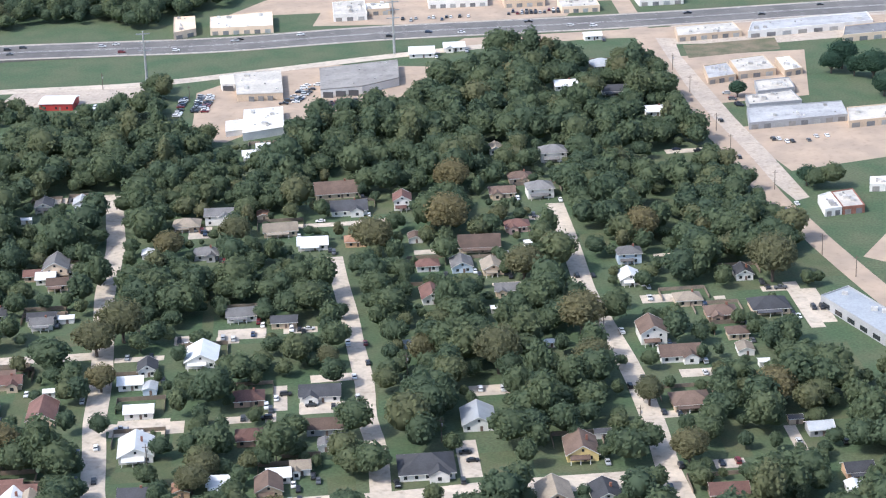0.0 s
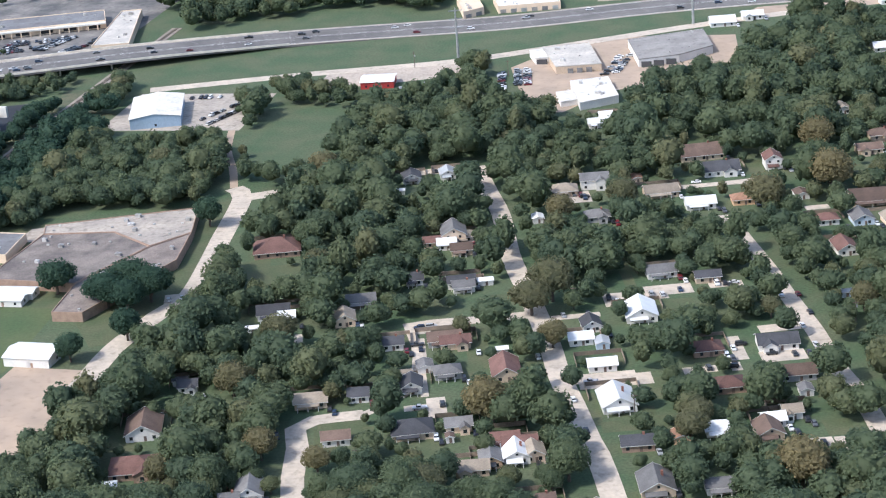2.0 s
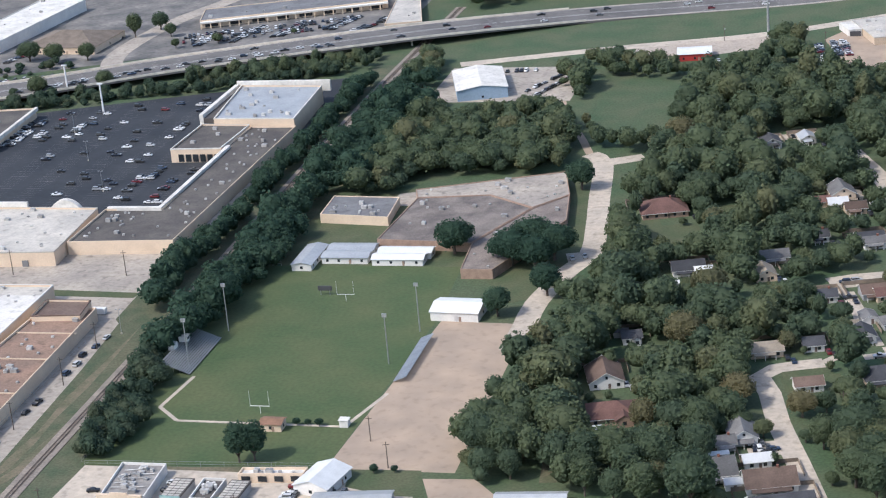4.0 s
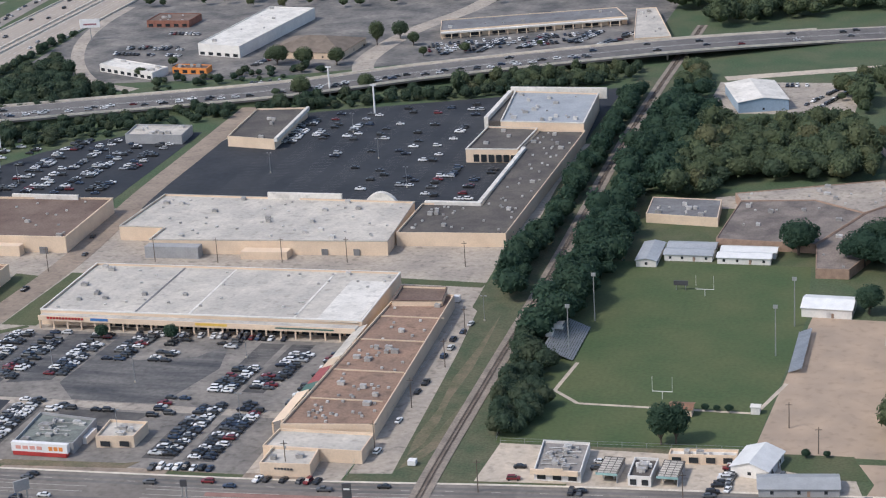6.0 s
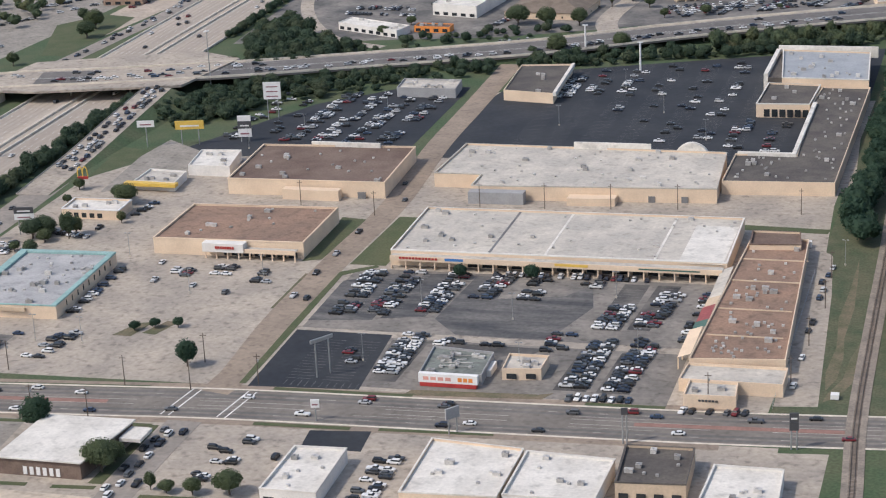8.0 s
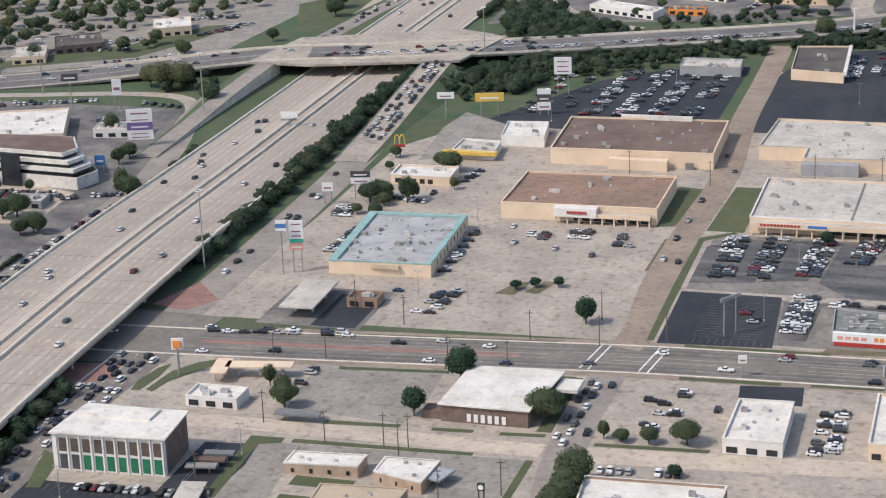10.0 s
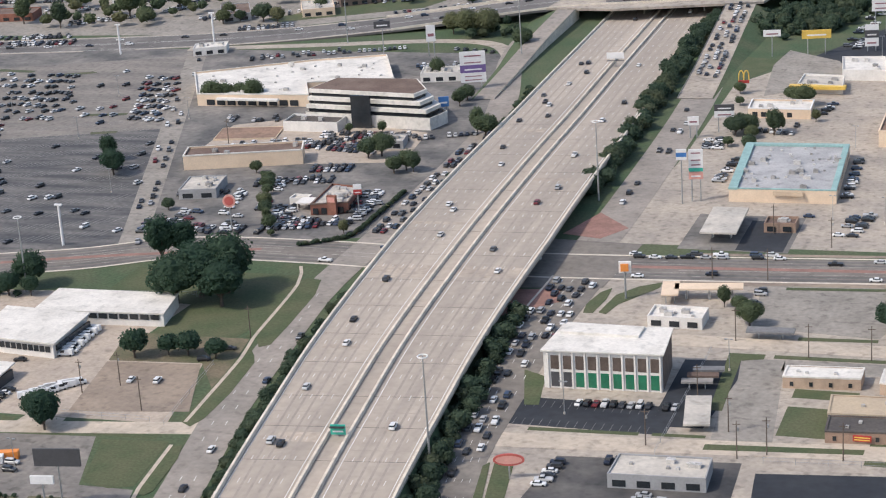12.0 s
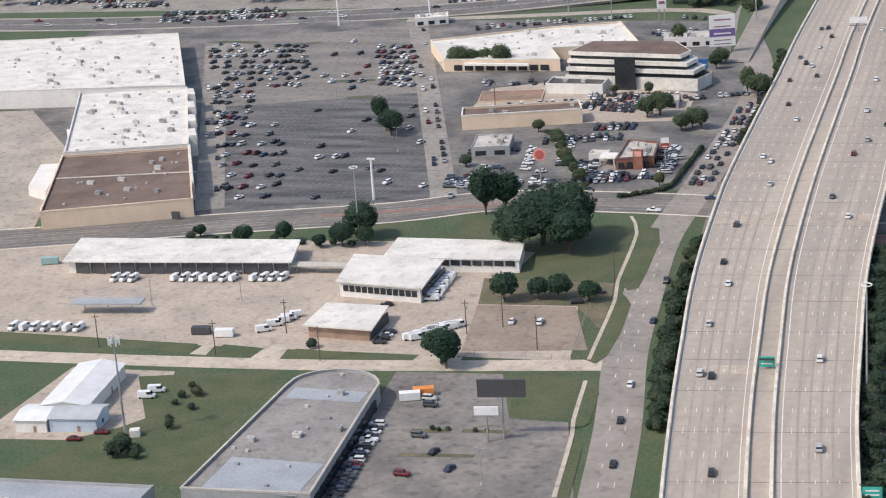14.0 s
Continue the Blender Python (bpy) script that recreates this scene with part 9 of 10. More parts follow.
SCHOOL_POLES = (
    (-92, -60), (-90, -20), (-88, 20), (-89, 55), (-48, -86), (20, -82), (60, -40), (48, -20),
)
QUARTER_POLES = (
    (345, 70), (400, 95), (375, 150), (300, 60), (262, 160), (236, 240), (470, 115), (445, 205), (210, 10), (530, 300), (545, 275), (505, 385),
)
NORTHEAST_POLES = (
    (480, 440), (470, 475), (450, 545), (436, 590), (170, 500), (110, 520),
)
OFFICES_POLES = (
    (-680, 20), (-640, 96),
)
for x, y in SOUTH_POLES + MALL_POLES + DEPOT_POLES + YARDS_POLES + SCHOOL_POLES + QUARTER_POLES + NORTHEAST_POLES + OFFICES_POLES:
    utility_pole(x, y, 12 if x < 0 else 10, 10)
for x, y in ((-390, 40), (-345, 0), (-365, -60), (-320, 20), (-385, -60), (-245, 0), (-205, -10), (-170, 20), (-150, -40), (-190, -60), (-250, -60), (-250, 270), (-200, 300), (-170, 250), (-230, 350), (-380, 240), (-350, 290), (-400, 210), (-720, 60), (-760, 20), (-700, -60),
             (-780, 100), (-820, 60), (-590, -330), (-560, -380), (-85, 71), (-438, -258), (-395, -215), (-720, -260), (-690, -250)):
    lot_light(x, y)
for x, y in ((135, 527), (264, 612)):
    ob = thing("power_tower", x, y, 0, 20, "tall grey steel power line tower", "power tower", "power towers")
    part("mast", Shape().tube((0, 0, 0), (0, 0, 34), 0.9, 0.35, 8), STEEL, ob)
    for z in (22, 27, 32):
        part("arm", Shape().box(-4, 4, -0.25, 0.25, z, z + 0.5), STEEL, ob)

ob = thing("press_box", -50, 53.6, 0, 0, "small white press box on posts above the stand", "press box")
part("cabin", Shape().box(-1.8, 1.8, -1.4, 1.4, 5.2, 7.4), WHITEWALL, ob)
part("roof", Shape().box(-2.1, 2.1, -1.7, 1.7, 7.4, 7.6), ROOF_PALE, ob)
part("window", Shape().box(1.78, 1.86, -1.1, 1.1, 6.1, 7.0), GLASS, ob)
for sx, sy in ((-1.5, -1.1), (-1.5, 1.1), (1.5, -1.1), (1.5, 1.1)):
    part("post", Shape().box(sx - 0.12, sx + 0.12, sy - 0.12, sy + 0.12, 0, 5.2), STEEL, ob)
ob = thing("clock_pylon", -308, -237, 0, 0, "dark steel clock pylon on a low base", "clock tower")
part("base", Shape().box(-2.2, 2.2, -1.8, 1.8, 0, 0.25), BROWNBRICK, ob)
for sx in (-0.8, 0.8):
    part("post", Shape().box(sx - 0.18, sx + 0.18, -0.18, 0.18, 0.25, 6.4), DARKSTEEL, ob)
part("housing", Shape().box(-1.1, 1.1, -0.5, 0.5, 6.4, 8.8), DARKSTEEL, ob)
part("clock_face", Shape().tube((0, -0.56, 7.6), (0, -0.5, 7.6), 0.85, n=14), SIGNWHITE, ob)
ob = thing("cell_tower", -676, -366, 0, 20, "slim grey cell tower with an antenna ring", "cell tower")
part("mast", Shape().tube((0, 0, 0), (0, 0, 31), 0.42, 0.2, 8), STEEL, ob)
for i in range(6):
    t = math.pi * i / 3
    part("antenna", Shape().box(1.6 * math.cos(t) - 0.2, 1.6 * math.cos(t) + 0.2, 1.6 * math.sin(t) - 0.2, 1.6 * math.sin(t) + 0.2, 29, 31.4), SIGNWHITE, ob)
    part("bracket", Shape().tube((0, 0, 30), (1.6 * math.cos(t), 1.6 * math.sin(t), 30), 0.08, n=5), STEEL, ob)
part("cabinet", Shape().box(1.5, 4.5, -2, 0.5, 0, 2.2), WHITEWALL, ob)
# truck cargo boxes, bins and kerbside clutter in the yards
for x, y, turn, mat, lab in ((-690, -283, 10, DARKWALL, "dark cargo trailer in the yard"), (-681, -284, 10, SIGNWHITE, "white cargo trailer in the yard"), (-597, -322, 20, SIGNORANGE, "orange rental truck box"), (-600, -326, 20, SIGNWHITE, "white rental truck box"),
                             (-782, -222, 20, TEALPAINT, "green metal refuse skip"), (-104, 92, 0, SIGNWHITE, "white steel storage container by the fence"), (-76, -68, 0, SIGNWHITE, "white signal cabinet by the railway")):
    ob = thing("container", x, y, 0, turn, lab, "container")
    w, d, h = (1.4, 1.4, 2.0) if "cabinet" in lab else (3.2, 1.3, 2.7)
    part("box", Shape().box(-w, w, -d, d, 0.3, h), mat, ob)
    part("base_frame", Shape().box(-w + 0.2, w - 0.2, -d + 0.2, d - 0.2, 0, 0.3), DARKSTEEL, ob)


def fence(x0, y0, x1, y1, h, label, mat):
    """Posts, top rail and thin wires between them."""
    L = math.hypot(x1 - x0, y1 - y0)
    ob = thing("fence", x0, y0, 0, math.degrees(math.atan2(y1 - y0, x1 - x0)), label, "fence", "fences")
    n = max(2, int(L / 8))
    for i in range(n + 1):
        part("post", Shape().tube((L * i / n, 0, 0), (L * i / n, 0, h), 0.07, n=5), mat, ob)
    for z in (h, h * 0.5):
        part("rail", Shape().box(0, L, -0.04, 0.04, z - 0.06, z), mat, ob)


for f in ((-50, -46, 36, -42), (-52, -44, -50, 30), (-50, 150, -42, 150), (-404, -282, -404, -200), (-372, -282, -326, -278), (-600, -288, -566, -288), (-860, -291, -700, -290), (-560, -290, -566, -240), (-96, -80, -96, 60), (-640, -182, -602, -178)):
    fence(*f, 2.0, "thin grey chain-link fence", STEEL)


# ---- trees ----
def crown_arrays(seed, radius, height, lift, leaves, size, domes=6):
    """A crown of several rounded masses that run into one another, each a rough core under small leaf tufts."""
    g = np.random.RandomState(seed)
    masses = [(0, 0, lift + height * 0.50, radius * 0.82, height * 0.47)]
    for i in range(domes):
        t = 2 * math.pi * i / domes + g.uniform(-0.35, 0.35)
        r = radius * g.uniform(0.42, 0.62)
        masses.append((r * math.cos(t), r * math.sin(t), lift + height * g.uniform(0.36, 0.56), radius * g.uniform(0.34, 0.48), height * g.uniform(0.26, 0.38)))
    M = np.array(masses)
    V, Fc, count = [], [], 0
    for i, (lx, ly, lz, lr, lh) in enumerate(masses):
        rings, seg = (4, 8) if i == 0 else (3, 6)
        pts = [(0, 0, -1)]
        for a in range(1, rings):
            ph = -math.pi / 2 + math.pi * a / rings
            pts += [(math.cos(ph) * math.cos(2 * math.pi * b / seg + a), math.cos(ph) * math.sin(2 * math.pi * b / seg + a), math.sin(ph)) for b in range(seg)]
        pts.append((0, 0, 1))
        pts = np.array(pts) * (0.84 + 0.12 * g.rand(len(pts), 1))
        V.append(pts * (lr, lr, lh) + (lx, ly, lz))
        for b in range(seg):
            c = (b + 1) % seg
            Fc.append((count, count + 1 + c, count + 1 + b, -1))
            for a in range(rings - 2):
                o = count + 1 + a * seg
                Fc.append((o + b, o + c, o + seg + c, o + seg + b))
            o = count + 1 + (rings - 2) * seg
            Fc.append((o + b, o + c, count + len(pts) - 1, -1))
        count += len(pts)
    # leaf tufts on the outside of the masses, gathered in small bunches
    want, C, N = leaves, [], []
    knobs = g.normal(size=(24, 3)) + (0, 0, 0.3)
    knobs /= np.linalg.norm(knobs, axis=1, keepdims=True)
    w8 = M[:, 3] * M[:, 4]
    while want > 0:
        n = want * 2 + 40
        L = M[g.choice(len(M), n, p=w8 / w8.sum())]
        d = g.normal(size=(n, 3))
        d[:, 2] = np.abs(d[:, 2]) - 0.35
        d /= np.linalg.norm(d, axis=1, keepdims=True)
        near = ((d[:, None, :] - (knobs[None] + 0.13 * np.sin(L[:, None, :3] * 5))) ** 2).sum(2).min(1)
        swell = 0.95 + 0.09 * np.exp(-near / 0.06)
        c = L[:, :3] + d * L[:, [3, 3, 4]] * (swell * g.uniform(0.86, 1.13, n))[:, None]
        # keep those that no other mass swallows
        q = (c[:, None, :] - M[None, :, :3]) / M[None, :, [3, 3, 4]]
        ok = (np.linalg.norm(q, axis=2) > 0.86).all(1)
        C.append(c[ok][:want])
        N.append(d[ok][:want])
        want -= len(C[-1])
    c, d = np.concatenate(C), np.concatenate(N)
    nrm = d + g.normal(size=d.shape) * 0.75 + (0, 0, 0.6)
    nrm /= np.linalg.norm(nrm, axis=1, keepdims=True)
    u = np.cross(nrm, g.normal(size=d.shape))
    u /= np.linalg.norm(u, axis=1, keepdims=True)
    w = np.cross(nrm, u)
    sz = size * g.uniform(0.6, 1.35, (leaves, 1))
    b4 = sz * g.uniform(0.5, 0.95, (leaves, 1))
    quad = np.stack([c - u * sz, c - w * b4, c + u * sz * 0.9, c + w * b4 * 0.8], 1).reshape(-1, 3)
    V.append(quad)
    q = count + np.arange(leaves * 4).reshape(-1, 4)
    faces = [tuple(x for x in f if x >= 0) for f in Fc] + [tuple(int(x) for x in r) for r in q]
    return np.concatenate(V), faces


def trunk_shape(radius, height, lift, seed):
    g = random.Random(seed)
    s = Shape().tube((0, 0, -0.1), (0, 0, lift + height * 0.3), radius * 0.075, radius * 0.045, 7)
    for i in range(5):
        t = 2 * math.pi * i / 5 + g.uniform(-0.4, 0.4)
        s.tube((0, 0, lift * g.uniform(0.7, 1.1)), (math.cos(t) * radius * 0.55, math.sin(t) * radius * 0.55, lift + height * g.uniform(0.35, 0.55)), radius * 0.038, radius * 0.015, 5)
    return s


def from_arrays(name, V, faces, mat):
    me = bpy.data.meshes.new(name)
    me.from_pydata(V.tolist(), [], faces)
    me.materials.append(mat)
    return me


KIT = []
for i in range(9):
    r = (4.2, 5.0, 5.6, 6.2, 4.6, 6.8, 3.4, 5.4, 7.6)[i]
    h = (8.0, 10.0, 9.0, 10.5, 11.5, 10.0, 5.0, 8.0, 10.0)[i]
    lift = (1.8, 2.0, 2.0, 2.4, 2.2, 2.4, 1.2, 1.8, 2.4)[i]
    V, Fs = crown_arrays(100 + i, r, h, lift, int(25 * r ** 2 + 200), 0.38)
    KIT.append((V, Fs, from_arrays("crown", V, Fs, LEAF), from_arrays("crown", V, Fs, LEAF_AUTUMN), trunk_shape(r, h, lift, i).mesh("trunk", TRUNK), r, from_arrays("crown", V, Fs, LEAF_DARK)))
# lighter crowns for the joined woods, and the lightest for the far ones
WOOD_KIT, MID_KIT, FAR_KIT = [], [], []
for i in range(9):
    r = (4.2, 5.0, 5.6, 6.2, 4.6, 6.8, 3.4, 5.4, 7.6)[i]
    h = (8.0, 10.0, 9.0, 10.5, 11.5, 10.0, 5.0, 8.0, 10.0)[i]
    lift = (1.8, 2.0, 2.0, 2.4, 2.2, 2.4, 1.2, 1.8, 2.4)[i]
    WOOD_KIT.append(crown_arrays(200 + i, r, h, lift, int(7.2 * r ** 2 + 70), 0.60, 4))
    MID_KIT.append(crown_arrays(400 + i, r, h, lift, int(4.4 * r ** 2 + 50), 0.70, 3))
    FAR_KIT.append(crown_arrays(300 + i, r, h, lift, int(30 + 8 * r), 1.1, 3))
MADE_TREES = 0


def tree(x, y, size=1.0, kind=None, autumn=False, label="", group="", oak=False):
    global MADE_TREES
    MADE_TREES += 1
    g = random.Random(int(x * 13 + y * 7))
    k = kind if kind is not None else g.randrange(len(KIT))
    ob = thing("tree", x, y, 0, g.uniform(0, 360), label or ("broad tree with yellowing leaves" if autumn else "full green broadleaf tree"), "tree", group)
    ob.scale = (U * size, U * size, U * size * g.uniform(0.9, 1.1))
    part("trunk", KIT[k][4], TRUNK, ob)
    part("crown", KIT[k][3 if autumn else 6 if oak else 2], LEAF, ob)
    return ob


LINES = [(p, w) for p, w in ROADLINES]
TAKEN_ARR = np.array(TAKEN)


def free_spots(poly, spacing, seed, margin=3.0, jitter=0.8):
    g = np.random.RandomState(seed)
    P = np.array(poly)
    (x0, y0), (x1, y1) = P.min(0), P.max(0)
    xs, ys = np.arange(x0, x1, spacing), np.arange(y0, y1, spacing)
    X, Y = np.meshgrid(xs, ys)
    pts = np.stack([X.ravel(), Y.ravel()], 1) + (g.rand(X.size, 2) - 0.5) * spacing * jitter
    pts = np.array([p for p in pts if inside(poly, p[0], p[1])])
    ok = np.ones(len(pts), bool)
    for line, half in LINES:
        d = np.full(len(pts), 1e9)
        for a in line:
            d = np.minimum(d, np.hypot(pts[:, 0] - a[0], pts[:, 1] - a[1]))
        ok &= d > (half + margin if half > 4.6 else half + np.where(g.rand(len(pts)) < 0.15, -0.3, 4.0))
    for x, y, r in TAKEN_ARR:
        ok &= np.hypot(pts[:, 0] - x, pts[:, 1] - y) > r + margin * 0.3
    return pts[ok]


# trees with olive and yellowing crowns: place and radius
OLIVE_TREES = (
    (410, 157, 10.3), (437, 198, 11.2), (447, 158, 8.9), (342, 154, 5.3), (359, 306, 12.0), (266, 278, 8.1),
    (331, 277, 10.5), (449, 306, 9.1), (510, 266, 11.7), (350, 363, 10.0), (240, 260, 8.0), (246, 152, 9.5),
    (322, 44, 6.7), (490, 91, 7.7), (517, 141, 9.5), (378, 163, 6.4), (471, 136, 6.4), (404, 254, 10.0),
    (414, 277, 7.7), (173, 17, 7.3), (147, 66, 7.9), (247, 53, 9.5), (260, 120, 6.9), (362, 10, 10.3),
    (323, 55, 6.7), (112, 316, 8.8), (151, 113, 8.2), (252, 167, 10.6), (143, -4, 6.1), (250, 51, 6.2),
    (196, 9, 6.0), (150, 69, 6.7),
)
CORNER_TREES = (
    (89, -38, 1.2), (95, -44, 1.1), (100, -36, 1.3), (91, -28, 1.2), (98, -26, 1.3), (104, -45, 1.0), (105, -29, 1.1), (93, -17, 1.3), (101, -15, 1.25), (129, -44, 1.3), (137, -38, 1.4), (144, -47, 1.3),
    (151, -38, 1.3), (131, -55, 1.1), (141, -58, 1.2), (151, -60, 1.3), (128, -33, 1.2), (146, -29, 1.2), (217, -42, 1.4), (214, -27, 1.3), (224, -52, 1.3), (210, -12, 1.2), (222, -32, 1.3), (204, 12, 0.9),
)
WOODS = []      # x, y, size
QUARTER = [(92, -60), (560, -70), (600, 60), (560, 180), (500, 300), (480, 400), (450, 500), (420, 600), (330, 610), (290, 505), (245, 425), (160, 425), (125, 430), (120, 330), (100, 320), (100, 200), (104, 150), (90, 90)]
QUARTER_GROVES = (
    ([(110, 420), (165, 430), (245, 425), (200, 415), (120, 400)], 8, 1, 0.8, 1.1),
    ([(104, 350), (126, 350), (128, 432), (106, 420)], 8, 1, 0.8, 1.2),
)
SCHOOL_GROVES = (
    ([(-58, 215), (-45, 236), (-15, 246), (62, 280), (58, 330), (32, 390), (-46, 398), (-62, 440), (-66, 300)], 7.5, 1, 0.8, 1.2),
    ([(84, -44), (100, -50), (104, 80), (96, 150), (88, 100), (86, 60)], 8, 0, 0.8, 1.2), ([(34, 470), (62, 466), (60, 512), (38, 500)], 7, 0, 0.9, 1.4),
    ([(-63, 60), (-56, 40), (-48, 70), (-44, 150), (-44, 236), (-62, 240)], 5.6, 0, 0.8, 1.25),
)
SCHOOL_GROVES_B = (
    ([(-92, 120), (-76, 80), (-80, 430), (-92, 430)], 5.5, 0, 0.6, 1.05), ([(-64, 430), (-44, 420), (-44, 470), (-64, 500)], 8, 0, 0.7, 1.0),
    ([(-112, 700), (-88, 602), (-60, 608), (-10, 640), (30, 662), (60, 668), (92, 645), (100, 680), (120, 700), (130, 770), (-112, 770)], 10, 2, 0.9, 1.4),
    ([(40, 306), (60, 306), (84, 306), (122, 318), (124, 345), (86, 333), (58, 370), (42, 378)], 8, 2, 0.7, 1.2), ([(8, 396), (44, 384), (47, 420), (46, 445), (20, 446)], 7.5, 1, 0.8, 1.2),
)
RAILSIDE_GROVES = (
    ([(-62, 66), (-55, 62), (-54, 32), (-46, 26), (-47, 0), (-40, -14), (-46, -44), (-56, -43), (-61, 10)], 3.9, 0.4),
)
NORTHEAST_GROVES = (
    ([(125, 432), (158, 430), (150, 472), (60, 466), (45, 445), (62, 442)], 8.5, 1, 0.7, 1.1),
    ([(430, 490), (452, 420), (482, 330), (516, 250), (536, 258), (508, 340), (474, 425), (447, 500)], 8.5, 1, 0.8, 1.25),
    ([(518, 398), (530, 404), (534, 380), (524, 374)], 7, 0, 0.7, 1.0), ([(404, 600), (436, 560), (446, 510), (420, 500), (385, 570)], 9, 1, 0.7, 1.2),
    ([(139, 520), (152, 530), (160, 500), (172, 470), (164, 452), (150, 470)], 8, 0, 0.7, 1.1),
)
NORTH_GROVES = (
    ([(-200, 455), (-90, 500), (-90, 470), (-200, 425)], 8, 0, 0.6, 0.9),
)


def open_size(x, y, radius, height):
    """How large a tree may grow at a place without hiding houses, drives and lawns behind it from the camera near
    VIEW_FROM.
    """
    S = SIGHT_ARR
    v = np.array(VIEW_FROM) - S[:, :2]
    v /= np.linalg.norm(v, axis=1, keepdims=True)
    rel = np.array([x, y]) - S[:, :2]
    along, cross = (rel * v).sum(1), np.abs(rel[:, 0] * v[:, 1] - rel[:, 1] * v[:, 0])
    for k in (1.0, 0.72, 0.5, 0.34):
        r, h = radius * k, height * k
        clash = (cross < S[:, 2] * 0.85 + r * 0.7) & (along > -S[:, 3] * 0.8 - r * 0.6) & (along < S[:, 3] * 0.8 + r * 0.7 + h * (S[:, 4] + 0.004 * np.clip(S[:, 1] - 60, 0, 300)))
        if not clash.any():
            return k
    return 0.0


# sightlines to the camera that trees must not close
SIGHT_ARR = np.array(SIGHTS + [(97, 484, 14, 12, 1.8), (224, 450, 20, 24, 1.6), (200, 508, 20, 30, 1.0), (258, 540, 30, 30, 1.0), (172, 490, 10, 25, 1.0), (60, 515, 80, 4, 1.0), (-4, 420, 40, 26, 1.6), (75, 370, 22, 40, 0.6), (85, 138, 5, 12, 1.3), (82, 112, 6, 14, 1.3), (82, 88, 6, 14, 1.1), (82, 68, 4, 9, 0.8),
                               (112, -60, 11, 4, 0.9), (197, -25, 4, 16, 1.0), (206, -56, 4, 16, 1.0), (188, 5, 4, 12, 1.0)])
for x, y, r in OLIVE_TREES + tuple((x, y, 5 * z) for x, y, z in CORNER_TREES):
    TAKEN_ARR = np.concatenate([TAKEN_ARR, np.array([(x, y, r * 0.8)])])
for p in free_spots(QUARTER, 8.8, 41, 1.6, 0.9):
    g = np.random.RandomState(int(abs(p[0] * 17 + p[1] * 5)))
    big = g.rand() < 0.4
    sz = g.uniform(1.15, 1.6) if big else g.uniform(0.6, 1.15)
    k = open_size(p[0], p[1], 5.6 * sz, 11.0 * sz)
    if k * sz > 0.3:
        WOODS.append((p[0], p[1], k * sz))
for poly, sp, mg, lo, hi in QUARTER_GROVES + SCHOOL_GROVES + SCHOOL_GROVES_B + NORTHEAST_GROVES + NORTH_GROVES:
    pts = free_spots(poly, sp, int(abs(poly[0][0]) + len(poly)), mg)
    g = np.random.RandomState(5)
    # mostly middling trees, with a big one here and there
    for p in pts:
        big = g.rand() < 0.28
        sz = hi * g.uniform(0.92, 1.14) if big else g.uniform(lo, lo + (hi - lo) * 0.75)
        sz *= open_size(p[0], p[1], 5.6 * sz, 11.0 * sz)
        if sz > 0.3:
            WOODS.append((p[0], p[1], sz))
# close belt between the railway and the lane behind the mall
g = np.random.RandomState(14)
for y in np.arange(128, 440, 3.6):
    WOODS.append((-84 + g.uniform(-3.5, 3.5), y + g.uniform(-1.5, 1.5), g.uniform(0.5, 0.95)))
for y in np.arange(66, 236, 4.2):
    WOODS.append((-54 + g.uniform(-4.5, 3), y + g.uniform(-1.5, 1.5), g.uniform(0.7, 1.15)))
# single trees that stand out
NORTHEAST_TREES = (
    (477, 538, 1.0, 2, False), (533, 601, 1.5, 5, False), (551, 581, 1.4, 8, False), (540, 586, 1.1, 2, False), (557, 548, 1.2, 5, False), (527, 591, 1.0, 8, False), (520, 392, 0.9, 3, False), (252, 488, 0.7, 6, False),
)
SCHOOL_TREES = (
    (33, 166, 1.4, 5, False), (62, 152, 1.45, 8, False), (73, 147, 1.35, 5, False), (79, 159, 1.4, 8, False), (69, 163, 1.5, 8, False), (74, 252, 1.2, 3, False), (84, 118, 1.2, 3, False),
    (68, 96, 1.15, 2, False), (6, -40, 1.15, 4, False), (11, -38, 1.25, 4, False), (17, -9, 0.45, 6, False), (21, -8.5, 0.4, 6, False), (25.5, -9, 0.5, 6, False), (56, -44, 0.5, 6, False), (63, -43, 0.4, 6, False),
)
DEPOT_TREES = (
    (-633, -144, 1.5, 4, False), (-626, -140, 1.4, 4, False), (-600, -178, 1.9, 8, False), (-592, -172, 1.8, 5, False), (-606, -186, 1.7, 5, False), (-588, -186, 1.5, 3, False),
    (-676, -188, 1.0, 7, False), (-667, -187, 0.9, 0, False), (-672, -178, 1.2, 3, False), (-684, -191, 0.8, 6, False),
    (-597, -238, 1.59, 6, False), (-586, -234, 1.23, 6, False), (-579, -233, 1.45, 6, False), (-568, -234, 1.23, 6, False), (-600, -296, 1.2, 2, False),
    (-597, -300, 1.1, 1, False),
)
YARDS_TREES = (
    (-716, -190, 0.8, 7, False), (-700, -187, 0.9, 0, False), (-737, -184, 0.8, 6, False),
)
FAR_WEST_TREES = (
    (-725, -14, 1.0, 4, False), (-712, -35, 1.15, 2, False), (-717, -28, 0.8, 1, False),
)
SOUTH_TREES = (
    (-350, -173, 1.15, 0, False), (-343, -141, 1.25, 1, False), (-250, -225, 0.8, 6, False), (-256, -202, 0.7, 6, False),
)
MALL_TREES = (
    (-314, -76, 0.9, 1, False), (-334, -38, 0.7, 6, False), (-350, -44, 0.7, 6, False), (-343, -40, 0.7, 6, False), (-238, 32, 0.7, 0, False), (-208, 34, 0.8, 0, False),
)
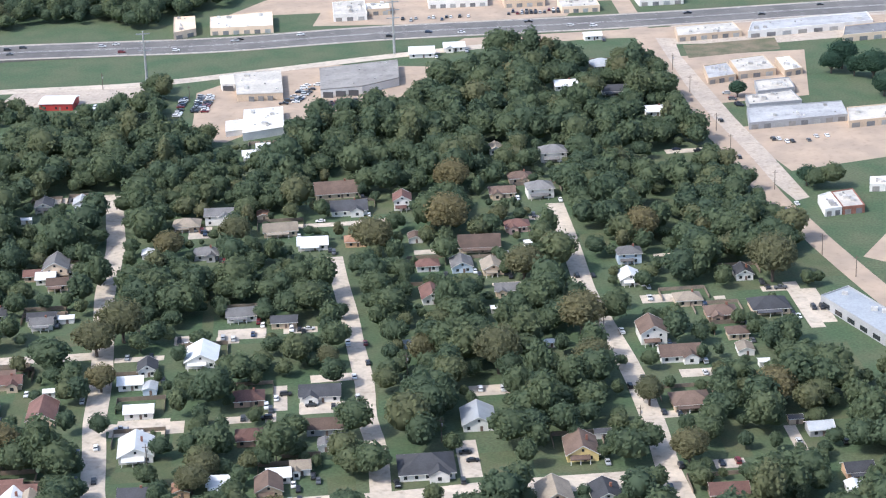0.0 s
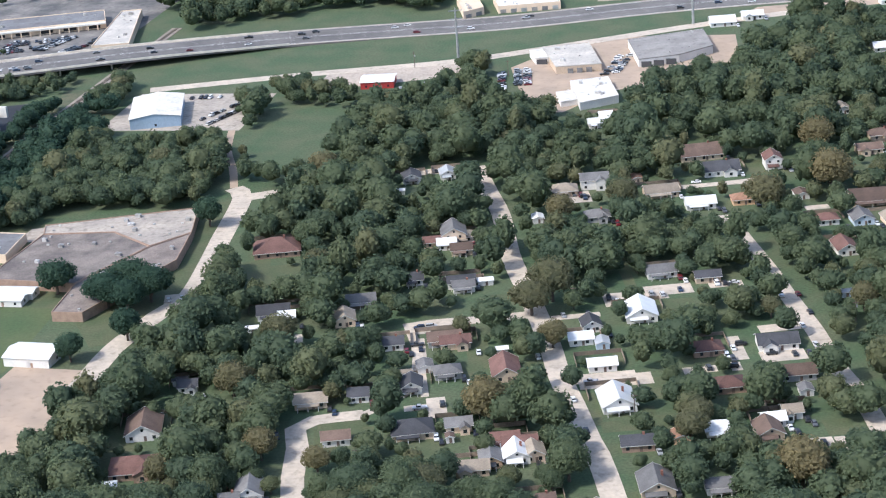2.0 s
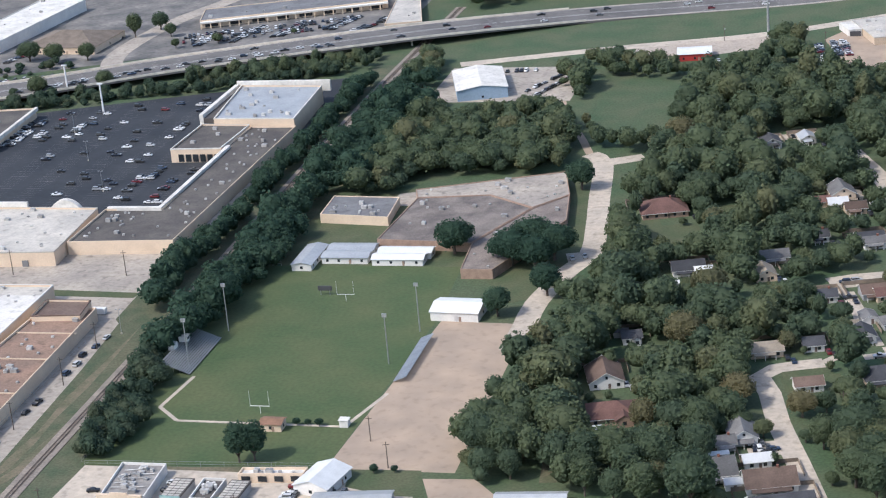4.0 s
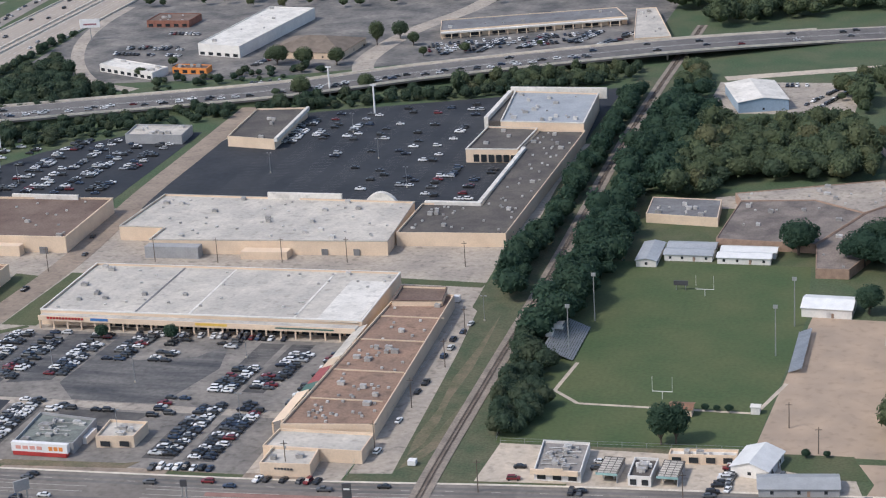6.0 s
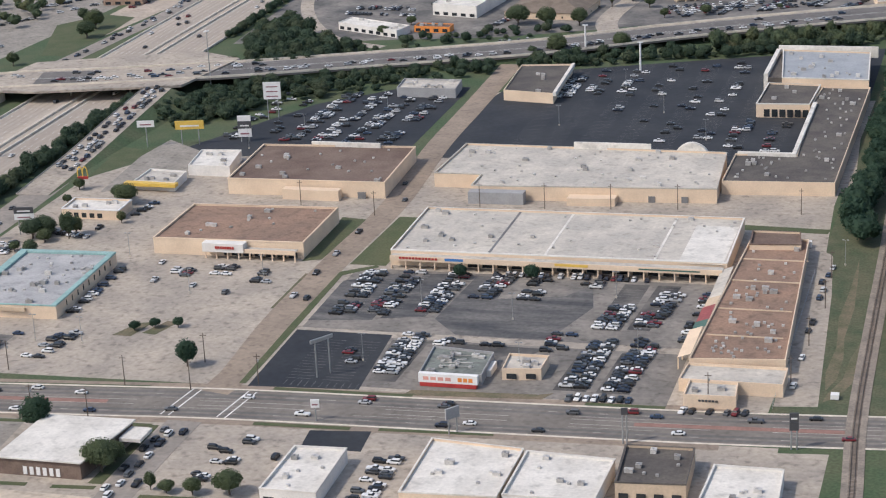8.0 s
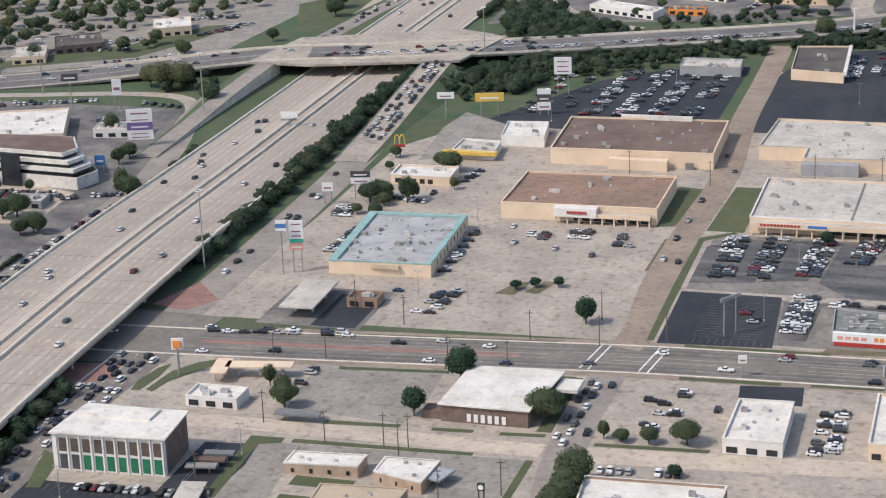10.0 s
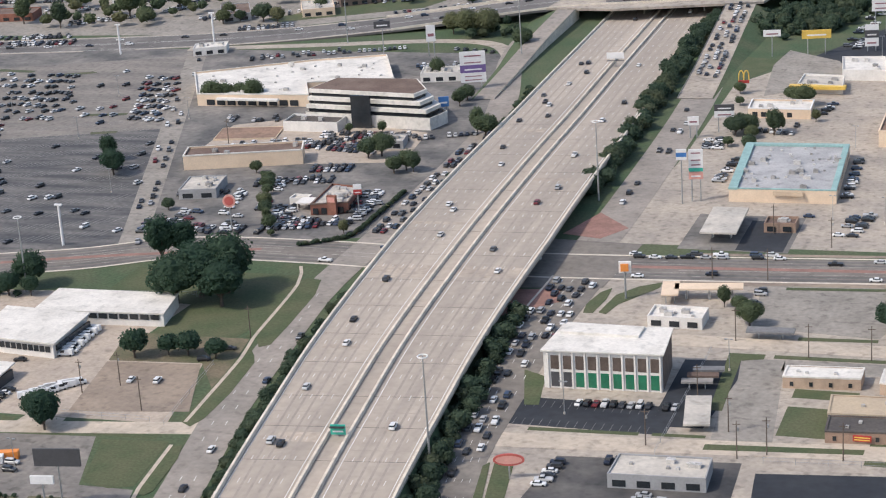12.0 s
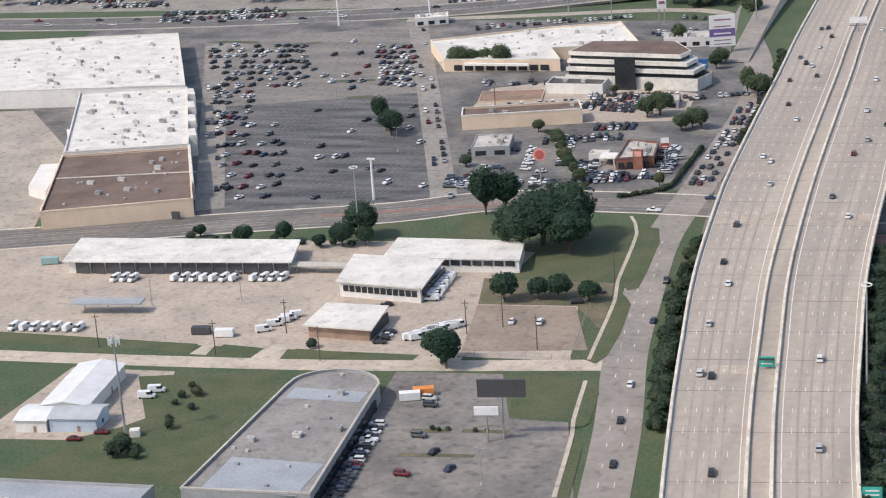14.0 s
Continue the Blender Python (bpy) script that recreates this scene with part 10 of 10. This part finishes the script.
for x, y, sz, k, au in NORTHEAST_TREES + SCHOOL_TREES + DEPOT_TREES + YARDS_TREES + FAR_WEST_TREES + SOUTH_TREES + MALL_TREES:
    tree(x, y, sz, k, au, "broad dark green oak with a dense crown" if not au else "", oak=not au)
OFFICES_HEDGE_TREES = (
    (-722, 92, 0.95), (-716, 95, 0.95), (-709, 97, 0.95), (-700, 94, 0.95), (-634, -38, 0.5), (-630.6, -46, 0.5), (-627.5, -54, 0.55), (-624, -63, 0.5), (-620.8, -72, 0.55), (-616.6, -81, 0.5), (-612, -90, 0.5), (-607, -99, 0.55),
    (-603, -107, 0.5), (-646, -24, 0.5), (-641, -28, 0.45),
)
OFFICES_SMALL_TREES = (
    (-603, 4, 0.95), (-598, 8, 0.9), (-579, -12, 0.9), (-583, -17, 0.8), (-575, -14, 0.85), (-560, 44, 1.0), (-566, 50, 0.9), (-590, 108, 0.9), (-590, 96, 0.9), (-612, 46, 0.5), (-628, 44, 0.5), (-662, -80, 0.6), (-574, -100, 0.5), (-620, 150, 0.9),
)
OFFICES_HEDGES = (
    ([(-586, -118), (-570, -104), (-568.6, -80), (-568, -44)], 0.26),
)
MALL_SMALL_TREES = (
    (-440, 62, 0.7), (-428, 66, 0.7), (-446, 40, 0.8), (-436, 36, 0.7), (-430, 118, 0.7), (-424, 112, 0.8), (-414, 84, 0.6), (-445, 67, 0.9), (-429, 60, 0.9), (-454, 110, 0.7),
    (-458, 131, 0.6), (-446, 58, 0.8), (-438, 54, 0.7),
)
NORTH_SMALL_TREES = (
    (-300, 420, 1.0), (-286, 424, 1.0), (-250, 440, 0.9), (-410, 470, 1.1), (-400, 500, 1.0), (-330, 505, 1.1), (-310, 500, 1.0), (-290, 505, 0.9), (-280, 560, 1.2), (-270, 580, 1.2),
    (-255, 560, 0.8), (-240, 530, 0.7), (-215, 540, 0.6), (-170, 560, 0.6),
)
SOUTH_SMALL_TREES = (
    (-408, -158, 0.6), (-402, -162, 0.6), (-396, -175, 0.7), (-284, -178, 0.5), (-269, -179, 0.6), (-257, -177, 0.7), (-278, -179, 0.4), (-306, -168, 0.9),
    (-305, -160, 0.8), (-284, -241, 0.9), (-284, -233, 1.0), (-284.5, -225, 0.95), (-284.5, -216, 1.0), (-284, -209, 0.9), (-286, -236, 1.0),
)
FAR_WEST_SMALL_TREES = (
    (-979, 252, 1.3), (-990, 264, 1.2), (-1000, 310, 1.4), (-985, 300, 1.2), (-932, 264, 1.3), (-900, 253, 1.3), (-869, 285, 1.3), (-846, 309, 1.3), (-798, 269, 1.4), (-790, 276, 1.1),
    (-775, 277, 1.3), (-750, 309, 1.4), (-763, 271, 1.2), (-801, 285, 1.1), (-824, 370, 0.9), (-808, 380, 0.8), (-797, 389, 0.7), (-777, 403, 0.8), (-768, 401, 0.7), (-744, 386, 0.8),
)
NORTHWEST_SMALL_TREES = (
    (-624, 247, 1.3), (-635, 246, 1.3), (-645, 250, 1.1), (-594, 217, 1.0), (-659, 328, 1.0), (-664, 334, 0.8), (-689, 349, 0.6), (-619, 372, 1.0), (-612, 476, 1.1), (-622, 488, 1.2),
    (-630, 496, 1.1), (-606, 450, 0.9),
)
for x, y, sz in OFFICES_HEDGE_TREES + OFFICES_SMALL_TREES + MALL_SMALL_TREES + NORTH_SMALL_TREES + SOUTH_SMALL_TREES + FAR_WEST_SMALL_TREES + NORTHWEST_SMALL_TREES:
    tree(x, y, sz, None, False, "small green tree beside a lot", "lot trees")
for x, y, r in OLIVE_TREES:
    tree(x, y, r / 6.8, 5, True)
for x, y, sz in CORNER_TREES:
    tree(x, y, sz, None, group="trees of the quarter")
# the nearest of the quarter's trees stand alone; the rest are woods
WOODS.sort(key=lambda t: (t[0] - 250) ** 2 * 0.35 + (t[1] + 60) ** 2)
for x, y, sz in WOODS[:125]:
    g = random.Random(int(x * 31 + y))
    tree(x, y, sz, None, g.random() < 0.06, group="trees of the quarter")


def joined_trees(name, spots, label, kinds, mat, seed, kit, sink=0.0):
    """Woods too dense to count, in one mesh; each tree has its own tone."""
    g = np.random.RandomState(seed)
    VV, loops, starts, tones = [], [], [], []
    off = used = 0
    for x, y, sz in spots:
        V, Fs = kit[kinds[g.randint(len(kinds))]]
        a = g.uniform(0, 2 * math.pi)
        c, s = math.cos(a) * sz, math.sin(a) * sz
        W = np.stack([V[:, 0] * c - V[:, 1] * s + x, V[:, 0] * s + V[:, 1] * c + y, (V[:, 2] - sink) * sz * g.uniform(0.85, 1.15)], 1)
        VV.append(W)
        sizes = np.array([len(f) for f in Fs])
        flat = np.fromiter((i for f in Fs for i in f), int)
        loops.append(flat + off)
        starts.append(np.concatenate([[0], np.cumsum(sizes)[:-1]]) + used)
        tones.append(np.full(len(V), g.rand()))
        off += len(V)
        used += len(flat)
    VV, loops, starts = np.concatenate(VV), np.concatenate(loops), np.concatenate(starts)
    me = bpy.data.meshes.new(name)
    me.vertices.add(len(VV))
    me.vertices.foreach_set("co", VV.ravel().astype(np.float32))
    me.loops.add(len(loops))
    me.loops.foreach_set("vertex_index", loops.astype(np.int32))
    me.polygons.add(len(starts))
    me.polygons.foreach_set("loop_start", starts.astype(np.int32))
    at_ = me.attributes.new("tone", "FLOAT", "POINT")
    at_.data.foreach_set("value", np.concatenate(tones).astype(np.float32))
    me.materials.append(mat)
    me.update(calc_edges=True)
    return thing(name, 0, 0, 0, 0, label, "trees", "", "stuff", me)


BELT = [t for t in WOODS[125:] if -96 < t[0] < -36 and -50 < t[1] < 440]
NEARER = [t for t in WOODS[125:] if t not in BELT and t[1] < 240]
FARTHER = [t for t in WOODS[125:] if t not in BELT and t[1] >= 240]
joined_trees("woods", NEARER, "dense green trees of the quarter", [0, 1, 2, 3, 4, 5, 7], LEAF, 11, WOOD_KIT)
joined_trees("woods", FARTHER, "dense green trees towards the highway", [0, 1, 2, 3, 4, 5, 7], LEAF, 15, MID_KIT)
# railway belt: cloud shade is put into the leaf colour
joined_trees("woods", BELT, "green trees along the railway, darkened for cloud shade", [0, 1, 2, 3, 4, 5, 7], LEAF_DARK, 16, MID_KIT)
THICKET = []
for poly, sp, lo in RAILSIDE_GROVES:
    for p in free_spots(poly, sp, 9, 0):
        THICKET.append((p[0], p[1], random.Random(int(p[0] * 9 + p[1])).uniform(lo, lo + 0.45) + 0.25 * (p[1] > 20)))
joined_trees("thicket", THICKET, "uneven green thicket between railway and field", [0, 1, 2, 4, 7], HEDGE, 18, WOOD_KIT, 0.8)
SHRUBS = []
for line, off, sz in (([(-450, -470), (-459, -370), (-464.5, -318), (-470.5, -268), (-475, -222), (-478.5, -181)], 2.2, 0.72), ([(-488, -40), (-490, 20), (-494, 90), (-498, 170), (-503, 290)], 0, 0.9),
                      ([(-521, -338), (-528.5, -294), (-534, -255), (-539, -215), (-542.5, -172)], 0, 0.62), ([(-552.6, -40), (-553, 0), (-554, 30), (-557, 80), (-563, 130)], 0, 0.42)):
    g = np.random.RandomState(3)
    for p in smooth_line(line, 1.7):
        SHRUBS.append((p.x + off + g.uniform(-4.0, 4.0) * sz, p.y + g.uniform(-2, 2), sz * g.uniform(0.55, 1.15)))
for line, sz in OFFICES_HEDGES:
    SHRUBS += [(p.x, p.y, sz) for p in smooth_line(line, 1.4)]
MALL_THICKETS = (
    ([(-470, 300), (-400, 350), (-330, 385), (-300, 395), (-320, 365), (-400, 310), (-450, 250)], 9, 0.8), ([(-336, 372), (-180, 428), (-182, 448), (-300, 410), (-340, 402)], 7, 0.8),
    ([(-300, 385), (-180, 430), (-180, 440), (-300, 400)], 8, 0.6),
)
NORTHWEST_THICKETS = (
    ([(-480, 360), (-450, 372), (-420, 400), (-440, 415), (-470, 395)], 7, 0.9),
    ([(-500, 338), (-470, 372), (-457, 384), (-392, 388), (-340, 408), (-336, 378), (-388, 358), (-415, 330), (-433, 262), (-462, 262), (-474, 320)], 7.5, 0.85),
    ([(-478, 408), (-500, 490), (-480, 505), (-462, 480), (-425, 446), (-412, 436), (-409, 416), (-440, 395)], 7, 1.1),
    ([(-480, 250), (-486, 300), (-450, 312), (-424, 276), (-455, 240)], 8, 0.8), ([(-516, 452), (-506, 452), (-508, 526), (-512, 640), (-522, 640)], 4.5, 0.7),
)
NORTHWEST_THICKETS_B = (
    ([(-640, 240), (-600, 215), (-596, 270), (-630, 275)], 9, 0.7),
)
NORTH_THICKETS = (
    ([(-427, 434), (-372, 477), (-300, 500), (-290, 480), (-363, 446), (-412, 413)], 10, 0.7), ([(-180, 428), (-112, 452), (-104, 470), (-182, 448)], 7, 0.9),
)
FRONTAGE_THICKETS = (
    ([(-477, -182), (-473, -178), (-466.5, -230), (-470.5, -234)], 2.8, 0.75),
)
YARDS_THICKETS = (
    ([(-740, -194), (-660, -188), (-660, -182), (-740, -188)], 6, 0.45), ([(-678, -322), (-668, -328), (-660, -362), (-666, -364)], 6, 0.35), ([(-674, -372), (-666, -372), (-662, -382), (-674, -384)], 4, 0.5), ([(-650, -290), (-641, -289), (-641, -286), (-650, -286.6)], 2.2, 0.4),
    ([(-590, -349), (-580, -347.2), (-580, -345.4), (-590, -347)], 2.4, 0.22), ([(-576, -346.4), (-564, -345), (-564, -343.4), (-576, -344.8)], 2.4, 0.22),
)
for poly, sp, sz in MALL_THICKETS + NORTHWEST_THICKETS + NORTHWEST_THICKETS_B + NORTH_THICKETS + FRONTAGE_THICKETS + YARDS_THICKETS:
    SHRUBS += [(p[0], p[1], sz * random.Random(int(p[0] * 9)).uniform(0.7, 1.2)) for p in free_spots(poly, sp, 4, 0)]
joined_trees("shrubs", SHRUBS, "dense green shrubs along the freeway", [0, 6, 7], HEDGE, 12, MID_KIT, 1.3)
FAR = []
g = np.random.RandomState(8)
for poly, sp in (([(-1150, 240), (-800, 262), (-680, 330), (-660, 560), (-1200, 520)], 17), ([(-500, 660), (-120, 700), (-120, 790), (-500, 760)], 22), ([(200, 770), (600, 870), (600, 930), (180, 850)], 20)):
    FAR += [(p[0], p[1], g.uniform(0.6, 1.1)) for p in free_spots(poly, sp, 6, 3)]
joined_trees("far_trees", FAR, "scattered far green trees", [0, 1, 2, 7], LEAF, 13, FAR_KIT)
